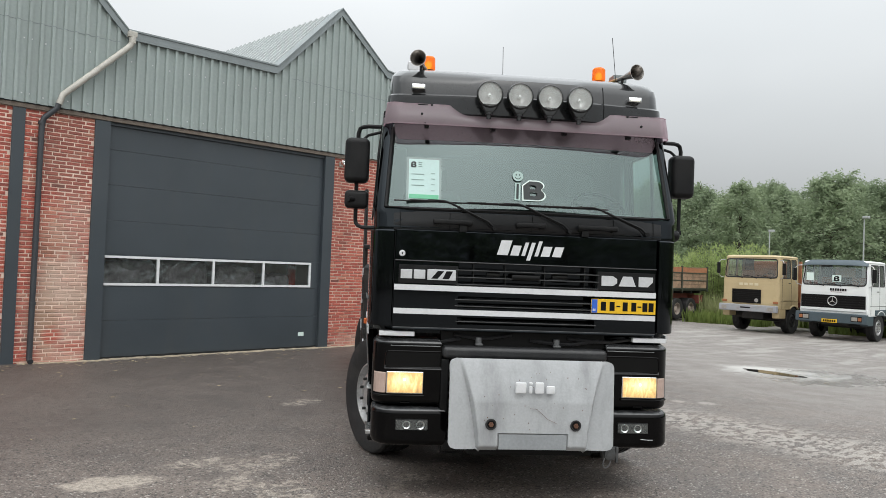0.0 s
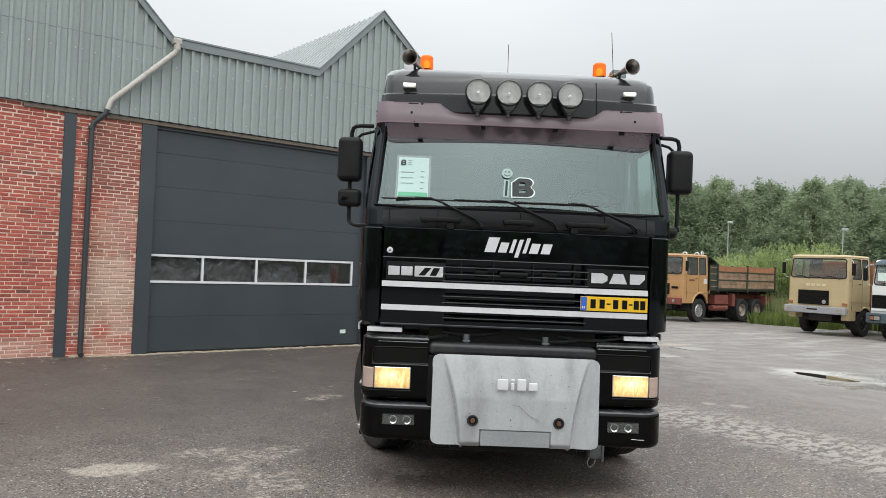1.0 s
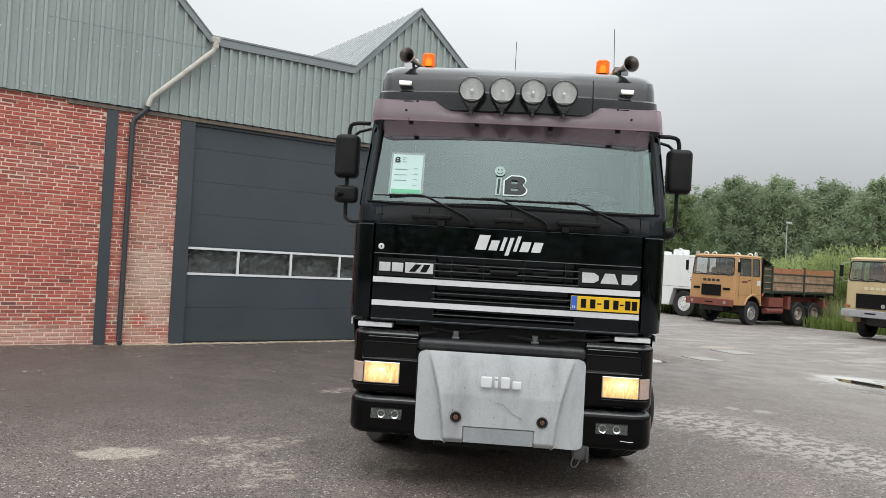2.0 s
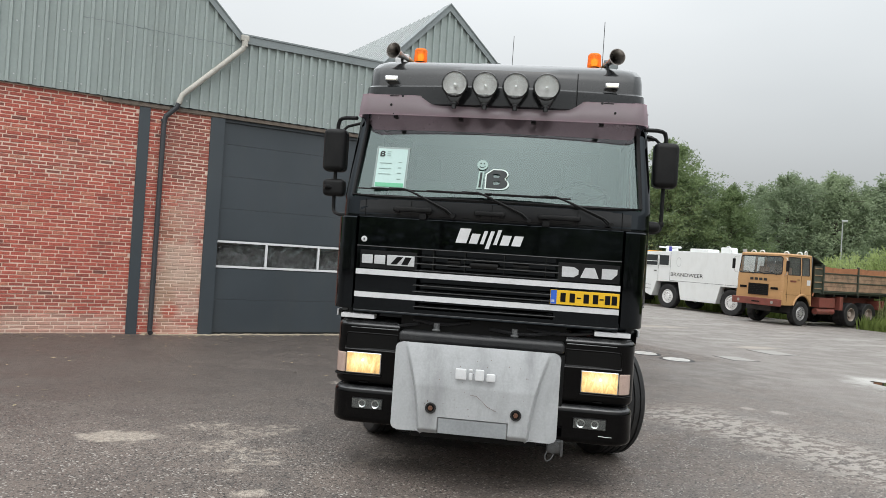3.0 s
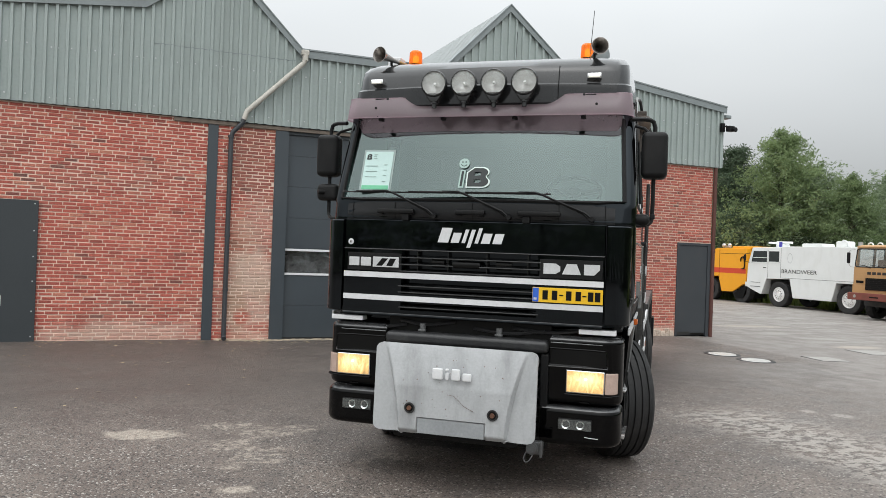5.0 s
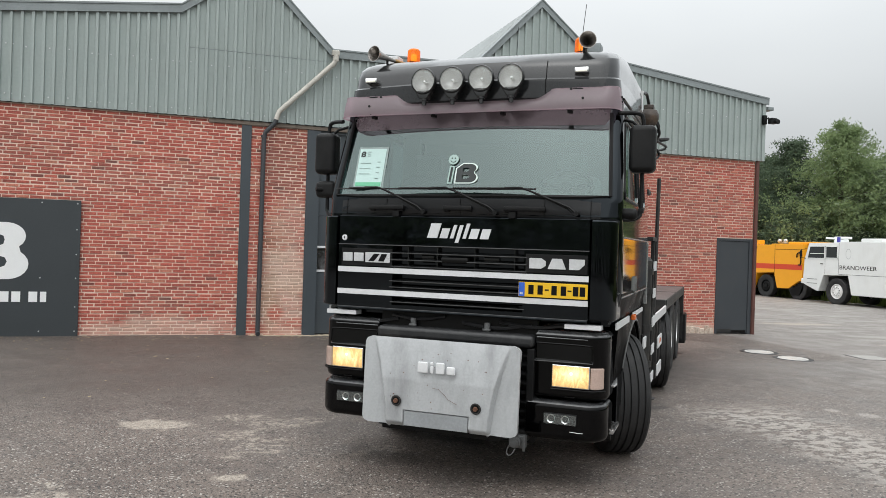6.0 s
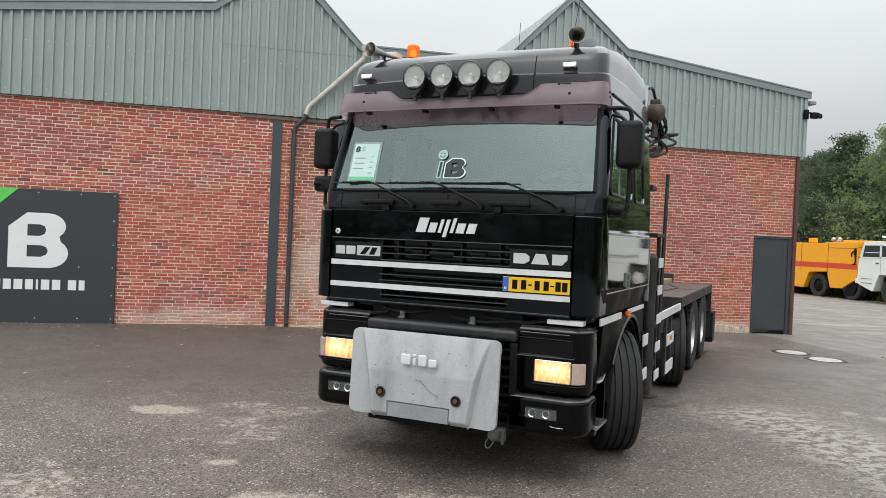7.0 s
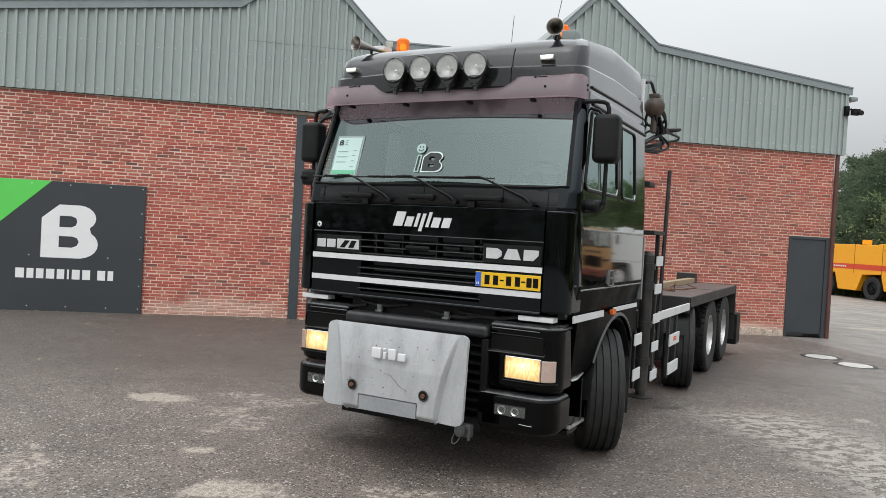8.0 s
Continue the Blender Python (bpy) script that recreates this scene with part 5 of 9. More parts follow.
# bumper: corner blocks with lamps
for s in SIDES:
    def plan(x0, hw, yf, rc, yb, z):
        pts = [(x0, yf), (hw - rc, yf)] + [(hw - rc + rc * math.sin(a), yf + rc - rc * math.cos(a)) for a in np.linspace(0.08, 1.57, 14)] + [(hw, yb), (x0, yb)]
        pts = [(s * x, y, z) for x, y in pts]
        return pts if s > 0 else pts[::-1]
    bm = bmesh.new()
    prism(bm, plan(0.645, 1.178 + 0.008 * s, -0.005, 0.16, 0.31, 0.70), (0, 0, 0.495), 0.04, 4, True)
    blk = part("bumper_corner", bm, BUMPERBLACK, truck, "glossy black bumper corner, its scuffed top paled for sky light", angle=30)
    blk.data.materials.append(SKYLIT_TOP)
    # upward faces take the paler paint, as sky light put into colour
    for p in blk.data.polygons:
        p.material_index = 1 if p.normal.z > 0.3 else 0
    bm = bmesh.new()
    prism(bm, plan(0.60, 1.176 + 0.010 * s, -0.05, 0.17, 0.31, 0.40), (0, 0, 0.285), 0.05, 5, True)
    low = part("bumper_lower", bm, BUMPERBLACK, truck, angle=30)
    low.data.materials.append(SKYLIT_TOP)
    # same painted sky highlight on the lower bumper's upward faces
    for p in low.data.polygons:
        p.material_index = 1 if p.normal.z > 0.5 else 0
    # scuffed ledge and grey strip on top, paled for the sky highlight
    bm = bmesh.new()
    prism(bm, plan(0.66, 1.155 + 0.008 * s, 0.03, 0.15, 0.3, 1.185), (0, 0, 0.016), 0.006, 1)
    part("top_ledge", bm, SKYLIT_TOP, blk)
    bm = bmesh.new()
    xa, xb = s * 0.655, s * 1.04
    prism(bm, [(xa, -0.011, 1.146), (xb, -0.009, 1.146), (xb, 0.028, 1.194), (xa, 0.028, 1.194)], (0, 0.02, 0), 0.004, 1)
    part("top_strip", bm, GREYLIP, blk, angle=20)
    # flush black patch painted for the shaded recess above the headlamp, with a lip
    bm = bmesh.new()
    box(bm, (min(s * 0.66, s * 1.07), -0.008, 0.985), (max(s * 0.66, s * 1.07), 0.02, 1.105), 0.0)
    part("recess_shade", bm, INK, blk, smooth=False)
    bm = bmesh.new()
    xa, xb = s * 0.64, s * 1.08
    prism(bm, [(xa, -0.032, 0.970), (xb, -0.008, 0.970), (xb, 0.01, 0.992), (xa, 0.01, 0.992)], (0, 0, 0.008), 0.002, 1)
    part("recess_lip", bm, GRILLE, blk, angle=20)
    bm = bmesh.new()
    tube(bm, [(s * 0.655, -0.008, 1.107), (s * 1.05, -0.006, 1.107), (s * 1.072, -0.006, 1.095), (s * 1.076, -0.006, 1.0)], 0.006, 6, 1)
    part("recess_rim", bm, BUMPERBLACK, blk)
    # headlamp
    hx0, hx1 = sorted((s * 0.782, s * 1.058))
    head = bx("headlamp", (hx0 - 0.006, -0.016, 0.784), (hx1 + 0.006, 0.05, 0.957), CHROME, truck, 0.012, "lit rectangular headlamp")
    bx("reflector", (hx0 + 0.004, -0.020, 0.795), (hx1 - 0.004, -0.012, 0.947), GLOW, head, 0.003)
    bm = bmesh.new()
    lathe(bm, [(0, 0.003), (0.006, 0.002), (0.011, 0.0)], pose(s * 0.925, -0.0205, 0.895, 90, 0, 0), 16)
    part("bulb", bm, BULB, head)
    rib = bx("lens", (hx0 + 0.002, -0.0262, 0.792), (hx1 - 0.002, -0.0235, 0.95), glass("clear_lamp_glass", (0.96, 0.94, 0.9), 1.35, rough=0.03), head, 0)
    rib.visible_shadow = False
    bm = bmesh.new()
    pts = [(1.066, -0.014), (1.09, -0.008), (1.115, 0.004), (1.140, 0.030), (1.155, 0.062)]
    prism(bm, [(s * x, y, 0.79) for x, y in pts] + [(s * x, y + 0.03, 0.79) for x, y in pts[::-1]], (0, 0, 0.155), 0.004, 1)
    part("indicator", bm, PINKLENS, truck, "pale pink corner indicator lens")
    bm = bmesh.new()
    prism(bm, [(s * 0.77, -0.03, 0.765), (s * 1.09, -0.025, 0.765), (s * 1.165, 0.05, 0.765), (s * 1.165, 0.1, 0.765), (s * 0.77, 0.1, 0.765)], (0, 0, 0.016), 0.004, 1)
    part("lamp_ledge", bm, BUMPERBLACK, blk)
    bx("washer_slot", (min(s * 0.88, s * 0.95), -0.009, 0.715), (max(s * 0.88, s * 0.95), 0.0, 0.722), INK, blk, 0)
    # fog lamp
    fx0, fx1 = sorted((s * 0.735, s * 0.985))
    fog = bx("fog_lamp", (fx0, -0.060, 0.520), (fx1, 0.0, 0.605), PLASTIC, truck, 0.008, "rectangular clear fog lamp")
    bx("inner_plate", (fx0 + 0.008, -0.058, 0.528), (fx1 - 0.008, -0.05, 0.597), LAMPBACK, fog, 0.003)
    for x, r in ((0.795, 0.033), (0.90, 0.031)):
        bm = bmesh.new()
        lathe(bm, [(0, -0.004), (r * 0.5, -0.002), (r * 0.85, 0.004), (r, 0.008), (r * 1.08, 0.0)], pose(s * x, -0.0585, 0.562, 90, 0, 0), 20)
        part("reflector", bm, BOWL, fog)
    outward(bx("lens", (fx0 + 0.006, -0.068, 0.526), (fx1 - 0.006, -0.066, 0.599), FOGGLASS, fog, 0), (0, -1, 0))
    # scuffs under the fog lamp
    bm = bmesh.new()
    if s > 0:
        tube(bm, [(s * 0.93, -0.049, 0.475), (s * 0.99, -0.049, 0.471), (s * 1.03, -0.048, 0.472)], 0.0028, 5)
        part("scuff", bm, EMBLEM, low)
    bx("white_tab", (min(s * 0.86, s * 1.13), -0.002, 1.222), (max(s * 0.86, s * 1.13), 0.1, 1.258), WHITE, truck, 0.004, "white painted edge")
    # side of the bumper, boarding step and front wing
    bm = bmesh.new()
    arch = [(1.445 + 0.66 * math.cos(a), 0.54 + 0.66 * math.sin(a)) for a in np.linspace(radians(35), radians(153), 18)]
    poly = [(2.10, 1.245), (2.10, 1.0)] + arch + [(0.72, 0.80), (0.30, 0.80), (0.30, 1.245)]
    prism(bm, [(s * 1.215, y, z) for y, z in poly], (-s * 0.05, 0, 0), 0.006, 1)
    for v in bm.verts:
        v.co.x -= s * 0.07 * max(0, 1.245 - v.co.z) * min(1, max(0, (1.5 - v.co.y) / 0.6))
    wing = part("front_wing", bm, DULLBLACK, truck, "black front wing", angle=30)
    bm = bmesh.new()
    def arch_edge(a, rr, out):
        y, z = 1.445 + rr * math.cos(a), 0.54 + rr * math.sin(a)
        return Vector((s * (1.215 + out - 0.07 * max(0, 1.245 - z) * min(1, max(0, (1.5 - y) / 0.6))), y, z))

    grid(bm, 22, 2, lambda u, v: arch_edge(radians(36 + 117 * u), 0.650 + 0.028 * v, 0.008 - 0.007 * v * v))
    solid(bm, 0.012)
    part("arch_lip", bm, GREYLIP, wing, "scuffed grey wheel arch trim", angle=60)
    # thin grey tube painted for the highlight along the door's lower edge
    bm = bmesh.new()
    tube(bm, [(s * 1.226, 0.14, 1.493), (s * 1.229, 0.6, 1.493), (s * 1.229, 1.20, 1.493)], 0.007, 6)
    part("sill_highlight", bm, GREYLIP, truck, "thin grey line painted for light on the door sill")
    bx("white_stripe", (min(s * 1.205, s * 1.2195), 0.2, 1.215), (max(s * 1.205, s * 1.2195), 0.98, 1.268), WHITE, wing, 0.002)
    bx("white_stripe", (min(s * 1.205, s * 1.2195), 1.28, 1.232), (max(s * 1.205, s * 1.2195), 2.08, 1.270), WHITE, wing, 0.002)
    bx("side_marker", (min(s * 1.21, s * 1.245), 1.17, 1.215), (max(s * 1.21, s * 1.245), 1.27, 1.262), ORANGELENS, wing, 0.008, "orange side marker lamp")
    bm = bmesh.new()
    lin = [(s * x, 1.445 + 0.63 * math.cos(a), 0.54 + 0.63 * math.sin(a)) for x in (0.75, 1.19) for a in np.linspace(radians(0), radians(180), 15)]
    vs = [bm.verts.new(p) for p in lin]
    for i in range(14):
        bm.faces.new((vs[i], vs[i + 1], vs[15 + i + 1], vs[15 + i]))
    solid(bm, 0.012)
    part("wheel_housing", bm, PLASTIC, wing, angle=50)
    step = bx("boarding_step", (min(s * 0.95, s * 1.20), 0.31, 0.405), (max(s * 0.95, s * 1.20), 0.66, 0.435), SILVER, truck, 0.006, "ribbed aluminium boarding step")
    bm = bmesh.new()
    for k in range(10):
        box(bm, (min(s * 0.97, s * 1.205), 0.32 + k * 0.033, 0.433), (max(s * 0.97, s * 1.205), 0.336 + k * 0.033, 0.444))
    part("tread", bm, CHROME, step, smooth=False)
    bm = bmesh.new()
    prism(bm, [(s * 0.96, 0.31, 0.765), (s * 1.20, 0.31, 0.765), (s * 1.205, 0.42, 0.765), (s * 1.17, 0.68, 0.775), (s * 0.96, 0.68, 0.775)], (0, 0, 0.016), 0.005, 1)
    part("boarding_step", bm, SILVER, truck)
    bx("step_well", (min(s * 0.9, s * 0.98), 0.3, 0.4), (max(s * 0.9, s * 0.98), 0.66, 1.2), PLASTIC, truck, 0.01)
    bx("step_side", (min(s * 0.98, s * 1.185), 0.60, 0.43), (max(s * 0.98, s * 1.185), 0.64, 0.755), BLACK, truck, 0.008)
    bx("bumper_side", (min(s * 0.98, s * 1.185), 0.29, 0.36), (max(s * 0.98, s * 1.185), 0.68, 0.405), BUMPERBLACK, truck, 0.01)

# middle of the bumper: rounded bar, dark slats behind the plate
bm = bmesh.new()
box(bm, (-0.645, -0.06, 1.062), (0.645, 0.10, 1.158), 0.035, 4)
part("bumper_bar", bm, BARGREY, truck, "weathered grey-black bumper bar")
bx("bumper_backing", (-0.65, 0.06, 0.42), (0.65, 0.12, 1.30), INK, truck, 0)
for k in range(8):
    bm = bmesh.new()
    z = 0.50 + k * 0.07
    prism(bm, [(-0.645, 0.0, z), (0.645, 0.0, z), (0.6, 0.07, z + 0.02), (-0.6, 0.07, z + 0.02)], (0, 0, 0.012))
    part("bumper_slat", bm, PLASTIC, truck, smooth=False)
for x in (-0.62, 0.62):
    bx("slat_end", (x - 0.03, -0.035, 0.46), (x + 0.03, 0.07, 1.06), PLASTIC, truck, 0.012)
# unseen plates added under the engine to darken the ground below
bx("under_light_stop", (-1.0, 0.14, 0.43), (1.0, 0.72, 0.46), PLASTIC, truck, 0.01)
bx("under_light_stop", (-0.82, 0.72, 0.43), (0.82, 2.0, 0.46), PLASTIC, truck, 0.01)
bx("underrun_beam", (-0.62, 0.16, 0.30), (0.62, 0.30, 0.37), PLASTIC, truck, 0.02)
# sump and axle beam added to block light from behind
bx("sump", (-0.45, 0.45, 0.29), (0.45, 1.9, 0.44), CHASSIS, truck, 0.05)
bx("front_axle", (-0.95, 1.375, 0.40), (0.95, 1.515, 0.54), CHASSIS, truck, 0.02)
bx("bumper_bottom", (-0.62, -0.04, 0.36), (0.62, 0.3, 0.45), PLASTIC, truck, 0.02)
for x in (-0.36, 0.255):
    bm = bmesh.new()
    cyl(bm, (x, 0.03, 1.16), (x, 0.03, 1.225), 0.024)
    box(bm, (x - 0.03, 0.0, 1.165), (x + 0.03, 0.03, 1.18), 0.004)
    part("panel_catch", bm, GREYLIP, truck)
for x0, x1, z in ((-0.95, -0.5, 1.20), (-0.55, -0.1, 1.24), (0.05, 0.6, 1.21), (0.35, 0.9, 1.235)):
    bm = bmesh.new()
    tube(bm, [(x0, 0.05, z), ((x0 + x1) / 2, 0.03, z - 0.03), (x1, 0.05, z + 0.01)], 0.014, 6, 1)
    part("cable", bm, HOSE, truck)

# pale mounting plate in front of the bumper
bm = bmesh.new()


def crease(z):
    v = max(0.0, (z - 0.455) / 0.645)
    return 0.405 + 0.135 * v ** 1.7


def pad_point(u, v):
    z = 0.452 + 0.650 * v
    rc = 0.05
    dz = min(rc, max(0.0, (0.452 + rc) - z, z - (1.102 - rc)))
    x = (2 * u - 1) * (0.612 - rc + math.sqrt(rc * rc - dz * dz))
    y = -0.325 + 0.03 * v
    c = crease(z)
    k = min(1, max(0, (c + 0.008 - abs(x)) / 0.018))
    y -= 0.055 * k * (1.6 - 0.6 * k) * min(1, max(0.0, 1.10 - z) / 0.30) ** 0.8 * (0.4 + 0.6 * min(1, (z - 0.452) / 0.03))
    y -= 0.012 * (1 - k) * min(1, max(0, (abs(x) - c) / 0.1))
    if abs(x) < 0.258 and z < 0.575:
        y += 0.018
    return Vector((x, y + 0.0015 * noise.noise(Vector((x * 3, z * 3, 0))), z))


grid(bm, 150, 56, pad_point)
solid(bm, 0.03)
pad = part("mounting_plate", bm, PADGREY, truck, "pale grey worn steel mounting plate", angle=40)
for x in (-0.312, 0.312):
    bm = bmesh.new()
    lathe(bm, [(0.0, 0.004), (0.036, 0.004), (0.04, 0.0)], pose(x, -0.382, 0.642, 90, 0, 0), 20)
    hole = part("bolt_hole", bm, INK, pad)
    bm = bmesh.new()
    lathe(bm, [(0, 0.016), (0.017, 0.016), (0.019, 0.0)], pose(x, -0.385, 0.642, 90, 0, 0), 6)
    part("bolt", bm, RUST, hole)
    bm = bmesh.new()
    lathe(bm, [(0.029, 0.004), (0.036, 0.006), (0.041, 0.0)], pose(x, -0.383, 0.642, 90, 0, 0), 20)
    part("collar", bm, RUBBER, hole)
bx("holder_panel", (-0.25, -0.372, 0.462), (0.25, -0.366, 0.570), mat("dull_grey_strip", (0.27, 0.285, 0.295), 0.5, vary=0.15, scale=5, dirt=(0.38, 0.39, 0.4), dirt_amount=0.5), pad, 0, "dull grey recessed strip")
# emblem on the plate: raised pale blocks, dark gaps where paint is gone
bm = bmesh.new()
for x, w, h in ((-0.145, 0.082, 0.08), (-0.045, 0.026, 0.055), (0.0, 0.066, 0.083), (0.083, 0.066, 0.058)):
    box(bm, (x, -0.397, 0.868), (x + w, -0.374, 0.868 + h), 0.010)
box(bm, (-0.045, -0.397, 0.932), (-0.019, -0.374, 0.95), 0.006)
tagged(part("raised_emblem", bm, WHITE, pad), "raised white blocks with worn edges", kind="stuff")
# scratches and chips
bm = bmesh.new()
tube(bm, [(-0.03, -0.379, 0.76), (0.02, -0.3795, 0.755), (0.07, -0.3795, 0.715), (0.10, -0.379, 0.685), (0.17, -0.379, 0.655)], 0.0014, 4)
rnd = random.Random(4)
for _ in range(34):
    x, z = rnd.uniform(-0.1, 0.42), rnd.uniform(0.72, 1.05)
    if rnd.random() < 0.3:
        x, z = rnd.uniform(-0.38, 0.0), rnd.uniform(0.6, 1.0)
    s1 = rnd.uniform(0.0015, 0.0045)
    box(bm, (x, -0.3815, z), (x + s1, -0.374, z + s1 * rnd.uniform(0.6, 2.2)))
tagged(part("chips", bm, RUST, pad, smooth=False), kind="stuff")
bm = bmesh.new()
box(bm, (-0.47, -0.28, 0.40), (0.47, -0.02, 0.445), 0.01)
for x in (-0.35, 0.35):
    box(bm, (x - 0.04, -0.27, 0.40), (x + 0.04, 0.05, 0.9), 0.008)
part("plate_carrier", bm, INK, truck)
hb = bmesh.new()
box(hb, (0.545, -0.30, 0.375), (0.665, -0.24, 0.47), 0.012)
cyl(hb, (0.595, -0.335, 0.425), (0.595, -0.25, 0.425), 0.042, seg=24)
cyl(hb, (0.595, -0.342, 0.425), (0.595, -0.33, 0.425), 0.030, seg=24)
box(hb, (0.645, -0.31, 0.36), (0.665, -0.29, 0.475), 0.004)
SOCKET = mat("dull_cast_alloy", (0.085, 0.088, 0.09), 0.4, metal=0.5, vary=0.3, scale=14, dirt=(0.06, 0.05, 0.045), dirt_amount=0.6, dirt_scale=12)
socket = part("trailer_socket", hb, SOCKET, truck, "dull alloy socket with a hanging chain")
hb = bmesh.new()
tube(hb, [(0.555, -0.33, 0.40), (0.535, -0.335, 0.355), (0.55, -0.34, 0.325), (0.58, -0.34, 0.34), (0.60, -0.33, 0.38)], 0.005, 6, 2)
part("chain", hb, SOCKET, socket)

# mirrors
for s in SIDES:
    bm = bmesh.new()
    tube(bm, [(s * 1.17, 0.26, 2.855), (s * 1.30, 0.32, 2.865), (s * 1.35, 0.34, 2.84), (s * 1.35, 0.34, 2.70)], 0.017, 8, 1)
    part("mirror_arm", bm, PLASTIC, truck)
    bm = bmesh.new()
    tube(bm, [(s * 1.16, 0.40, 2.84), (s * 1.27, 0.36, 2.80), (s * 1.33, 0.34, 2.74)], 0.012, 8)
    part("mirror_strut", bm, PLASTIC, truck)
    bm = bmesh.new()
    tube(bm, [(s * 1.35, 0.34, 2.45), (s * 1.35, 0.34, 2.12), (s * 1.34, 0.33, 2.07), (s * 1.28, 0.28, 2.045), (s * 1.18, 0.24, 2.05)], 0.016, 8, 1)
    arm = part("mirror_arm", bm, PLASTIC, truck)
    bm = bmesh.new()
    box(bm, (s * 1.352 - 0.098, 0.25, 2.405), (s * 1.352 + 0.098, 0.40, 2.765), 0.045, 4)
    mh = part("mirror", bm, PLASTIC, truck, "tall black wing mirror")
    bx("mirror_glass", (s * 1.352 - 0.082, 0.397, 2.43), (s * 1.352 + 0.082, 0.404, 2.74), CHROME, mh, 0.002)
    if s < 0:
        bm = bmesh.new()
        box(bm, (-1.44, 0.27, 2.20), (-1.25, 0.38, 2.345), 0.035, 3)
        part("wide_angle_mirror", bm, PLASTIC, truck)
        bm = bmesh.new()
        for z in (2.22, 2.27, 2.32):
            cyl(bm, (-1.35, 0.34, z - 0.012), (-1.35, 0.34, z + 0.012), 0.028)
        cyl(bm, (-1.35, 0.3, 2.27), (-1.41, 0.24, 2.27), 0.02)
        part("mirror_clamp", bm, PLASTIC, truck)
    else:
        bm = bmesh.new()
        box(bm, (1.20, 0.24, 2.045), (1.335, 0.42, 2.135), 0.04, 4)
        part("kerb_mirror", bm, PLASTIC, truck)
        bx("mirror_clamp", (1.33, 0.32, 2.1), (1.37, 0.36, 2.14), PLASTIC, truck, 0.008)

# wheels
TYRE = [(0.30, -0.13), (0.40, -0.155), (0.49, -0.158), (0.516, -0.15), (0.53, -0.13)]
for g in (-0.092, -0.032, 0.032, 0.092):
    TYRE += [(0.531, g - 0.009), (0.517, g - 0.005), (0.517, g + 0.005), (0.531, g + 0.009)]
TYRE += [(0.53, 0.13), (0.516, 0.15), (0.49, 0.158), (0.40, 0.155), (0.30, 0.13)]


def wheel(m, parent, deep=False, wide=1.0, blocks=False, rim_mat=None):
    """A truck wheel, its outer face towards +z of m."""
    bm = bmesh.new()
    lathe(bm, [(r, h * wide) for r, h in TYRE], m, 56)
    ob = part("wheel", bm, RUBBER, parent, "truck tyre on a steel rim", angle=25)
    if blocks:
        t = bmesh.new()
        for i in range(40):
            a = 2 * math.pi * i / 40
            for h in (-0.115, 0.075):
                box(t, (0.524, -0.03, h), (0.545, 0.03, h + 0.055), m=pose(0, 0, 0, 0, 0, math.degrees(a)))
        bmesh.ops.transform(t, matrix=m, verts=t.verts)
        tagged(part("tread", t, RUBBER, ob, smooth=False), "blocky rubber tread", kind="stuff")
    bm = bmesh.new()
    if deep:
        lathe(bm, [(0.302, 0.13 * wide), (0.285, 0.135 * wide), (0.275, 0.10), (0.262, -0.02), (0.20, -0.05), (0.13, -0.05), (0.125, 0.06), (0.10, 0.08), (0, 0.085)], m, 40)
    else:
        lathe(bm, [(0.302, 0.13 * wide), (0.285, 0.135 * wide), (0.272, 0.09), (0.26, 0.06), (0.21, 0.12), (0.15, 0.13), (0.145, 0.10), (0.10, 0.10), (0.095, 0.15), (0, 0.155)], m, 40)
    rim = part("rim", bm, rim_mat or SILVER, ob)
    bm = bmesh.new()
    for i in range(10):
        a = 2 * math.pi * i / 10
        z = -0.05 if deep else 0.115
        cyl(bm, m @ Vector((0.17 * math.cos(a), 0.17 * math.sin(a), z)), m @ Vector((0.17 * math.cos(a), 0.17 * math.sin(a), z + 0.04)), 0.014, seg=6)
    tagged(part("wheel_nuts", bm, CHASSIS, rim), kind="stuff")
    return ob


STEER = 25
for s in SIDES:
    wheel(pose(s * 1.05 + 0.012, 1.445, 0.53) @ pose(0, 0, 0, 0, 0, STEER) @ pose(0, 0, 0, 0, s * 90, 0), truck)
    wheel(pose(s * 1.06, 5.10, 0.53) @ pose(0, 0, 0, 0, 0, 13) @ pose(0, 0, 0, 0, s * 90, 0), truck, wide=1.15)
    for y in (6.72, 8.12):
        wheel(pose(s * 1.08, y, 0.53) @ pose(0, 0, 0, 0, s * 90, 0), truck, deep=True, blocks=True)
        wheel(pose(s * 0.74, y, 0.53) @ pose(0, 0, 0, 0, s * 90, 0), truck, deep=True)
bm = bmesh.new()
for y in (1.445, 5.10, 6.72, 8.12):
    cyl(bm, (-1.0, y, 0.53), (1.0, y, 0.53), 0.07)
    if y > 2:
        lathe(bm, [(0, -0.2), (0.15, -0.15), (0.2, 0), (0.15, 0.15), (0, 0.2)], pose(0, y, 0.53, 90, 0, 0), 16)
part("axle", bm, CHASSIS, truck)

# chassis, crane base, load bed
bm = bmesh.new()
for s in SIDES:
    box(bm, (s * 0.43 - 0.04, 0.5, 0.76), (s * 0.43 + 0.04, 8.8, 1.04), 0.008)
for y in (0.6, 2.3, 3.5, 4.5, 6.0, 7.4, 8.6):
    box(bm, (-0.43, y, 0.8), (0.43, y + 0.1, 1.0), 0.008)
part("chassis_frame", bm, CHASSIS, truck)
bm = bmesh.new()
box(bm, (-0.6, 0.5, 0.62), (0.6, 1.9, 1.2), 0.06)
part("engine_block", bm, CHASSIS, truck)
bm = bmesh.new()
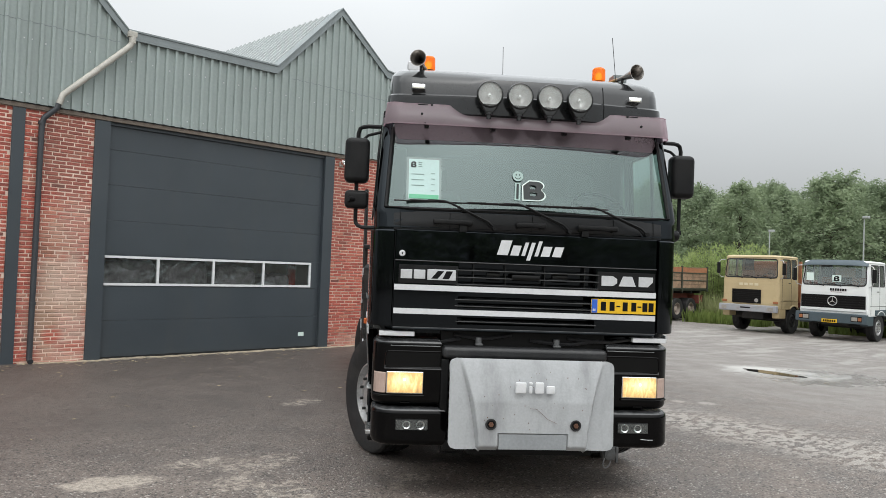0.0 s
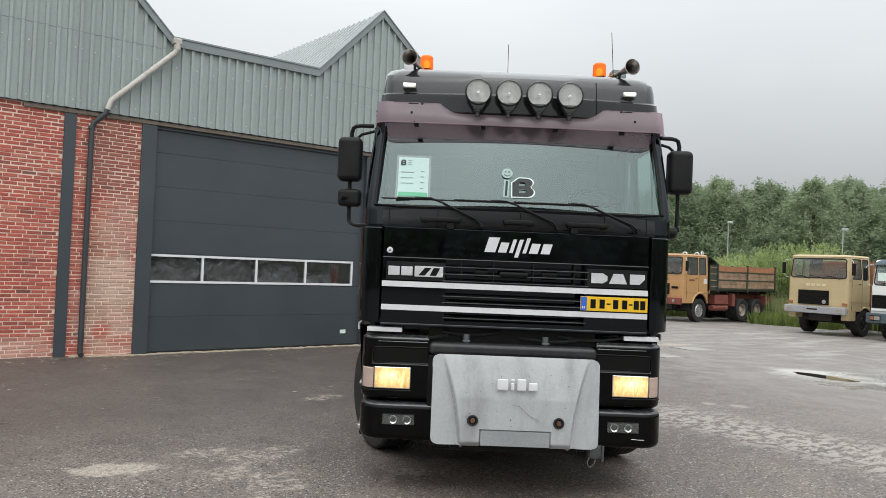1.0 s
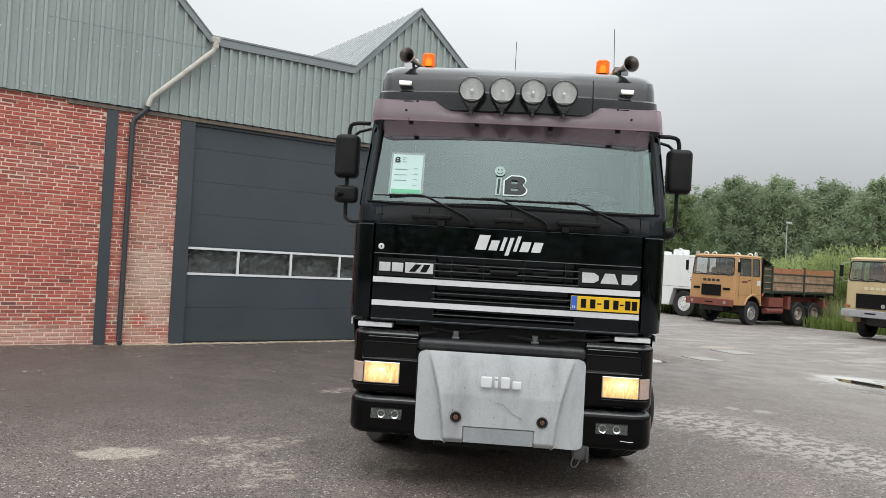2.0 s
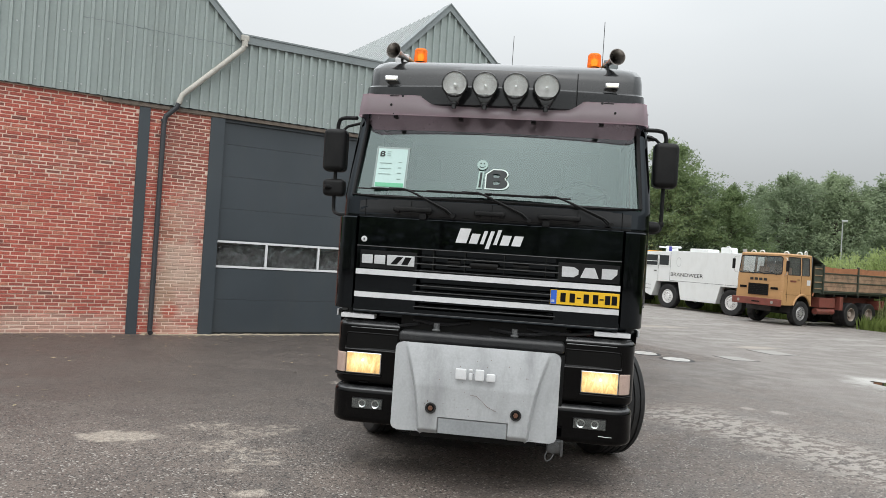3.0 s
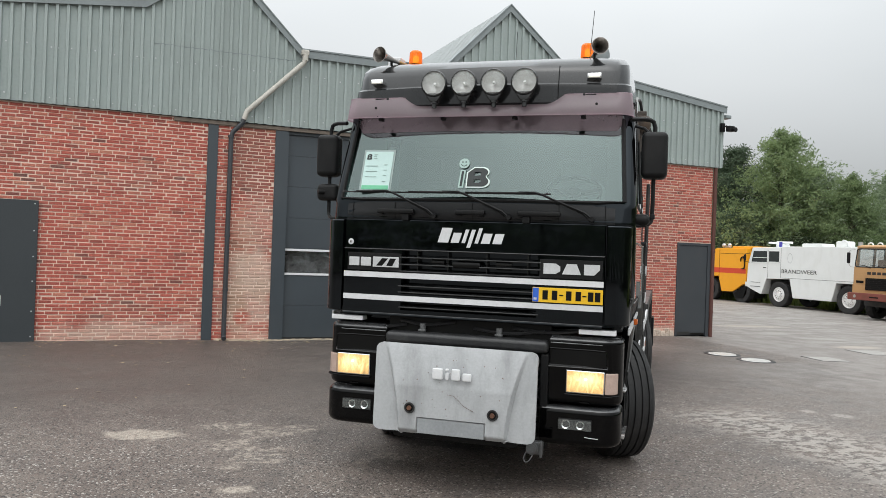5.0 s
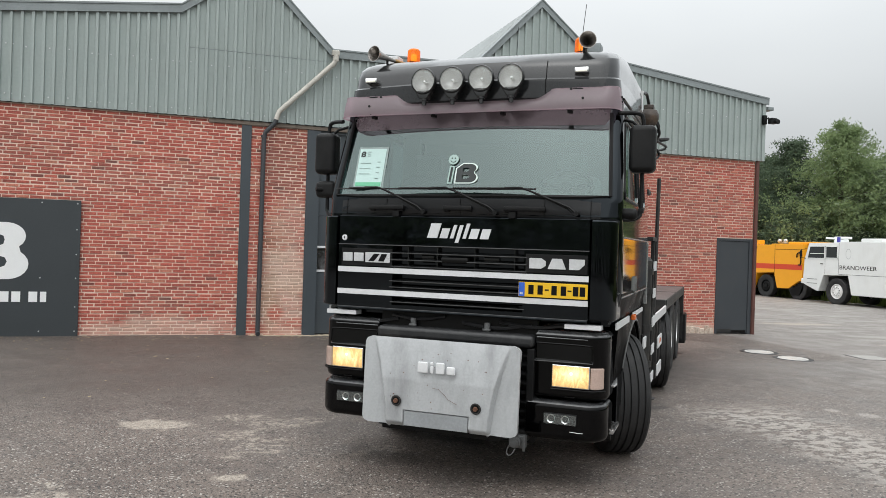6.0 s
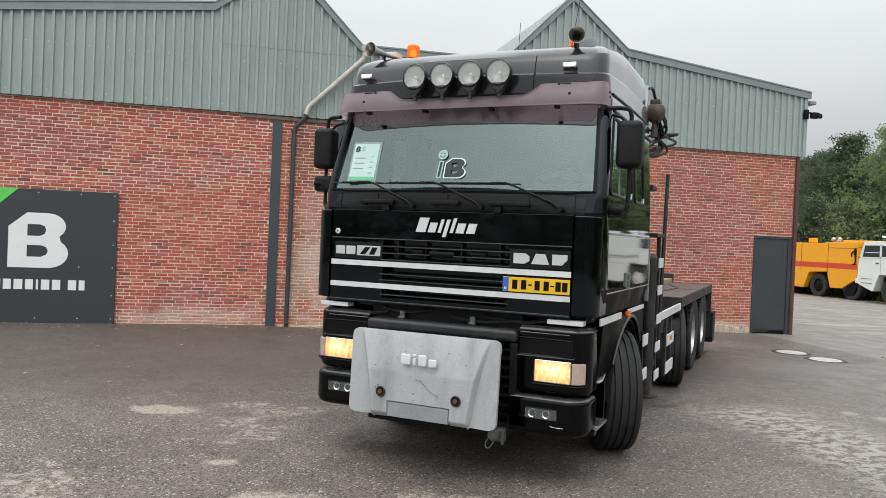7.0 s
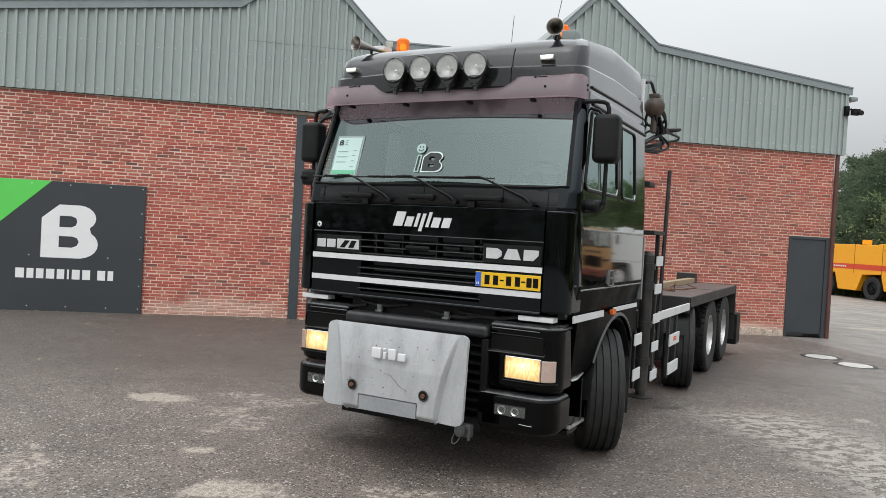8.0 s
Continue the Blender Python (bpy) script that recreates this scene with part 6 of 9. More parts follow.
box(bm, (-1.26, 4.66, 1.165), (1.26, 8.95, 1.205), 0.006)
bed = part("load_bed", bm, DECKWOOD, truck, "worn grey flat load bed")
for s in SIDES:
    bx("bed_edge", (min(s * 1.25, s * 1.275), 4.66, 1.07), (max(s * 1.25, s * 1.275), 8.95, 1.20), CHASSIS, bed, 0.006)
bx("bed_front", (-1.26, 4.62, 1.0), (1.26, 4.665, 1.2), CHASSIS, bed, 0.006)
bx("bed_rear", (-1.26, 8.95, 0.72), (1.28, 9.0, 1.21), CHASSIS, bed, 0.006)
bx("joint_strip", (-1.26, 6.72, 1.204), (1.262, 6.76, 1.208), CHASSIS, bed, 0)
bm = bmesh.new()
for x in (0.45, 0.65, 0.85):
    tube(bm, [(x, 5.5, 1.205), (x, 5.5, 1.27), (x + 0.03, 5.62, 1.31), (x, 5.74, 1.27), (x, 5.74, 1.205)], 0.01, 6)
tube(bm, [(0.5, 5.8, 1.215), (0.9, 6.0, 1.215), (0.95, 6.9, 1.215), (0.8, 7.0, 1.25)], 0.01, 6)
tube(bm, [(0.2, 5.4, 1.3), (0.45, 5.5, 1.24), (0.9, 5.55, 1.215)], 0.012, 6, 1)
part("lashing_rings", bm, RUST, bed)
bx("side_beam", (0.50, 5.6, 1.206), (0.62, 8.7, 1.29), TIMBER, bed, 0.008, "pale timber side beam")
bx("beam_end", (0.30, 8.72, 1.206), (0.62, 8.92, 1.37), CHASSIS, bed, 0.008)
for s in SIDES:
    bx("mudflap", (min(s * 0.7, s * 1.27), 9.02, 0.25), (max(s * 0.7, s * 1.27), 9.04, 0.72), RUBBER, truck, 0.004)
    bx("tail_lamp_bar", (min(s * 0.75, s * 1.28), 9.0, 0.72), (max(s * 0.75, s * 1.28), 9.08, 0.90), PLASTIC, truck, 0.01)
bx("rear_stowage", (1.0, 9.05, 0.16), (1.32, 9.5, 0.70), PLASTIC, truck, 0.02)
# tail-side mudguards over the wheels
for s in SIDES:
    for y, r in ((5.10, 0.60),):
        bm = bmesh.new()
        pts = [(s * x, y + r * math.cos(a), 0.53 + r * math.sin(a)) for x in (0.88, 1.25) for a in np.linspace(radians(20), radians(160), 11)]
        vs = [bm.verts.new(p) for p in pts]
        for i in range(10):
            bm.faces.new((vs[i], vs[i + 1], vs[11 + i + 1], vs[11 + i]))
        solid(bm, 0.008)
        part("mudguard", bm, PLASTIC, truck, angle=50)
    bx("mudflap", (min(s * 0.85, s * 1.2), 2.02, 0.22), (max(s * 0.85, s * 1.2), 2.035, 0.95), RUBBER, truck, 0.004)

# side guards with pale reflector plates, outrigger leg and its ladder rack
for s in SIDES:
    bm = bmesh.new()
    cyl(bm, (s * 1.19, 2.55, 0.36), (s * 1.19, 2.55, 1.72), 0.066, seg=20)
    cyl(bm, (s * 1.19, 2.55, 1.72), (s * 1.19, 2.55, 1.76), 0.07, 0.04, seg=20)
    for z in (0.62, 1.0, 1.38, 1.58):
        cyl(bm, (s * 1.19, 2.55, z), (s * 1.19, 2.55, z + 0.06), 0.082, seg=20)
    cyl(bm, (s * 1.19, 2.55, 0.30), (s * 1.19, 2.55, 0.37), 0.05, seg=16)
    leg = part("outrigger_leg", bm, CHASSIS, truck, "grimy black hydraulic outrigger leg")
    bm = bmesh.new()
    lathe(bm, [(0, 0.26), (0.06, 0.27), (0.13, 0.29), (0.135, 0.3), (0.06, 0.31), (0, 0.31)], pose(s * 1.19, 2.55, 0), 24)
    part("foot", bm, CHASSIS, leg)
    bx("outrigger_beam", (min(s * 0.2, s * 1.15), 2.46, 0.98), (max(s * 0.2, s * 1.15), 2.64, 1.16), CHASSIS, truck, 0.01)
    for y, z0, z1 in ((2.70, 0.42, 1.97),):
        bx("guard_post", (min(s * 1.225, s * 1.265), y - 0.02, z0), (max(s * 1.225, s * 1.265), y + 0.02, z1), CHASSIS, truck, 0.006)
    bm = bmesh.new()
    tube(bm, [(s * 1.262, 3.0, 2.62), (s * 1.25, 2.93, 1.0), (s * 1.25, 2.93, 0.72)], 0.021, 8)
    part("stanchion", bm, CHASSIS, truck)
    for z in (1.665, 1.38, 1.08, 0.79, 0.495):
        bx("reflector_plate", (min(s * 1.262, s * 1.275), 2.60, z - 0.05), (max(s * 1.262, s * 1.275), 2.88, z + 0.05), WHITE, truck, 0.004)
    bx("guard_bracket", (min(s * 1.02, s * 1.27), 2.42, 1.93), (max(s * 1.02, s * 1.27), 2.9, 1.97), CHASSIS, truck, 0.006)
    bx("guard_panel", (min(s * 1.20, s * 1.23), 2.06, 0.45), (max(s * 1.20, s * 1.23), 2.10, 1.0), PLASTIC, truck, 0.006)
    for z in (0.92, 0.585):
        bx("reflector_plate", (min(s * 1.235, s * 1.25), 1.98, z - 0.055), (max(s * 1.235, s * 1.25), 2.24, z + 0.055), WHITE, truck, 0.004)
    bx("guard_rail", (min(s * 1.25, s * 1.275), 2.90, 1.045), (max(s * 1.25, s * 1.275), 4.58, 1.135), WHITE, truck, 0.006, "white side guard rail")
    for y in (3.55, 3.95):
        bx("guard_post", (min(s * 1.215, s * 1.25), y - 0.03, 0.35), (max(s * 1.215, s * 1.25), y + 0.03, 1.05), CHASSIS, truck, 0.006)
    for z in (0.765, 0.445):
        bx("reflector_plate", (min(s * 1.25, s * 1.268), 3.52, z - 0.065), (max(s * 1.25, s * 1.268), 4.05, z + 0.065), WHITE, truck, 0.004)
    bx("red_reflector", (min(s * 1.265, s * 1.271), 3.70, 0.75), (max(s * 1.265, s * 1.271), 3.86, 0.80), ORANGELENS, truck, 0)
    # tanks and bottles between the axles
    for y, r, z0, z1 in ((3.2, 0.14, 0.45, 0.95), (3.72, 0.12, 0.5, 1.0)):
        bm = bmesh.new()
        lathe(bm, [(0, z0), (r * 0.8, z0 + 0.01), (r, z0 + 0.05), (r, z1 - 0.05), (r * 0.8, z1 - 0.01), (0, z1)], pose(s * 1.03, y, 0), 20)
        part("air_tank", bm, PLASTIC, truck)
    bx("battery_box", (min(s * 0.5, s * 1.0), 2.6, 0.5), (max(s * 0.5, s * 1.0), 4.3, 1.0), CHASSIS, truck, 0.03)
    bm = bmesh.new()
    cyl(bm, (s * 1.02, 3.05, 0.40), (s * 1.02, 3.55, 0.40), 0.11, seg=20)
    part("fuel_filter_tank", bm, SILVER, truck)
bm = bmesh.new()
cyl(bm, (0, 2.75, 1.0), (0, 2.75, 2.4), 0.17, seg=20)
box(bm, (-0.9, 2.55, 1.02), (0.9, 2.95, 1.22), 0.02)
box(bm, (-0.2, 2.5, 2.3), (0.95, 2.75, 2.55), 0.03)
part("crane_column", bm, CHASSIS, truck)
bx("crane_arm", (0.4, 2.32, 2.40), (1.22, 2.55, 2.45), CHASSIS, truck, 0.01)
bm = bmesh.new()
tube(bm, [(1.10, 2.22, 2.6), (1.12, 2.2, 3.42)], 0.03, 8)
part("exhaust_stack", bm, WHITE, truck, "pale upright stack behind the cab")
bm = bmesh.new()
lathe(bm, [(0, -0.10), (0.04, -0.10), (0.075, -0.07), (0.098, -0.02), (0.10, 0.03), (0.08, 0.075), (0.05, 0.09), (0.045, 0.11), (0.0, 0.115)], pose(1.18, 2.5, 3.20), 20)
cyl(bm, (1.18, 2.5, 3.12), (1.18, 2.5, 2.95), 0.03)
box(bm, (1.13, 2.44, 3.28), (1.23, 2.56, 3.33), 0.01)
part("grab_rotator", bm, mat("greasy_brown_steel", (0.05, 0.038, 0.03), 0.45, vary=0.4, scale=10, bump=0.4, bscale=50, dirt=(0.12, 0.07, 0.04), dirt_amount=0.7, dirt_scale=9), truck, "grimy brown hydraulic rotator")
rnd = random.Random(7)
for i in range(10):
    bm = bmesh.new()
    a = rnd.uniform(0, 6.283)
    x0, y0 = 1.18 + 0.07 * math.cos(a), 2.5 + 0.07 * math.sin(a)
    zt = rnd.uniform(3.05, 3.22)
    far, zb = rnd.uniform(0.05, 0.9), rnd.uniform(2.84, 3.08)
    tube(bm, [(x0, y0, zt), (x0 + 0.05 * math.cos(a), y0 + 0.06, zt - 0.12), (1.18 + rnd.uniform(-0.06, 0.06), 2.52 + far * 0.35, 3.02 + rnd.uniform(-0.05, 0.05)), (1.16 + far * rnd.uniform(-0.05, 0.42), 2.5 + far, zb), (1.1 + far * 0.1, 2.48 + far * 0.6, zb - 0.08), (1.02, 2.42, 2.78)], 0.014, 6, 2)
    part("hydraulic_hose", bm, HOSE, truck)
bm = bmesh.new()
tube(bm, [(1.14, 2.25, 3.40), (1.16, 2.38, 3.44), (1.18, 2.48, 3.33)], 0.016, 6, 1)
part("hydraulic_hose", bm, HOSE, truck)

# ---- the parked vehicles across the yard ----
TAN = mat("faded_tan_paint", (0.46, 0.265, 0.115), 0.45, vary=0.08, scale=2, dirt=(0.30, 0.16, 0.08), dirt_amount=0.4, dirt_scale=2.5)
CREAM = mat("faded_cream_paint", (0.50, 0.395, 0.225), 0.45, vary=0.08, scale=2, dirt=(0.34, 0.25, 0.14), dirt_amount=0.4, dirt_scale=2.5)
OFFWHITE = mat("dull_white_paint", (0.75, 0.77, 0.76), 0.4, vary=0.05, scale=2, dirt=(0.55, 0.55, 0.51), dirt_amount=0.25, dirt_scale=2.4, streak=0.4)
ORANGE = mat("safety_orange_paint", (0.86, 0.37, 0.012), 0.4, vary=0.06, scale=2, dirt=(0.6, 0.25, 0.02), dirt_amount=0.3)
REDBAND = mat("red_band_paint", (0.62, 0.06, 0.02), 0.4, vary=0.08)
RUSTRED = mat("rust_red_paint", (0.19, 0.052, 0.038), 0.6, vary=0.25, scale=5, dirt=(0.12, 0.05, 0.03), dirt_amount=0.7, dirt_scale=4)
RUSTORANGE = mat("orange_rust", (0.36, 0.155, 0.075), 0.8, vary=0.3, scale=4, bump=0.4, dirt=(0.2, 0.08, 0.04), dirt_amount=0.7, dirt_scale=3)
BEDSIDE = mat("rusty_khaki_dropside", (0.25, 0.17, 0.10), 0.75, vary=0.55, scale=4, bump=0.3, dirt=(0.15, 0.085, 0.045), dirt_amount=0.95, dirt_scale=3.2)
RUSTWHEEL = mat("rusty_pale_rim", (0.34, 0.29, 0.25), 0.7, vary=0.3, scale=6, dirt=(0.15, 0.075, 0.05), dirt_amount=0.7, dirt_scale=5)
PLANK = mat("worn_brown_planks", (0.30, 0.195, 0.125), 0.85, vary=0.6, scale=3, bump=0.4, bscale=40, dirt=(0.075, 0.075, 0.05), dirt_amount=0.85, dirt_scale=2.6)
DARKGREEN = mat("dark_green_steel", (0.04, 0.05, 0.035), 0.6, vary=0.3, scale=4, dirt=(0.12, 0.07, 0.04), dirt_amount=0.5)
BUMPGREY = mat("dented_grey_bumper", (0.33, 0.34, 0.36), 0.5, vary=0.2, scale=4, dirt=(0.2, 0.12, 0.08), dirt_amount=0.5, dirt_scale=4)
SLATE = mat("slate_blue_bumper", (0.06, 0.085, 0.10), 0.45, vary=0.15, scale=3)
OLDGLASS = glass("old_cab_glass", (0.84, 0.86, 0.85), 2.0, dust=0.12, both=True)
HUBWHITE = mat("white_wheel_hub", (0.8, 0.8, 0.79), 0.45, vary=0.08, scale=6, dirt=(0.5, 0.48, 0.45), dirt_amount=0.35)
LAMPDULL = mat("dull_lamp_glass", (0.32, 0.3, 0.27), 0.2, vary=0.2, scale=9)
DULLORANGE = mat("dull_orange_lens", (0.32, 0.12, 0.05), 0.3, vary=0.2, scale=12)
BEIGE = mat("beige_cab_curtain", (0.5, 0.4, 0.3), 0.8, vary=0.15, scale=8)
SEATC = mat("brown_seat_cloth", (0.26, 0.15, 0.10), 0.8)


def road_wheel(root, x, y, r, face_out, rim_mat=None, deep=False):
    return wheel(pose(x, y, r) @ pose(0, 0, 0, 0, face_out * 90, 0) @ Matrix.Scale(r / 0.53, 4), root, deep=deep, rim_mat=rim_mat)


def cab_ring(z, hw, yf, rc, L, door):
    """One level of an old cab: bowed front, round corners, flank stations, square back."""
    pts = []
    for i in range(9):
        u = -1 + i / 4
        pts.append((u * (hw - rc), yf + 0.035 * u * u))
    for i in range(1, 6):
        a = math.pi / 2 * i / 5
        pts.append((hw - rc + rc * math.sin(a), yf + 0.035 + rc - rc * math.cos(a)))
    pts += [(hw, y) for y in (0.36, door, door + 0.09, L - 0.17, L - 0.05)] + [(hw - 0.05, L)]
    pts += [(-x, y) for x, y in reversed(pts[9:])]
    return [(x, y, z) for x, y in pts]


def old_cab(root, W, z0, belt, top, L, axle, paint, rake=0.10, low=1.15, arch_y=0.60, arch_z=0.60, lip=0.028):
    """A forward-control cab of pressed steel, with round corners, panes and seats."""
    h = W / 2
    door = L * 0.60
    rc = 0.12
    levels = [(low, h - 0.012, 0.012), (low + 0.04, h, 0.0), (low + 0.17, h, 0.0), (belt - 0.30, h, 0.0), (belt - 0.285, h - 0.008, 0.008), (belt - 0.27, h, 0.0), (belt - 0.05, h - 0.004, 0.006), (belt, h - 0.012, 0.02),
              (top - 0.15, h - 0.055, rake), (top - 0.10, h - 0.06, rake + 0.005), (top - 0.085, h - 0.045, rake - 0.012), (top - 0.055, h - 0.05, rake), (top - 0.02, h - 0.09, min(0.18, rake + 0.05)), (top, h - 0.24, min(0.195, rake + 0.10))]
    bm = bmesh.new()

    def openings(r, i):
        return r == 7 and (i < 8 or i in (14, 16, 19, 22, 24))

    loft(bm, [cab_ring(z, hw, yf, rc, L, door) for z, hw, yf in levels], openings, cap=True)
    solid(bm, 0.035)
    body = part("cab_body", bm, paint, root, angle=32)
    # lower flanks round the wheel arch, and the apron
    bm = bmesh.new()
    arch = [(axle + arch_y * math.cos(a), 0.53 + arch_z * math.sin(a)) for a in np.linspace(math.pi, 0, 22)]
    arch = [p for p in arch if p[1] > z0 and 0.12 < p[0] < L]
    poly = [(0.10, z0), (arch[0][0], z0)] + arch + ([(arch[-1][0], z0), (L, z0)] if arch[-1][0] < L - 0.08 else [(L, arch[-1][1])]) + [(L, low + 0.02), (0.10, low + 0.02)]
    bm.free()
    for s in SIDES:
        bm = bmesh.new()
        prism(bm, [(s * (h - 0.004), y, z) for y, z in poly], (-s * 0.05, 0, 0), 0.008, 1)
        part("lower_flank", bm, paint, root, angle=30)
    bx("apron", (-h + 0.012, 0.02, z0), (h - 0.012, 0.13, low + 0.05), paint, root, 0.045)
    for s in SIDES:
        bm = bmesh.new()
        tube(bm, [(s * (h + 0.004), y, z) for y, z in arch], lip, 6)
        part("arch_lip", bm, paint, root)
        bm = bmesh.new()
        grid(bm, 12, 1, lambda u, v: Vector((s * (0.62 + (h - 0.68) * v), axle - (arch_y + 0.01) * math.cos(math.pi * u), 0.55 + (arch_z + 0.01) * math.sin(math.pi * u))))
        prism(bm, [(s * 0.6, axle - (arch_y + 0.02) * math.cos(a), 0.55 + (arch_z + 0.02) * math.sin(a)) for a in np.linspace(0, math.pi, 13)], (s * 0.02, 0, 0))
        part("wheel_housing", bm, CHASSIS, root)
        bx("sill_line", (min(s * h, s * (h + 0.006)), 0.2, 1.315), (max(s * h, s * (h + 0.006)), L - 0.04, 1.325), INK, root, 0)
        for y0, y1 in ((0.365, door - 0.005), (door + 0.095, L - 0.175)):
            def outline(out, g, rr=0.05):
                res = []
                for cy, cz, a0 in ((y0 + g + rr, belt + g + rr, 180), (y1 - g - rr, belt + g + rr, 270), (y1 - g - rr, top - 0.15 - g - rr, 0), (y0 + g + rr, top - 0.15 - g - rr, 90)):
                    for q in range(4):
                        a = radians(a0 + 30 * q)
                        z = cz + rr * math.sin(a)
                        k = (z - belt) / (top - 0.15 - belt)
                        res.append((s * (h - 0.012 - 0.043 * k + out), cy + rr * math.cos(a), z))
                return res
            bm = bmesh.new()
            face(bm, outline(-0.012, -0.03))
            pane = outward(part("side_window", bm, OLDGLASS, root, smooth=False), (s, 0, 0))
            bm = bmesh.new()
            o = outline(0.0, 0.006)
            tube(bm, o + [o[0]], 0.016, 6)
            part("window_seal", bm, RUBBER, pane)
        bm = bmesh.new()
        box(bm, (min(s * h, s * (h + 0.03)), door - 0.22, belt - 0.20), (max(s * h, s * (h + 0.03)), door - 0.08, belt - 0.17), 0.008)
        part("door_handle", bm, CHASSIS, root)
        for y in (0.30, door + 0.04):
            bx("door_seam", (min(s * (h - 0.01), s * (h + 0.003)), y, 1.0), (max(s * (h - 0.01), s * (h + 0.003)), y + 0.012, belt - 0.01), INK, root, 0)
        bm = bmesh.new()
        tube(bm, [(s * (h - 0.03), 0.14, top - 0.2), (s * (h + 0.16), 0.02, top - 0.22), (s * (h + 0.2), 0.0, top - 0.5), (s * (h + 0.16), 0.02, belt + 0.02), (s * (h - 0.01), 0.14, belt - 0.02)], 0.014, 6, 1)
        arm = part("mirror_arm", bm, SILVER, root)
        bm = bmesh.new()
        box(bm, (s * (h + 0.19) - 0.07, -0.02, belt + 0.14), (s * (h + 0.19) + 0.07, 0.05, top - 0.32), 0.025, 3)
        part("mirror", bm, PLASTIC, arm)
    # bowed windscreen with round corners and its rubber
    zt = top - 0.15
    bm = bmesh.new()
    sh = h - rc - 0.03

    def screen(u, v, out=0.0):
        return Vector(((2 * u - 1) * (sh + 0.06 - 0.03 * v), 0.02 + (rake - 0.02) * v + 0.035 * (2 * u - 1) ** 2 + 0.014 - out, belt + (zt - belt) * v))

    grid(bm, 10, 4, screen)
    outward(part("windscreen", bm, OLDGLASS, root), (0, -1, 0))
    bm = bmesh.new()
    cu, cv = 0.06, 0.13
    loop = []
    for ax, az, a0 in ((cu, cv, 180), (1 - cu, cv, 270), (1 - cu, 1 - cv, 0), (cu, 1 - cv, 90)):
        for q in range(5):
            a = radians(a0 + 22.5 * q)
            loop.append(screen(ax + cu * math.cos(a) * 0.9, az + cv * math.sin(a) * 0.9, 0.018))
    dense = []
    for p, q in zip(loop, loop[1:] + loop[:1]):
        dense.append(p)
        if (q - p).length > 0.5:
            for t in (0.2, 0.4, 0.6, 0.8):
                m = p.lerp(q, t)
                u = m.x / (2 * (sh + 0.05)) + 0.5
                dense.append(screen(u, (m.z - belt) / (zt - belt), 0.018))
    tube(bm, dense + [dense[0]], 0.024, 6)
    part("windscreen_seal", bm, RUBBER, root)
    for x0 in (-h * 0.55, -h * 0.05, h * 0.45):
        bm = bmesh.new()
        tube(bm, [(x0 + 0.35, 0.0, belt - 0.03), (x0 + 0.1, -0.005, belt + 0.06), (x0 - 0.25, 0.0, belt + 0.09)], 0.012, 5)
        part("wiper", bm, INK, root)
    bm = bmesh.new()
    box(bm, (-h + 0.03, L - 0.05, belt), (-h * 0.60, L - 0.012, top - 0.08))
    box(bm, (h * 0.60, L - 0.05, belt), (h - 0.03, L - 0.012, top - 0.08))
    part("inner_lining", bm, CABTRIM, root, smooth=False)
    for x in (-0.55, 0.55):
        bm = bmesh.new()
        box(bm, (x - 0.25, L * 0.5, belt - 0.3), (x + 0.25, L * 0.5 + 0.14, belt + 0.32), 0.05)
        part("seat", bm, SEATC, root)
    bm = bmesh.new()
    wm = pose(0.55, 0.42, belt + 0.08, 30, 0, 0)
    tube(bm, [wm @ Vector((0.22 * math.cos(a), 0.22 * math.sin(a), 0)) for a in np.linspace(0, 6.283, 20)], 0.016, 5)
    part("steering_wheel", bm, PLASTIC, root)
    bx("dashboard", (-h + 0.08, 0.14, belt - 0.18), (h - 0.08, 0.38, belt + 0.02), CABTRIM, root, 0.03)
    return body


def grille(root, x0, x1, z0, z1, n, y=-0.02):
    bx("grille_backing", (x0, y + 0.012, z0), (x1, y + 0.03, z1), INK, root, 0)
    for i in range(n):
        z = z0 + (z1 - z0) * (i + 0.3) / n
        bx("grille_bar", (x0, y, z), (x1, y + 0.014, z + (z1 - z0) / n * 0.45), PLASTIC, root, 0)
    bm = bmesh.new()
    for a, b in (((x0 - 0.02, z0 - 0.02), (x1 + 0.02, z0)), ((x0 - 0.02, z1), (x1 + 0.02, z1 + 0.02)), ((x0 - 0.02, z0), (x0, z1)), ((x1, z0), (x1 + 0.02, z1))):
        box(bm, (a[0], y - 0.006, a[1]), (b[0], y + 0.03, b[1]))
    part("grille_frame", bm, PLASTIC, root, smooth=False)


def lettering(root, x0, x1, z0, z1, n, material, y, name="brand_bars"):
    """A maker's name, as plain blocks."""
    bm = bmesh.new()
    w = (x1 - x0) / n
    for i in range(n):
        box(bm, (x0 + i * w, y - 0.004, z0), (x0 + (i + 0.72) * w, y + 0.004, z1))
    part(name, bm, material, root, smooth=False)


def plain_plate(root, x0, x1, z0, z1, y):
    p = bx("number_plate", (x0, y - 0.012, z0), (x1, y, z1), YELLOW, root, 0.002, "yellow plate with dark bars")
    lettering(p, x0 + 0.05, x1 - 0.02, z0 + 0.025, z1 - 0.025, 6, INK, y - 0.014, "plate_bars")


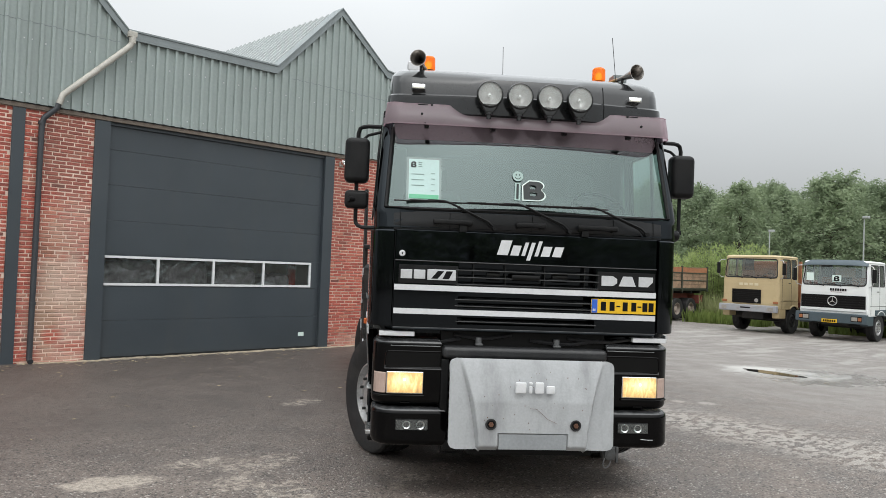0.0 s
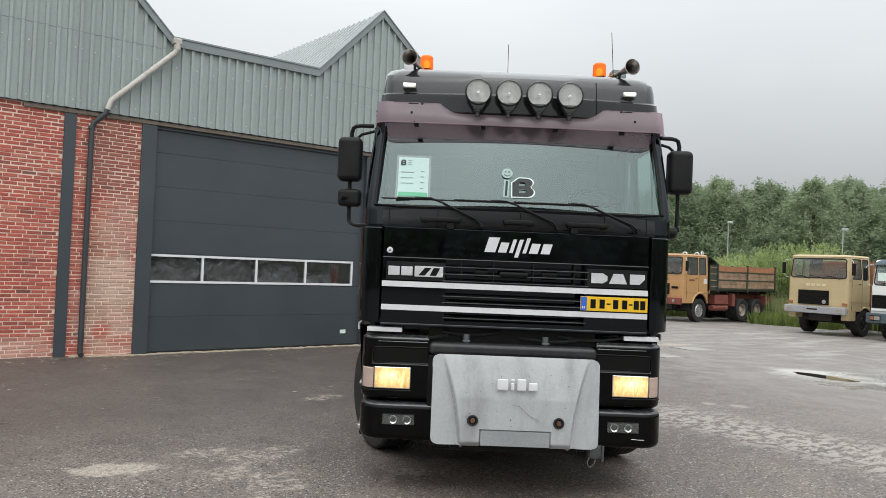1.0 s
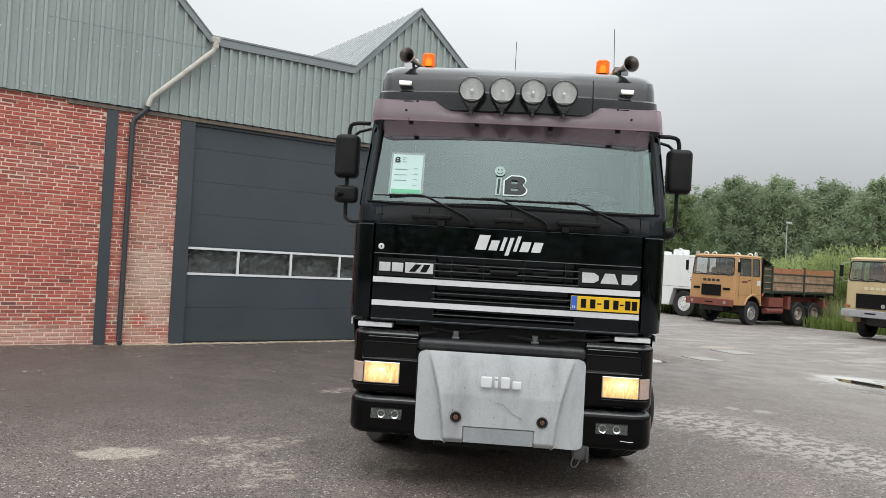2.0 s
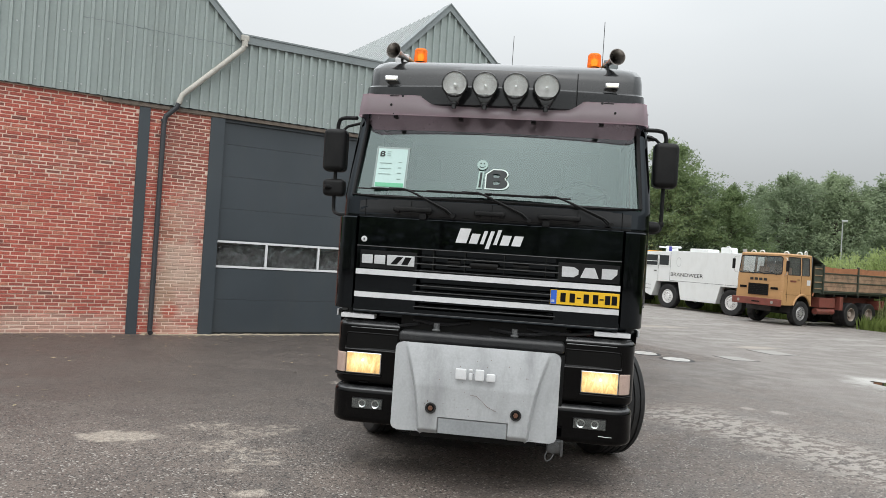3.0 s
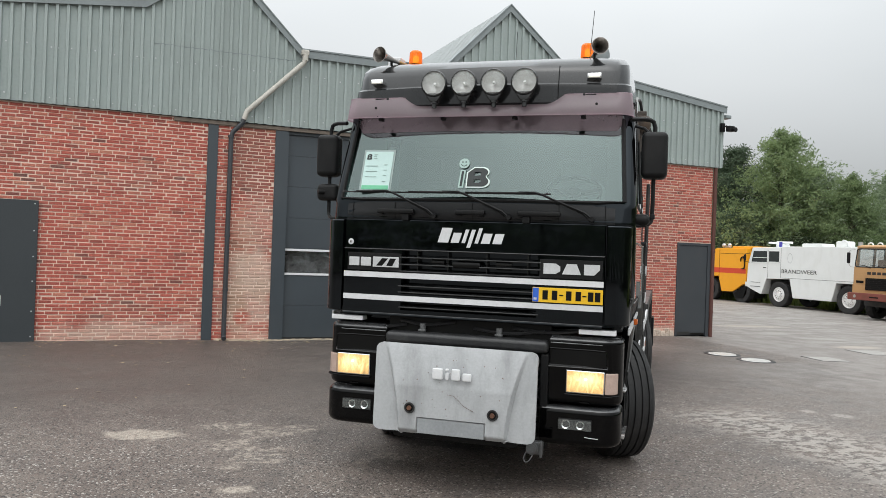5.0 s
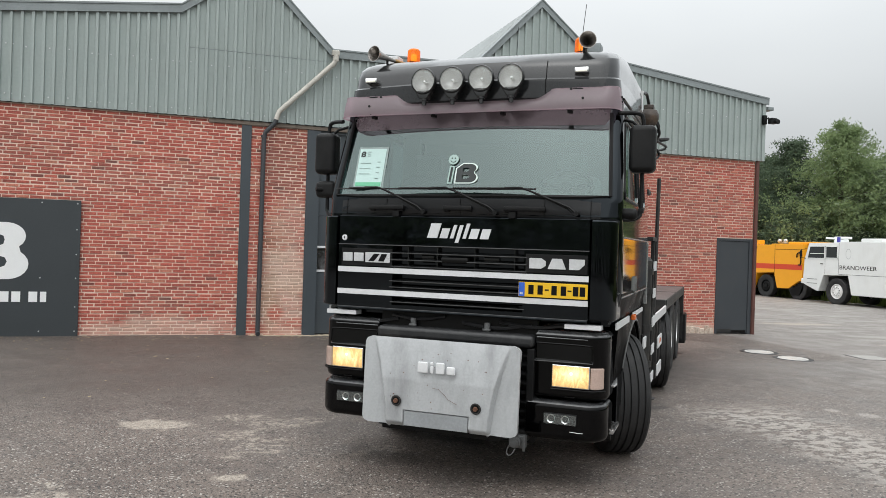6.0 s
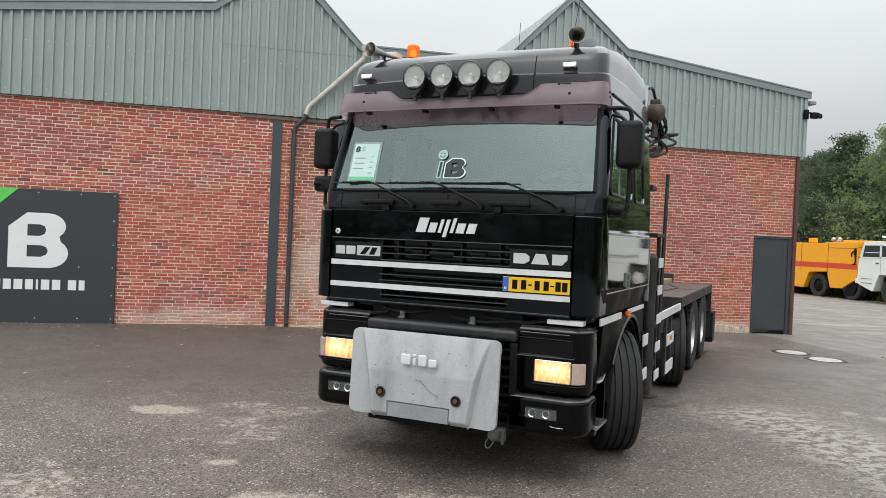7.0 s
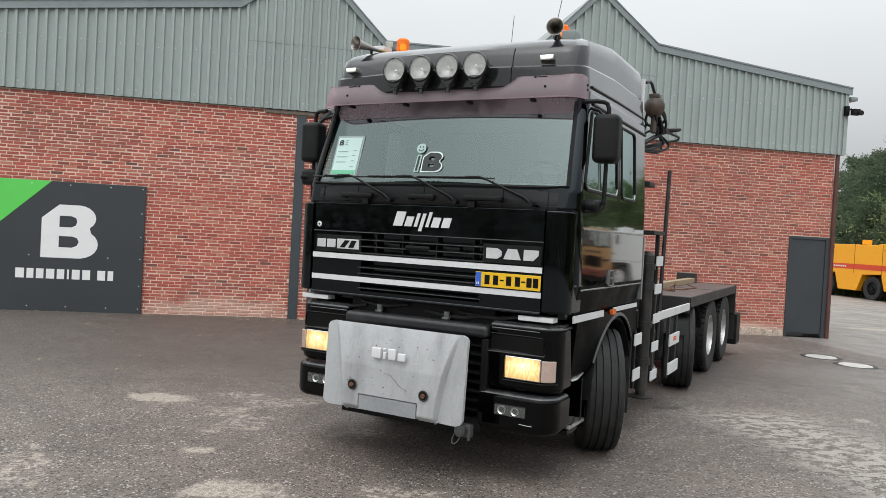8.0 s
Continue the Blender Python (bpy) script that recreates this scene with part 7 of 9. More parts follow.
def chassis(root, y0, y1, axles, r, duals, rim=None, rear_rim=None):
    bm = bmesh.new()
    for s in SIDES:
        box(bm, (s * 0.42 - 0.04, y0, 0.72), (s * 0.42 + 0.04, y1, 0.98))
    for y in axles:
        cyl(bm, (-0.9, y, r), (0.9, y, r), 0.09)
        box(bm, (-0.42, y - 0.1, 0.76), (0.42, y + 0.1, 0.9))
    box(bm, (-0.45, 0.3, 0.55), (0.45, 1.5, 1.1))
    part("chassis_frame", bm, CHASSIS, root)
    for i, y in enumerate(axles):
        for s in SIDES:
            road_wheel(root, s * 1.02, y, r, s, rear_rim if rear_rim and i > 0 else rim, deep=duals and i > 0)
            if duals and i > 0:
                road_wheel(root, s * 0.70, y, r, s, rim, deep=True)


# tan tipper with a rusty dropside body
tan = thing("tipper_truck", "faded tan tipper truck with a rusty dropside body", "truck", pose(30.2, 6.62, yard_z(31), 0, 0, -91.5))
chassis(tan, 0.3, 7.5, (1.34, 4.98, 6.33), 0.53, True, SILVER, RUSTWHEEL)
old_cab(tan, 2.36, 0.86, 2.16, 3.08, 1.98, 1.34, TAN, 0.1, 1.42, 0.66, 0.80, 0.05)
grille(tan, -0.48, 0.48, 1.25, 1.70, 6)
for s in SIDES:
    bx("vent", (s * 0.78 - 0.17, -0.012, 1.50), (s * 0.78 + 0.17, 0.02, 1.6), INK, tan, 0.004)
lettering(tan, -0.44, 0.48, 1.86, 1.97, 4, CHASSIS, -0.006)
bm = bmesh.new()
box(bm, (-1.2, -0.2, 0.80), (1.2, -0.02, 1.10), 0.03)
bump = part("bumper", bm, RUSTRED, tan, "rusty red steel bumper")
bx("bumper_slot", (-0.15, -0.21, 0.92), (0.25, -0.19, 0.97), INK, bump, 0)
for s in SIDES:
    bm = bmesh.new()
    lathe(bm, [(0, 0.0), (0.06, -0.004), (0.075, 0.01)], pose(s * 0.85, -0.205, 0.95, 90, 0, 0) @ Matrix.Scale(-1, 4, (0, 0, 1)), 16)
    part("headlamp", bm, LAMPDULL, tan)
    bx("side_tank", (min(s * 0.7, s * 1.15), 2.62, 0.81), (max(s * 0.7, s * 1.15), 3.75, 1.25), RUSTRED, tan, 0.03)
    bm = bmesh.new()
    cyl(bm, (s * 1.02, 2.5, 0.64), (s * 1.02, 3.75, 0.64), 0.135)
    part("air_tank", bm, RUSTRED, tan)
    bx("mudguard", (min(s * 0.6, s * 1.2), 4.02, 0.72), (max(s * 0.6, s * 1.2), 4.25, 1.32), RUSTRED, tan, 0.01)
    bx("mudguard", (min(s * 0.6, s * 1.2), 7.0, 0.78), (max(s * 0.6, s * 1.2), 7.2, 1.2), RUSTRED, tan, 0.01)
    front = bx("front_side_panel", (min(s * 1.14, s * 1.18), 2.12, 1.46), (max(s * 1.14, s * 1.18), 2.66, 2.62), DARKGREEN, tan, 0.01, "dark green front side panel")
    for z in (1.62, 1.9, 2.2, 2.5):
        bx("rib", (min(s * 1.175, s * 1.21), 2.14, z), (max(s * 1.175, s * 1.21), 2.64, z + 0.05), BEDSIDE, front, 0.006)
    for k, (y0, y1) in enumerate(((2.75, 5.25), (5.30, 7.85))):
        side = bx("dropside", (min(s * 1.15, s * 1.19), y0, 1.50), (max(s * 1.15, s * 1.19), y1, 2.36), DARKGREEN, tan, 0.01, "dropside of worn brown planks in a dark green frame")
        for i in range(4):
            bx("plank", (min(s * 1.185, s * 1.205), y0 + 0.06, 1.575 + i * 0.19), (max(s * 1.185, s * 1.205), y1 - 0.06, 1.755 + i * 0.19), PLANK, side, 0.004)
        for z in (1.50, 1.93, 2.31):
            bx("rail", (min(s * 1.19, s * 1.23), y0, z), (max(s * 1.19, s * 1.23), y1, z + 0.055), DARKGREEN, side, 0.006)
        bm = bmesh.new()  # the upper board, sagging and dented
        grid(bm, 10, 2, lambda u, v: Vector((s * (1.185 + 0.012 * noise.noise(Vector((u * 5 + k, v * 2, s)))), y0 + (y1 - y0) * u, 2.37 + (0.27 - 0.05 * math.sin(math.pi * u) + 0.02 * noise.noise(Vector((u * 7, k, 0)))) * v)))
        solid(bm, 0.03)
        part("upper_board", bm, RUSTORANGE, tan, "sagging rust-orange upper board")
    for y in (2.72, 5.27, 7.86):
        bx("stake", (min(s * 1.14, s * 1.24), y - 0.04, 1.4), (max(s * 1.14, s * 1.24), y + 0.04, 2.7), DARKGREEN, tan, 0.008)
bx("hoist_housing", (-0.85, 2.75, 1.0), (0.85, 3.5, 1.42), DARKGREEN, tan, 0.02)
for s in SIDES:
    bx("subframe_rail", (s * 0.5 - 0.06, 2.2, 1.0), (s * 0.5 + 0.06, 7.7, 1.3), RUSTRED, tan, 0.01)
for y in (3.7, 4.6, 5.5, 6.4, 7.3):
    bx("cross_bearer", (-1.12, y - 0.05, 1.3), (1.12, y + 0.05, 1.42), CHASSIS, tan, 0.008)
bx("tail_beam", (-1.1, 7.45, 0.85), (1.1, 7.6, 1.2), RUSTRED, tan, 0.01)
bx("bed_floor", (-1.15, 2.7, 1.42), (1.15, 7.9, 1.52), DARKGREEN, tan, 0.008)
bx("tailboard", (-1.15, 7.85, 1.5), (1.15, 7.9, 2.66), BEDSIDE, tan, 0.008)
bx("headboard", (-1.18, 2.62, 1.4), (1.18, 2.7, 2.75), DARKGREEN, tan, 0.008)
bm = bmesh.new()
prism(bm, [(-1.18, 1.98, 3.0), (1.18, 1.98, 3.0), (1.18, 2.75, 2.72), (-1.18, 2.75, 2.72)], (0, 0, 0.03))
part("cab_shield", bm, DARKGREEN, tan, smooth=False)
for s in SIDES:
    bm = bmesh.new()
    tube(bm, [(s * 1.15, 2.1, 1.3), (s * 1.15, 2.55, 2.6)], 0.03, 6)
    part("headboard_brace", bm, RUSTORANGE, tan)
for x, y in ((-0.7, 0.3), (-0.3, 0.35), (0.5, 0.9), (0.85, 1.3)):
    bm = bmesh.new()
    tube(bm, [(x, y, 3.06), (x + 0.06, y, 3.17), (x + 0.2, y + 0.02, 3.16), (x + 0.25, y, 3.06)], 0.03, 6, 1)
    part("roof_fitting", bm, OFFWHITE, tan)
bm = bmesh.new()
tube(bm, [(1.02, 1.6, 3.06), (1.02, 1.6, 3.22), (1.02, 1.74, 3.22), (1.02, 1.74, 3.06)], 0.025, 6, 1)
part("lifting_eye", bm, OFFWHITE, tan)
bm = bmesh.new()
cyl(bm, (-1.0, 0.25, 3.05), (-1.0, 0.25, 3.2), 0.09)
part("searchlight", bm, SILVER, tan)
bx("label", (1.181, 1.62, 1.75), (1.186, 1.86, 1.98), WHITE, tan, 0)
bx("side_bars", (1.181, 0.5, 1.86), (1.186, 0.9, 1.94), RUSTRED, tan, 0)

# cream truck
cream = thing("cream_truck", "faded cream forward-control truck with a dented grey bumper", "truck", pose(30.7, -0.2, yard_z(31), 0, 0, -94))
chassis(cream, 0.3, 6.8, (1.35, 5.0), 0.53, True, CHASSIS)
old_cab(cream, 2.40, 0.98, 2.22, 3.14, 1.75, 1.35, CREAM, 0.09)
grille(cream, -0.72, 0.46, 1.20, 1.72, 7)
bx("seat_back", (-0.12, 1.15, 1.95), (0.75, 1.3, 2.62), RUSTORANGE, cream, 0.05)
lettering(cream, -0.45, 0.42, 1.90, 2.0, 4, mat("pale_brass_letters", (0.62, 0.55, 0.38), 0.4), -0.006)
bm = bmesh.new()
box(bm, (-1.22, -0.22, 0.84), (1.22, -0.02, 1.12), 0.04)
bump = part("bumper", bm, BUMPGREY, cream, "dented grey steel bumper")
for s in SIDES:
    bx("headlamp", (s * 0.98 - 0.11, -0.235, 0.9), (s * 0.98 + 0.11, -0.2, 1.05), LAMPDULL, bump, 0.02)
    bx("indicator", (s * 1.08 - 0.1, -0.02, 1.2), (s * 1.08 + 0.1, 0.03, 1.29), DULLORANGE, cream, 0.01)
bx("bumper_slot", (-0.28, -0.225, 0.97), (0.15, -0.2, 1.03), INK, bump, 0.01)
bm = bmesh.new()
lathe(bm, [(0, 0), (0.08, 0), (0.08, 0.01), (0, 0.012)], pose(0.30, -0.02, 1.30, 90, 0, 0), 20)
part("emblem_disc", bm, SILVER, cream)
for s in SIDES:
    bx("step", (min(s * 0.9, s * 1.2), 0.1, 0.62), (max(s * 0.9, s * 1.2), 0.65, 0.98), CREAM, cream, 0.03)
bx("load_body", (-1.18, 2.0, 1.05), (1.18, 6.8, 1.25), RUSTRED, cream, 0.02)
bx("body_front", (-1.18, 2.0, 1.25), (1.18, 2.08, 2.95), RUSTORANGE, cream, 0.01, "rust-red front of the load body")
for s in SIDES:
    bx("body_side", (min(s * 1.14, s * 1.18), 2.08, 1.25), (max(s * 1.14, s * 1.18), 6.8, 2.2), RUSTRED, cream, 0.01)

# white truck with black grille and slate bumper
wt = thing("white_truck", "white forward-control truck with black grille and slate bumper", "truck", pose(30.3, -3.50, yard_z(31), 0, 0, -93))
chassis(wt, 0.3, 7.0, (1.30, 5.2), 0.51, True, SILVER)
old_cab(wt, 2.44, 0.95, 2.04, 2.98, 1.85, 1.30, OFFWHITE, 0.16)
grille(wt, -1.12, 1.12, 1.22, 1.66, 5)
bm = bmesh.new()
lathe(bm, [(0.15, 0.0), (0.165, 0.012), (0.18, 0.0), (0.165, -0.004), (0.15, 0.0)], pose(0.0, -0.028, 1.46, 90, 0, 0), 28)
for a in (90, 210, 330):
    prism(bm, [(0.02 * math.cos(radians(a + 90)), -0.03, 1.46 + 0.02 * math.sin(radians(a + 90))), (0.155 * math.cos(radians(a)), -0.03, 1.46 + 0.155 * math.sin(radians(a))), (0.02 * math.cos(radians(a - 90)), -0.03, 1.46 + 0.02 * math.sin(radians(a - 90)))], (0, 0.012, 0))
part("emblem_ring", bm, SILVER, wt, "pale round emblem")
bm = bmesh.new()
grid(bm, 24, 5, lambda u, v: Vector(((2 * u - 1) * (1.17 - 0.05 * v), -0.02 + 0.16 * (2 * u - 1) ** 6 + 0.20 * v ** 1.5, 2.80 + 0.20 * v - 0.03 * (2 * u - 1) ** 4)))
solid(bm, 0.02)
part("sun_visor", bm, SLATE, wt, "dark slate sun visor")
bm = bmesh.new()
box(bm, (-1.26, -0.24, 0.66), (1.26, 0.0, 1.02), 0.04)
bump = part("bumper", bm, SLATE, wt, "slate-coloured bumper")
for s in SIDES:
    bx("headlamp", (s * 0.92 - 0.19, -0.25, 0.74), (s * 0.92 + 0.19, -0.22, 0.94), INK, bump, 0.02)
    bx("lens", (s * 0.86 - 0.1, -0.262, 0.77), (s * 0.86 + 0.1, -0.245, 0.91), LAMPDULL, bump, 0.02)
    bx("indicator", (s * 1.04 - 0.06, -0.262, 0.78), (s * 1.04 + 0.06, -0.245, 0.9), DULLORANGE, bump, 0.01)
    bx("wing", (min(s * 0.95, s * 1.24), 0.7, 0.95), (max(s * 0.95, s * 1.24), 1.84, 1.2), SLATE, wt, 0.06)
    bx("step", (min(s * 0.95, s * 1.22), 0.05, 0.6), (max(s * 0.95, s * 1.22), 0.6, 0.95), SLATE, wt, 0.03)
plain_plate(wt, -0.28, 0.26, 0.66, 0.79, -0.245)
bx("white_lip", (-1.14, -0.03, 1.10), (1.14, 0.0, 1.19), OFFWHITE, wt, 0.01)
lettering(wt, -0.1, 0.5, 1.84, 1.93, 7, INK, -0.004)
lettering(wt, -0.08, 0.48, 1.79, 1.805, 1, RUSTRED, -0.004)
bx("info_sheet", (-1.0, 0.075, 2.2), (-0.72, 0.08, 2.5), PAPER, wt, 0)
st = bmesh.new()
block_emblem(st, 0.0, 2.2, 0.2, 0.19, 0.06, 0.004)
part("sticker", st, INK, wt, smooth=False)
bx("sticker_field", (-0.06, 0.07, 2.17), (0.26, 0.074, 2.42), PAPER, wt, 0)
bx("curtain", (-0.42, 1.30, 2.36), (0.30, 1.34, 2.74), BEIGE, wt, 0.01)
bx("curtain", (0.52, 1.30, 2.30), (0.92, 1.36, 2.70), OFFWHITE, wt, 0.02)
bx("load_body", (-1.2, 2.1, 1.1), (1.2, 7.0, 1.3), CHASSIS, wt, 0.02)
bx("body_front", (-1.2, 2.1, 1.3), (1.2, 2.16, 2.7), DARKGREEN, wt, 0.01)

# white crash tender, side on
fire = thing("fire_engine", "dull white crash fire engine with large white-hubbed wheels", "fire engine", pose(34.25, 16.45, yard_z(34), 0, 0, 180))
h = 1.25


def tender_side(root, poly, paint, w):
    bm = bmesh.new()
    prism(bm, [(-w, y, z) for y, z in poly], (2 * w, 0, 0), 0.03, 2)
    return part("body", bm, paint, root, angle=30)


R = 0.65
A1, A2 = 2.15, 6.25
poly = [(0.35, 3.05), (0.06, 2.2), (0.0, 1.2), (0.02, 0.95), (0.25, 0.85), (0.95, 0.60), (1.05, 0.62), (1.35, 1.42), (2.85, 1.46), (3.08, 0.52), (5.35, 0.52), (5.6, 1.40), (6.95, 1.40), (7.15, 0.9), (7.7, 0.95), (7.7, 3.12), (2.4, 3.12), (2.3, 3.08)]
tender_side(fire, poly, OFFWHITE, h)
for y in (A1, A2):
    for s in SIDES:
        road_wheel(fire, s * 1.03, y, R, s, HUBWHITE)
bm = bmesh.new()
for s in SIDES:
    box(bm, (s * 0.5 - 0.06, 0.8, 0.62), (s * 0.5 + 0.06, 7.3, 0.9))
box(bm, (-0.95, 1.4, 0.55), (0.95, 2.9, 1.35))
box(bm, (-0.95, 5.6, 0.55), (0.95, 6.9, 1.3))
part("underframe", bm, INK, fire)
for s in SIDES:
    x0, x1 = sorted((s * h, s * (h + 0.012)))
    bm = bmesh.new()
    prism(bm, [(x1 if s > 0 else x0, y, z) for y, z in ((0.45, 2.86), (1.38, 2.87), (1.38, 2.3), (0.30, 2.24))], (-s * 0.02, 0, 0))
    part("door_window", bm, mat("dark_cab_window", (0.03, 0.035, 0.035), 0.08), fire, smooth=False)
    bx("door_window", (x0, 1.5, 2.32), (x1, 2.18, 2.86), mat("dark_cab_window_rear", (0.03, 0.035, 0.035), 0.08), fire, 0)
    bm = bmesh.new()
    for y0, y1, z0, z1 in ((0.38, 1.42, 2.87, 2.91), (1.38, 1.42, 2.28, 2.9), (0.3, 1.42, 2.25, 2.29), (1.46, 1.5, 2.28, 2.9), (1.46, 2.22, 2.86, 2.9), (2.18, 2.22, 2.28, 2.9), (1.46, 2.22, 2.28, 2.32), (0.45, 1.38, 2.50, 2.53)):
        box(bm, (min(s * h, s * (h + 0.022)), y0, z0), (max(s * h, s * (h + 0.022)), y1, z1))
    part("window_frame", bm, OFFWHITE, fire, smooth=False)
    bm = bmesh.new()
    for y0, y1, z0, z1 in ((2.27, 2.285, 1.5, 3.05), (2.3, 7.68, 1.50, 1.515), (1.43, 1.44, 1.48, 2.9)):
        box(bm, (min(s * h, s * (h + 0.004)), y0, z0), (max(s * h, s * (h + 0.004)), y1, z1))
    part("panel_seam", bm, PRINT, fire, smooth=False)
    bx("door_handle", (min(s * h, s * (h + 0.03)), 1.15, 1.98), (max(s * h, s * (h + 0.03)), 1.32, 2.02), INK, fire, 0.004)
    for z in (0.98, 1.2):
        bx("step", (min(s * h, s * (h + 0.015)), 0.3, z), (max(s * h, s * (h + 0.015)), 0.95, z + 0.02), PRINT, fire, 0)
    bm = bmesh.new()
    tube(bm, [(s * h, 0.2, 2.75), (s * (h + 0.2), 0.05, 2.7), (s * (h + 0.2), 0.05, 2.3), (s * h, 0.15, 2.25)], 0.02, 6)
    box(bm, (s * (h + 0.2) - 0.07, 0.0, 2.34), (s * (h + 0.2) + 0.07, 0.06, 2.66), 0.02)
    part("mirror", bm, PLASTIC, fire)
    bm = bmesh.new()
    lathe(bm, [(0.14, 0), (0.15, 0.004), (0.16, 0)], pose(s * (h + 0.001), 2.85, 2.52, 0, s * 90, 0) @ Matrix.Diagonal((1.6, 1, 1, 1)), 20)
    part("faded_crest", bm, mat("faded_grey_crest", (0.5, 0.52, 0.52), 0.5), fire)
words("BRANDWEER", 0.20, INK, "lettering", fire, Matrix(((0, 0, 1, h + 0.003), (1, 0, 0, 2.32), (0, 1, 0, 1.76), (0, 0, 0, 1))) @ Matrix.Scale(1.30, 4, (1, 0, 0)))
bm = bmesh.new()
prism(bm, [(-h + 0.1, 0.33, 2.98), (h - 0.1, 0.33, 2.98), (h - 0.1, 0.055, 2.26), (-h + 0.1, 0.055, 2.26)], (0, -0.012, 0.0))
part("windscreen", bm, mat("dark_tender_screen", (0.03, 0.035, 0.035), 0.08), fire, smooth=False)
bx("bumper", (-h, -0.12, 0.95), (h, 0.05, 1.2), OFFWHITE, fire, 0.03)
for s in SIDES:
    bx("headlamp", (s * 0.9 - 0.14, -0.02, 1.3), (s * 0.9 + 0.14, 0.03, 1.5), LAMPDULL, fire, 0.03)
bm = bmesh.new()
tube(bm, [(-0.5, 1.0, 3.1), (-0.4, 1.2, 3.3), (0.2, 1.2, 3.35), (0.5, 1.4, 3.3), (0.8, 1.0, 3.32)], 0.05, 6)
box(bm, (-0.2, 1.0, 3.08), (0.3, 1.5, 3.26), 0.04)
cyl(bm, (0.0, 0.8, 3.36), (0.1, 1.9, 3.34), 0.06)
part("water_cannon", bm, OFFWHITE, fire)
bm = bmesh.new()
cyl(bm, (0.9, 1.9, 3.1), (0.9, 1.9, 3.36), 0.08)
part("blue_beacon", bm, mat("blue_lamp_lens", (0.06, 0.06, 0.32), 0.3), fire)
bx("roof_locker", (0.2, 3.4, 3.1), (1.1, 4.6, 3.28), OFFWHITE, fire, 0.06)
bx("roof_locker", (0.3, 5.2, 3.1), (0.9, 5.8, 3.40), OFFWHITE, fire, 0.06)
bm = bmesh.new()
tube(bm, [(0.85, 5.55, 3.1), (0.85, 5.5, 3.45), (0.85, 5.75, 3.42), (0.85, 5.95, 3.1)], 0.035, 6, 1)
part("roof_rail", bm, OFFWHITE, fire)
bx("side_bars", (h, 6.6, 1.98), (h + 0.004, 7.15, 2.0), PRINT, fire, 0)
bx("side_bars", (h, 6.6, 1.84), (h + 0.004, 7.15, 1.90), PRINT, fire, 0)

# orange crash tender, nose hidden behind the hall
oran = thing("orange_fire_engine", "orange crash fire engine with a red band along its side", "fire engine", pose(35.1, 26.0, yard_z(35), 0, 0, 180))
poly = [(0.3, 3.0), (0.0, 1.2), (0.1, 0.85), (1.2, 0.55), (1.6, 1.35), (3.0, 1.38), (3.3, 0.45), (4.75, 0.45), (5.15, 1.34), (6.5, 1.42), (6.78, 0.55), (7.65, 0.58), (8.35, 1.0), (8.62, 1.05), (8.62, 3.04), (6.3, 3.04), (6.2, 2.98)]
tender_side(oran, poly, ORANGE, h)
for s in SIDES:
    bx("red_band", (min(s * h, s * (h + 0.006)), 0.15, 1.62), (max(s * h, s * (h + 0.006)), 8.6, 1.91), REDBAND, oran, 0, "red band along the side")
    bm = bmesh.new()
    for y0, y1, z0, z1 in ((6.55, 6.565, 0.6, 3.0), (4.5, 4.515, 1.4, 3.0), (6.6, 8.55, 2.72, 2.735)):
        box(bm, (min(s * h, s * (h + 0.009)), y0, z0), (max(s * h, s * (h + 0.009)), y1, z1))
    part("panel_seam", bm, INK, oran, smooth=False)
    for y in (2.2, 5.82, 8.25):
        road_wheel(oran, s * 1.0, y, 0.64, s, PLASTIC)
bm = bmesh.new()
for s in SIDES:
    box(bm, (s * 0.5 - 0.06, 0.8, 0.58), (s * 0.5 + 0.06, 8.5, 0.9))
box(bm, (-0.95, 4.8, 0.5), (0.95, 8.5, 1.0))
prism(bm, [(-1.2, 7.7, 0.5), (-1.2, 8.7, 1.0), (-1.2, 8.4, 0.25), (-1.2, 7.8, 0.2)], (2.4, 0, 0))
part("underframe", bm, INK, oran)
bx("roof_locker", (0.6, 4.7, 3.0), (1.0, 5.0, 3.26), ORANGE, oran, 0.03)
bx("roof_locker", (-0.9, 7.2, 3.02), (0.95, 8.9, 3.16), ORANGE, oran, 0.05)
bm = bmesh.new()
for y in (6.3, 6.75):
    lathe(bm, [(0, -0.1), (0.1, -0.08), (0.13, 0), (0.1, 0.08), (0, 0.1)], pose(0.7, y, 3.2, 60, 20, 0), 16)
cyl(bm, (0.5, 6.2, 3.1), (0.9, 7.0, 3.12), 0.05)
part("searchlight", bm, SILVER, oran)
bm = bmesh.new()
tube(bm, [(h, 8.2, 2.3), (h + 0.06, 8.25, 2.5), (h + 0.06, 8.5, 2.6), (h + 0.05, 8.55, 1.9), (h, 8.3, 1.9)], 0.035, 6, 1)
part("hose_loop", bm, INK, oran)
bm = bmesh.new()
for i in range(8):
    box(bm, (h + 0.006, 2.75 + i * 0.15, 1.72), (h + 0.010, 2.85 + i * 0.15, 1.80))
tagged(part("white_lettering", bm, WHITE, oran, smooth=False), kind="stuff")

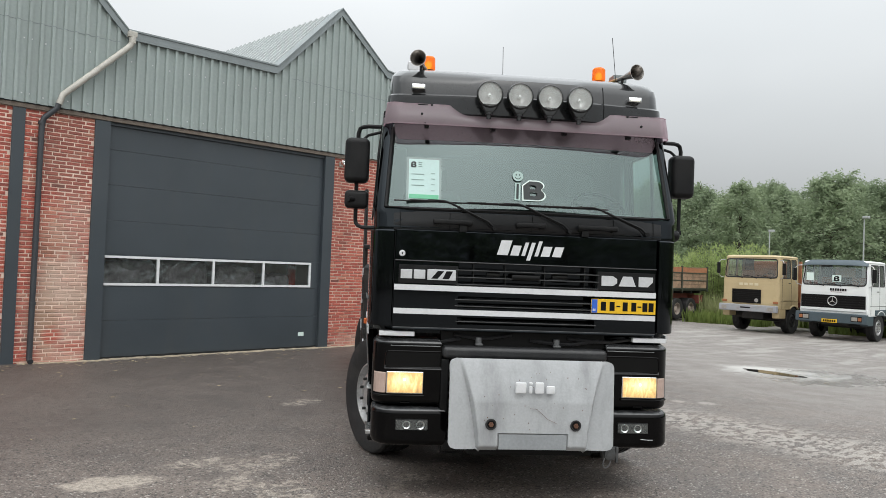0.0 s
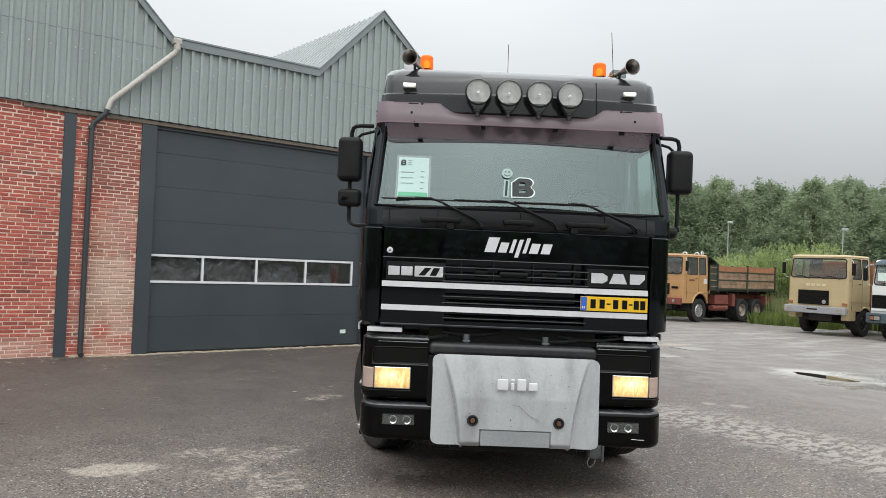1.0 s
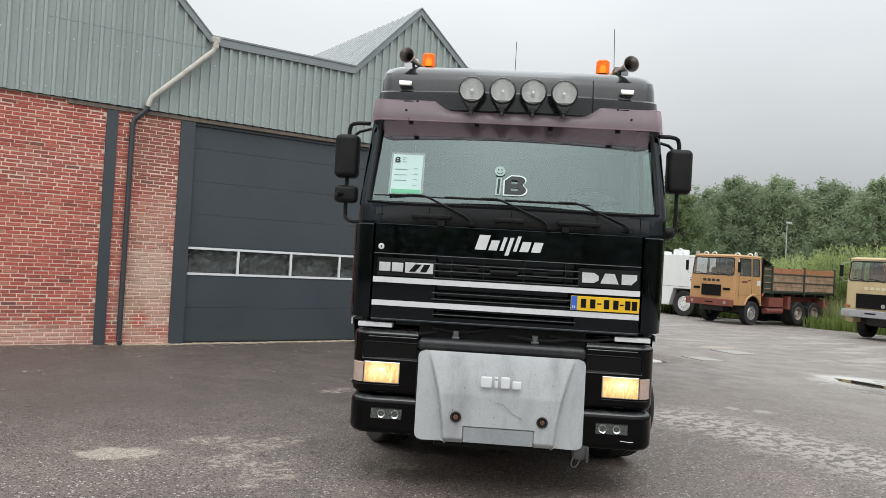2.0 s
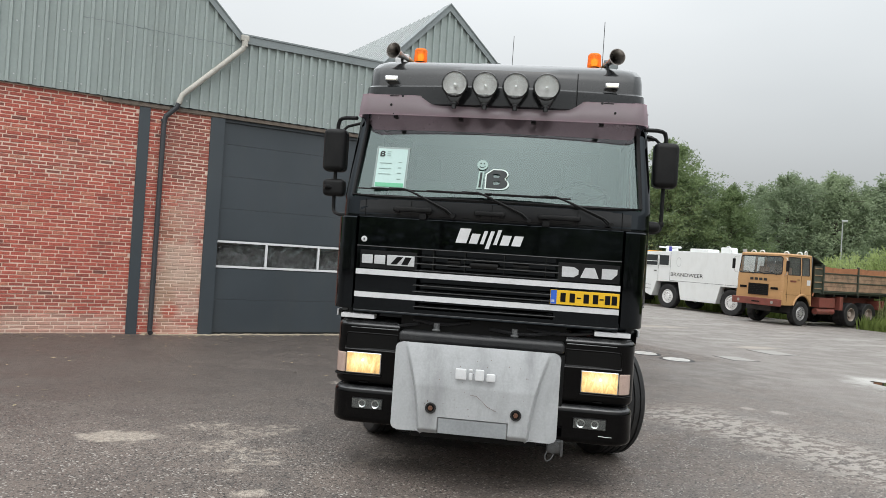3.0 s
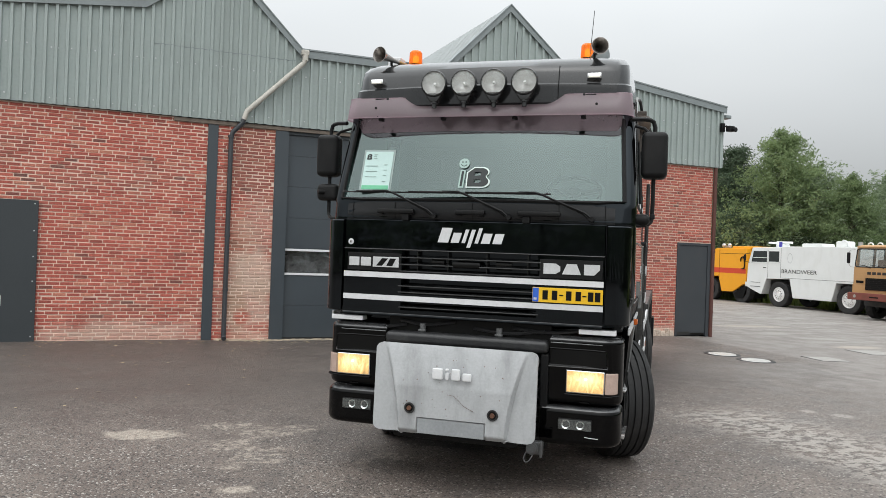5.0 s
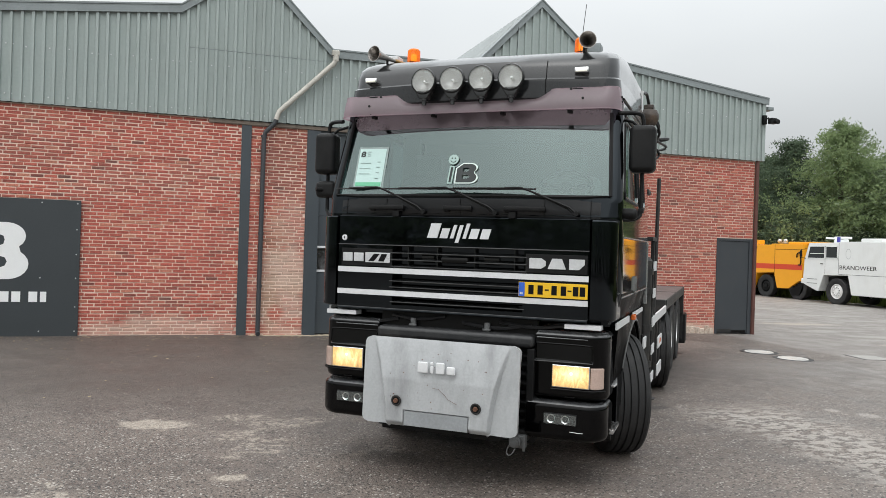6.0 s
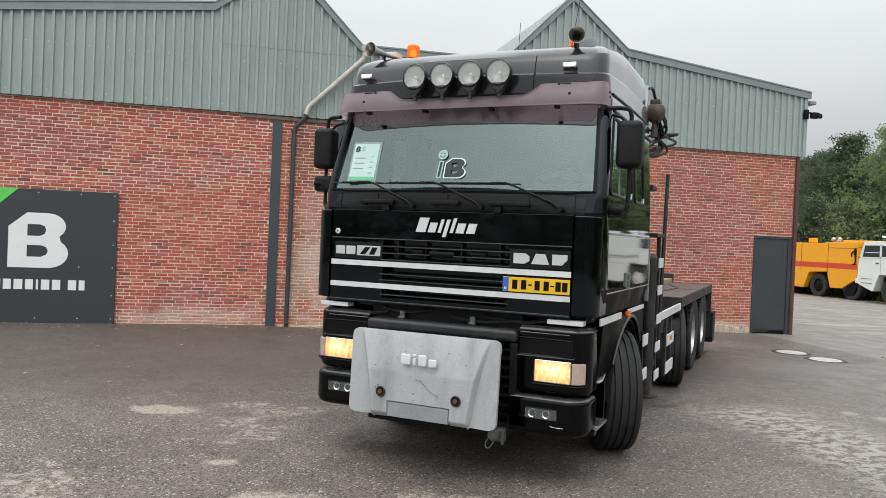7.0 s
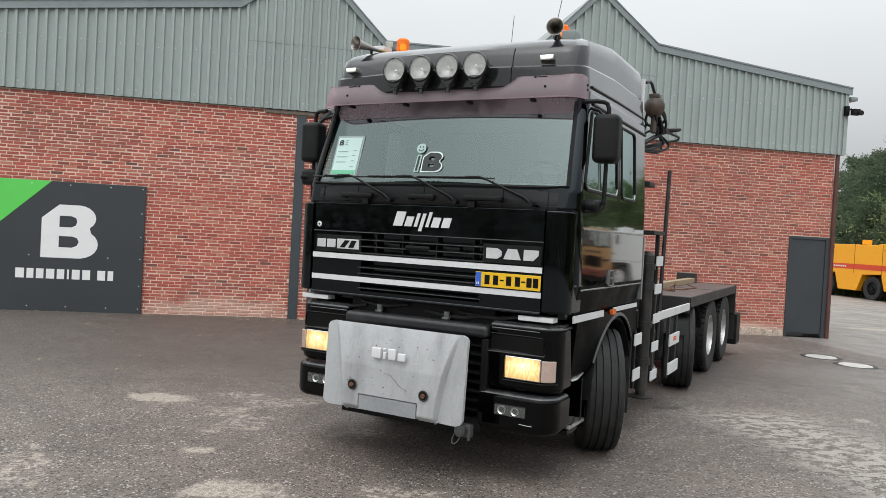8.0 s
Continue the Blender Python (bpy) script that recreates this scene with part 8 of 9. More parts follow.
# ---- woods, bushes, tall grass, lamp posts ----
def leaf_mat(name, dark, light):
    m = bpy.data.materials.new(name)
    m.use_nodes = True
    n, k = m.node_tree.nodes, m.node_tree.links
    p = n["Principled BSDF"]
    geo = n.new("ShaderNodeNewGeometry")
    info = n.new("ShaderNodeObjectInfo")
    clump = n.new("ShaderNodeTexNoise")
    clump.inputs["Scale"].default_value, clump.inputs["Detail"].default_value = 0.55, 3.0
    k.new(geo.outputs["Position"], clump.inputs["Vector"])
    mixf = n.new("ShaderNodeMath")
    mixf.operation = "MULTIPLY_ADD"
    mixf.inputs[1].default_value = 0.25
    k.new(info.outputs["Random"], mixf.inputs[0])
    half = n.new("ShaderNodeMath")
    half.operation = "MULTIPLY_ADD"
    half.inputs[1].default_value = 0.25
    k.new(geo.outputs["Random Per Island"], half.inputs[0])
    quarter = n.new("ShaderNodeMapRange")
    quarter.inputs["From Min"].default_value, quarter.inputs["From Max"].default_value, quarter.inputs["To Max"].default_value = 0.3, 0.7, 0.36
    k.new(clump.outputs["Fac"], quarter.inputs["Value"])
    k.new(quarter.outputs[0], half.inputs[2])
    k.new(half.outputs[0], mixf.inputs[2])
    ramp = n.new("ShaderNodeValToRGB")
    ramp.color_ramp.elements[0].color, ramp.color_ramp.elements[1].color = (*dark, 1), (*light, 1)
    k.new(mixf.outputs[0], ramp.inputs["Fac"])
    k.new(ramp.outputs["Color"], p.inputs["Base Color"])
    p.inputs["Roughness"].default_value = 0.6
    p.inputs["Specular IOR Level"].default_value = 0.25
    tr = n.new("ShaderNodeBsdfTranslucent")
    k.new(ramp.outputs["Color"], tr.inputs["Color"])
    mix = n.new("ShaderNodeMixShader")
    mix.inputs[0].default_value = 0.5
    k.new(p.outputs[0], mix.inputs[1])
    k.new(tr.outputs[0], mix.inputs[2])
    k.new(mix.outputs[0], n["Material Output"].inputs["Surface"])
    return m


BARK = mat("grey_brown_bark", (0.09, 0.075, 0.06), 0.9, vary=0.35, scale=6, bump=0.6, bscale=25)
LEAF_DARK = leaf_mat("dark_wood_leaves", (0.17, 0.225, 0.14), (0.39, 0.465, 0.285))
LEAF_BIRCH = leaf_mat("birch_leaves", (0.21, 0.265, 0.165), (0.44, 0.51, 0.31))
LEAF_DEEP = leaf_mat("deep_green_leaves", (0.05, 0.077, 0.046), (0.17, 0.225, 0.135))
LEAF_MID = leaf_mat("ash_leaves", (0.09, 0.135, 0.065), (0.30, 0.385, 0.18))
LEAF_PALE = leaf_mat("pale_bush_leaves", (0.27, 0.35, 0.13), (0.54, 0.62, 0.28))


def crown_mesh(seed, height, spread, base, leaf, limbs, per, mat_leaf, weeping=0.0):
    """Trunk with limbs; leaves sit in small flat sprays along the outer part of each limb."""
    rnd = random.Random(seed)
    tb = bmesh.new()
    top = Vector((rnd.uniform(-0.3, 0.3), rnd.uniform(-0.3, 0.3), height * 0.95))
    trunk = [Vector((0, 0, -0.6)), Vector((rnd.uniform(-0.1, 0.1), rnd.uniform(-0.1, 0.1), height * 0.3)), Vector((rnd.uniform(-0.2, 0.2), rnd.uniform(-0.2, 0.2), height * 0.6)), top]
    for (p, q), (r0, r1) in zip(zip(trunk, trunk[1:]), ((0.2, 0.15), (0.15, 0.09), (0.09, 0.02))):
        cyl(tb, p, q, r0 * height / 9, r1 * height / 9, seg=7)
    verts, faces = [], []
    lobes = [(rnd.uniform(0, 6.283), rnd.uniform(0.2, 0.9), rnd.uniform(0.75, 1.25)) for _ in range(7)]
    for c in range(limbs):
        f = (c + rnd.random()) / limbs
        t = base + (1 - base) * f
        prof = math.sin(math.pi * min(1, f * 0.78 + 0.20)) ** 0.8
        a = c * 2.399 + rnd.uniform(-0.5, 0.5)
        bulge = 1.0
        for la, lt, lk in lobes:
            d = math.cos(a - la) - 3.0 * abs(f - lt)
            if d > 0.3:
                bulge *= 1 + (lk - 1) * (d - 0.3)
        rr = max(0.35, spread * prof * rnd.uniform(0.62, 1.10) * bulge)
        z = height * t * 0.95
        start = Vector((0, 0, z - rr * 0.35))
        rise = rnd.uniform(0.05, 0.55) * rr * (1 - weeping)
        end = Vector((rr * math.cos(a), rr * math.sin(a), z - rr * 0.35 + rise))
        mid = start.lerp(end, 0.55) + Vector((0, 0, rr * (0.12 + 0.15 * weeping)))
        if c % 2 == 0:
            cyl(tb, start, mid, 0.03 * height / 9, 0.018, seg=4, caps=False)
            cyl(tb, mid, end, 0.018, 0.006, seg=4, caps=False)
        sprays = max(3, int(3 + rr * 3.2))
        for k in range(sprays):
            q = 0.30 + 0.75 * (k + rnd.random()) / sprays
            p0 = start.lerp(mid, q / 0.55) if q < 0.55 else mid.lerp(end, (q - 0.55) / 0.45)
            wide = 0.16 + 0.24 * rr
            p0 = p0 + Vector((rnd.gauss(0, wide), rnd.gauss(0, wide), rnd.gauss(0, 0.18)))
            cr = rnd.uniform(0.22, 0.5)
            lean = Vector((rnd.gauss(0, 0.35) + 0.35 * math.cos(a), rnd.gauss(0, 0.35) + 0.35 * math.sin(a), 1.0)).normalized()
            for _ in range(max(4, per * 6 // (sprays * 6))):
                d = Vector((rnd.gauss(0, 1), rnd.gauss(0, 1), 0)) * cr * 0.62
                d -= lean * d.dot(lean)
                d += lean * rnd.gauss(0, 0.14)
                if weeping:
                    d.z -= weeping * abs(rnd.gauss(0, 0.8)) * cr * 3.0
                    d.x, d.y = d.x * 0.6, d.y * 0.6
                p = p0 + d
                s = leaf * rnd.uniform(0.55, 1.3)
                n = (lean * 0.8 + Vector((rnd.gauss(0, 0.85), rnd.gauss(0, 0.85), rnd.gauss(0, 0.5)))).normalized()
                u = n.orthogonal().normalized()
                w = n.cross(u)
                g = rnd.uniform(0, 6.283)
                u, w = u * math.cos(g) + w * math.sin(g), w * math.cos(g) - u * math.sin(g)
                i = len(verts)
                verts += [p - u * s * 0.55, p + w * s * 0.34, p + u * s * 0.55 - w * s * 0.12]
                faces.append((i, i + 1, i + 2))
    me = bpy.data.meshes.new("crown")
    me.from_pydata([tuple(v) for v in verts], [], faces)
    me.materials.append(mat_leaf)
    return tb, me


def tree(name, label, m, spec, group=""):
    tb, me = crown_mesh(*spec)
    root = thing(name, label, "tree", m, group)
    part("trunk", tb, BARK, root)
    crown = new("crown", me)
    crown.parent = root
    return root


def at(x, y, turn=0, s=1.0, sz=None):
    return pose(x, y, yard_z(x) - 0.02, 0, 0, turn) @ Matrix.Diagonal((s, s, sz or s, 1))


def copy_tree(src, x, y, turn, s, sz):
    c = copy_thing(src, pose(x, y, yard_z(x) - 0.02, 0, 0, turn))
    c.scale = (s, s, sz)
    return c


kinds = [tree("deciduous_tree", "dark green broadleaved tree at the edge of the wood", at(57.5, 9.5), (1, 10.0, 2.9, 0.06, 0.17, 120, 270, LEAF_DARK, 0.35), "trees of the wood"),
         tree("deciduous_tree", "dark green broadleaved tree at the edge of the wood", at(55.5, 15.0, 40), (2, 9.7, 3.2, 0.05, 0.17, 120, 270, LEAF_DARK, 0.3), "trees of the wood"),
         tree("birch_tree", "birch with drooping grey-green branches at the edge of the wood", at(58.5, 6.6, 80), (3, 10.4, 2.5, 0.08, 0.16, 130, 260, LEAF_BIRCH, 0.9), "trees of the wood"),
         tree("birch_tree", "tall slim birch with drooping branches at the edge of the wood", at(57.0, 1.0, 20), (4, 10.6, 2.2, 0.08, 0.16, 125, 260, LEAF_BIRCH, 0.8), "trees of the wood")]
rnd = random.Random(11)
# the wood's edge, a curved row two deep, from behind the parked vehicles round to the open side
for i in range(54):
    a = radians(-38 + i * 1.5)
    R0 = 57 + 2.5 * math.sin(i * 1.3) + (5.5 if i % 2 else 0)
    x, y = 1 + R0 * math.cos(a), -14 + R0 * math.sin(a)
    notch = 0.78 if 36.5 < math.degrees(a) < 39.5 else 1.0
    birches = math.degrees(a) < 11
    src = kinds[(2 + (i * 7 // 3) % 2) if birches and i % 5 else (i * 5 // 3) % 2]
    copy_tree(src, x, y, rnd.uniform(0, 360), rnd.uniform(1.15, 1.5), rnd.uniform(0.90, 1.02) * notch)
# dark undergrowth along the wood's foot
under = tree("undergrowth_bush", "dense dark green shrub under the trees", at(52, 14, 10), (5, 4.2, 2.4, 0.0, 0.22, 60, 130, LEAF_DARK), "undergrowth")
for i in range(26):
    a = radians(-36 + i * 3.1)
    R0 = 52.5 + rnd.uniform(-1, 1.5)
    copy_tree(under, 1 + R0 * math.cos(a), -14 + R0 * math.sin(a), rnd.uniform(0, 360), rnd.uniform(0.9, 1.25), rnd.uniform(0.7, 1.1))
# lighter ash trees nearer, behind the fire engines
ash = tree("ash_tree", "tall fresh green ash tree behind the fire engines", at(40.6, 21.4, 0), (21, 11.0, 3.5, 0.05, 0.19, 180, 270, LEAF_MID), "ash trees")
copy_tree(ash, 41.8, 17.4, 120, 0.62, 0.72)
oak = tree("oak_tree", "broad dark green oak beyond the corner of the hall", at(41.2, 26.2, 200), (22, 10.5, 3.5, 0.05, 0.19, 165, 260, LEAF_DEEP), "oak trees")
copy_tree(oak, 43.5, 31.0, 80, 1.05, 0.95)
copy_tree(oak, 46.0, 36.5, 10, 1.05, 0.98)
holly = tree("dark_evergreen", "dense dark evergreen below the ash trees", at(38.9, 22.8, 0), (23, 6.0, 2.7, 0.0, 0.20, 90, 190, LEAF_DEEP), "evergreens")
copy_tree(holly, 39.6, 27.2, 70, 1.05, 1.0)
copy_tree(holly, 40.2, 19.3, 150, 0.8, 0.66)
copy_tree(holly, 42.0, 32.0, 30, 1.15, 1.0)
# unseen trees added behind the viewpoint, so glossy paint reflects a dark horizon
far_tree = tree("deciduous_tree", "unseen broadleaved tree added to darken reflections", at(4 + 50 * math.cos(radians(148)), -12 + 50 * math.sin(radians(148))), (6, 10.0, 3.6, 0.05, 0.42, 60, 90, LEAF_DARK), "trees round the yard")
for i in range(1, 22):
    a = radians(148 + i * 8.2)
    copy_tree(far_tree, 4 + 50 * math.cos(a), -12 + 50 * math.sin(a), rnd.uniform(0, 360), rnd.uniform(1.2, 1.5), rnd.uniform(0.7, 0.85))


# pale willow bushes behind the tipper
def bush_mesh(seed, height, spread, stems, per, leaf):
    rnd = random.Random(seed)
    tb = bmesh.new()
    verts, faces = [], []
    for s in range(stems):
        a, k = rnd.uniform(0, 6.283), rnd.random() ** 0.6
        foot = Vector((spread * 0.35 * k * math.cos(a), spread * 0.35 * k * math.sin(a), 0))
        tip = Vector((spread * k * math.cos(a), spread * k * math.sin(a), height * rnd.uniform(0.6, 1.05) * (1 - 0.25 * k)))
        cyl(tb, foot, tip, 0.018, 0.004, seg=4, caps=False)
        for i in range(per):
            t = rnd.uniform(0.12, 1.0)
            p = foot.lerp(tip, t) + Vector((rnd.gauss(0, 0.10), rnd.gauss(0, 0.10), rnd.gauss(0, 0.08)))
            u = ((tip - foot).normalized() * 0.9 + Vector((rnd.gauss(0, 0.6), rnd.gauss(0, 0.6), rnd.gauss(0, 0.4)))).normalized()
            v = u.orthogonal().normalized()
            v = (v * math.cos(t * 40) + u.cross(v) * math.sin(t * 40))
            sz = leaf * rnd.uniform(0.6, 1.3)
            i0 = len(verts)
            verts += [p, p + u * sz * 0.45 + v * sz * 0.16, p + u * sz, p + u * sz * 0.45 - v * sz * 0.16]
            faces.append((i0, i0 + 1, i0 + 2, i0 + 3))
    me = bpy.data.meshes.new("leaves")
    me.from_pydata([tuple(v) for v in verts], [], faces)
    me.materials.append(LEAF_PALE)
    return tb, me


tb, me = bush_mesh(31, 4.5, 2.1, 100, 150, 0.17)
bush = thing("willow_bush", "pale green willow bush behind the parked trucks", "bush", at(40.0, 5.9), "willow bushes")
tagged(part("branchwork", tb, BARK, bush), kind="stuff")
new("leaves", me).parent = bush
for x, y, s, sz in ((39.6, 8.2, 0.9, 0.86), (40.5, 4.2, 0.95, 1.02), (41.5, 10.2, 0.9, 0.8), (42, 2.4, 0.8, 0.6), (41.5, 13.0, 0.9, 0.62)):
    copy_tree(bush, x, y, s * 400, s, sz)

# tall grass and weeds along the edge of the yard
BLADE = leaf_mat("pale_grass_blades", (0.22, 0.26, 0.11), (0.48, 0.50, 0.26))
WEED = leaf_mat("green_weeds", (0.12, 0.18, 0.05), (0.30, 0.36, 0.11))
rnd = random.Random(41)


def blades(count, place, h0, h1, w):
    verts, faces = [], []
    for _ in range(count):
        x, y, k = place()
        hh = rnd.uniform(h0, h1) * k
        a = rnd.uniform(0, 6.283)
        dx, dy = math.cos(a) * w, math.sin(a) * w
        lx, ly = rnd.gauss(0, 0.16) * hh, rnd.gauss(0, 0.16) * hh
        z = yard_z(x)
        i = len(verts)
        verts += [(x - dx, y - dy, z), (x + dx, y + dy, z), (x + dx * 0.7 + lx * 0.4, y + dy * 0.7 + ly * 0.4, z + hh * 0.6), (x - dx * 0.7 + lx * 0.4, y - dy * 0.7 + ly * 0.4, z + hh * 0.6), (x + lx, y + ly, z + hh)]
        faces += [(i, i + 1, i + 2, i + 3), (i + 3, i + 2, i + 4)]
    return verts, faces


def clear_of_trucks(x, y):
    """No grass grows where the trucks stand."""
    edge = 38.3 if 5.0 < y < 8.1 else 37.8 if -1.9 < y < 1.4 else 0.0
    return x if x > edge else edge + (x - 35.0) * 0.4


def verge():
    y = rnd.uniform(-16, 34)
    return clear_of_trucks(36.6 + abs(rnd.gauss(0, 1.6)) + 0.5 * math.sin(y * 0.7), y), y, 1.0


def verge_low():
    y = rnd.uniform(-18, 36)
    return clear_of_trucks(35.4 + abs(rnd.gauss(0, 1.5)) + 0.5 * math.sin(y * 0.9), y), y, 1.0


for nm, cnt, pl, h0, h1, w, mt, lb in (("tall_grass", 9000, verge, 0.7, 1.7, 0.025, BLADE, "tall pale seeding grass along the edge of the yard"),
                                       ("weeds", 14000, verge_low, 0.15, 0.75, 0.05, WEED, "low green weeds along the edge of the yard")):
    me = bpy.data.meshes.new(nm)
    me.from_pydata(*((lambda vf: (vf[0], [], vf[1]))(blades(cnt, pl, h0, h1, w))))
    me.materials.append(mt)
    tagged(new(nm, me), lb, "grass", kind="stuff")

# lamp posts among the trees
GALV = mat("galvanised_lamp_post", (0.45, 0.47, 0.47), 0.45, metal=0.4, vary=0.1)
post = thing("street_lamp", "slim galvanised lamp post with a flat head", "street lamp", pose(42.6, 10.5, -0.55, 0, 0, 30), "lamp posts")
bm = bmesh.new()
cyl(bm, (0, 0, 0), (0, 0, 5.5), 0.045, 0.03, seg=10)
part("pole", bm, GALV, post)
bm = bmesh.new()
box(bm, (-0.1, -0.26, 5.47), (0.1, 0.06, 5.60), 0.03)
part("lamp_head", bm, GALV, post)
copy_thing(post, pose(42.0, 3.62, -1.1, 0, 0, 10))
copy_thing(post, pose(42.0, -1.1, -0.45, 0, 0, -20))

# ---- the yard: one asphalt sheet ----
def asphalt():
    m = bpy.data.materials.new("weathered_asphalt")
    m.use_nodes = True
    n, k = m.node_tree.nodes, m.node_tree.links
    p = n["Principled BSDF"]
    geo = n.new("ShaderNodeNewGeometry")
    pos = geo.outputs["Position"]

    def noise_tex(scale, detail=4.0, rough=0.5, vec=None):
        t = n.new("ShaderNodeTexNoise")
        t.inputs["Scale"].default_value, t.inputs["Detail"].default_value, t.inputs["Roughness"].default_value = scale, detail, rough
        k.new(vec or pos, t.inputs["Vector"])
        return t.outputs["Fac"]

    def rng(v, a, b, c=0.0, d=1.0):
        t = n.new("ShaderNodeMapRange")
        t.interpolation_type = "SMOOTHSTEP"
        for q, w in zip(("From Min", "From Max", "To Min", "To Max"), (a, b, c, d)):
            t.inputs[q].default_value = w
        k.new(v, t.inputs["Value"])
        return t.outputs[0]

    def op(kind, a, b):
        t = n.new("ShaderNodeMath")
        t.operation = kind
        for i, q in enumerate((a, b)):
            if isinstance(q, (int, float)):
                t.inputs[i].default_value = q
            else:
                k.new(q, t.inputs[i])
        return t.outputs[0]

    def mixc(f, a, b):
        t = n.new("ShaderNodeMix")
        t.data_type = "RGBA"
        for i, q in ((0, f), (6, a), (7, b)):
            if isinstance(q, tuple):
                t.inputs[i].default_value = (*q, 1)
            elif isinstance(q, (int, float)):
                t.inputs[i].default_value = q
            else:
                k.new(q, t.inputs[i])
        return t.outputs[2]

    def spot(x, y, rx, ry, ragged=0.8):
        """A stain with a ragged outline."""
        t = n.new("ShaderNodeMapping")
        t.vector_type = "TEXTURE"
        t.inputs["Location"].default_value = (x, y, 0)
        t.inputs["Scale"].default_value = (rx, ry, 1)
        k.new(pos, t.inputs["Vector"])
        d = n.new("ShaderNodeVectorMath")
        d.operation = "LENGTH"
        flat = n.new("ShaderNodeVectorMath")
        flat.operation = "MULTIPLY"
        flat.inputs[1].default_value = (1, 1, 0)
        k.new(t.outputs[0], flat.inputs[0])
        k.new(flat.outputs[0], d.inputs[0])
        edge = op("MULTIPLY", op("SUBTRACT", stain_noise, 0.5), ragged * 3.2)
        return rng(op("ADD", d.outputs["Value"], edge), 1.15, 0.65)

    stain_noise = noise_tex(3.2, 8.0, 0.62)
    sep = n.new("ShaderNodeSeparateXYZ")
    k.new(pos, sep.inputs[0])
    px, py = sep.outputs["X"], sep.outputs["Y"]
    wide = noise_tex(0.35, 5.0, 0.6)
    mid = noise_tex(1.6, 6.0, 0.6)
    # aggregate: light and dark stones
    stones = n.new("ShaderNodeTexVoronoi")
    stones.inputs["Scale"].default_value = 70.0
    k.new(pos, stones.inputs["Vector"])
    ssep = n.new("ShaderNodeSeparateColor")
    k.new(stones.outputs["Color"], ssep.inputs[0])
    base = mixc(rng(wide, 0.3, 0.7), (0.136, 0.110, 0.094), (0.196, 0.163, 0.141))
    base = mixc(rng(mid, 0.35, 0.75, 0, 0.55), base, (0.075, 0.069, 0.066))
    # the older, paler surface further out
    wob = op("MULTIPLY", op("SUBTRACT", wide, 0.5), 3.0)
    far = rng(op("ADD", px, wob), 8.3, 14.0)
    near_hall = rng(op("ADD", py, wob), -5.2, -3.6)
    near_hall = op("MULTIPLY", near_hall, rng(op("ADD", px, op("MULTIPLY", wob, 0.15)), 14.9, 14.5))
    old = op("MULTIPLY", far, op("SUBTRACT", 1.0, near_hall))
    base = mixc(op("MULTIPLY", old, 0.9), base, mixc(rng(mid, 0.3, 0.7), (0.200, 0.180, 0.166), (0.250, 0.228, 0.211)))
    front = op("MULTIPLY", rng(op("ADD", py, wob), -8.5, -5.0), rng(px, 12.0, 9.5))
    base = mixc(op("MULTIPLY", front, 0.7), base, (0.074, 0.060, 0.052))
    base = mixc(op("MULTIPLY", rng(ssep.outputs[0], 0.86, 0.96, 0, 0.95), op("MULTIPLY", op("SUBTRACT", 1.0, op("MULTIPLY", old, 0.6)), op("MULTIPLY", op("SUBTRACT", 1.0, op("MULTIPLY", front, 0.8)), rng(noise_tex(4.0, 4.0, 0.6), 0.3, 0.62, 0.25, 1.0)))), base, (0.43, 0.40, 0.365))
    base = mixc(op("MULTIPLY", rng(ssep.outputs[1], 0.70, 0.92, 0, 0.85), op("SUBTRACT", 1.0, op("MULTIPLY", old, 0.6))), base, (0.024, 0.022, 0.021))
    # dry dust patches
    pale = spot(2.38, -7.42, 0.34, 0.22)
    for x, y, rx, ry, rg in ((3.38, -10.2, 0.42, 0.20, 0.8), (3.03, -9.25, 0.15, 0.09, 0.7),
                             (18.5, -2.0, 0.8, 0.3, 0.6), (20.0, 3.0, 1.6, 0.35, 0.7)):
        pale = op("MAXIMUM", pale, spot(x, y, rx, ry, rg))
    # worn, broken film of dust
    film = spot(3.2, -7.25, 0.26, 0.17, 1.0)
    for x, y, rx, ry, rg in ((3.55, -7.6, 0.40, 0.2, 1.1), (3.15, -7.95, 0.30, 0.25, 1.2), (3.25, -8.4, 0.25, 0.3, 1.3), (1.78, -9.7, 0.3, 0.5, 1.2), (4.5, -10.3, 0.35, 0.18, 0.9), (4.35, -8.75, 0.3, 0.15, 0.9), (5.55, -5.35, 0.3, 0.16, 0.9), (1.25, -9.75, 0.3, 0.35, 1.3)):
        film = op("MAXIMUM", film, spot(x, y, rx, ry, rg))
    broken = rng(noise_tex(11, 7.0, 0.68), 0.47, 0.56)
    pale = op("MAXIMUM", pale, op("MULTIPLY", film, op("ADD", op("MULTIPLY", broken, 0.85), 0.06)))
    gritty = rng(noise_tex(26, 5.0, 0.7), 0.40, 0.58)
    pale = op("MULTIPLY", pale, op("ADD", op("MULTIPLY", gritty, 0.55), 0.38))
    base = mixc(pale, base, (0.40, 0.35, 0.295))
    silt = op("MULTIPLY", spot(15.7, -7.4, 1.3, 1.25, 0.5), op("ADD", op("MULTIPLY", gritty, 0.35), 0.4))
    base = mixc(silt, base, (0.44, 0.43, 0.41))
    rim = op("MULTIPLY", spot(15.75, -7.35, 0.75, 1.25, 0.16), 0.75)
    base = mixc(rim, base, (0.52, 0.51, 0.485))
    chips = op("MAXIMUM", spot(9.96, -8.12, 0.10, 0.10, 0.22), spot(10.17, -8.44, 0.13, 0.14, 0.25))
    base = mixc(op("MULTIPLY", chips, rng(gritty, 0.0, 0.8, 0.25, 0.6)), base, (0.40, 0.365, 0.33))
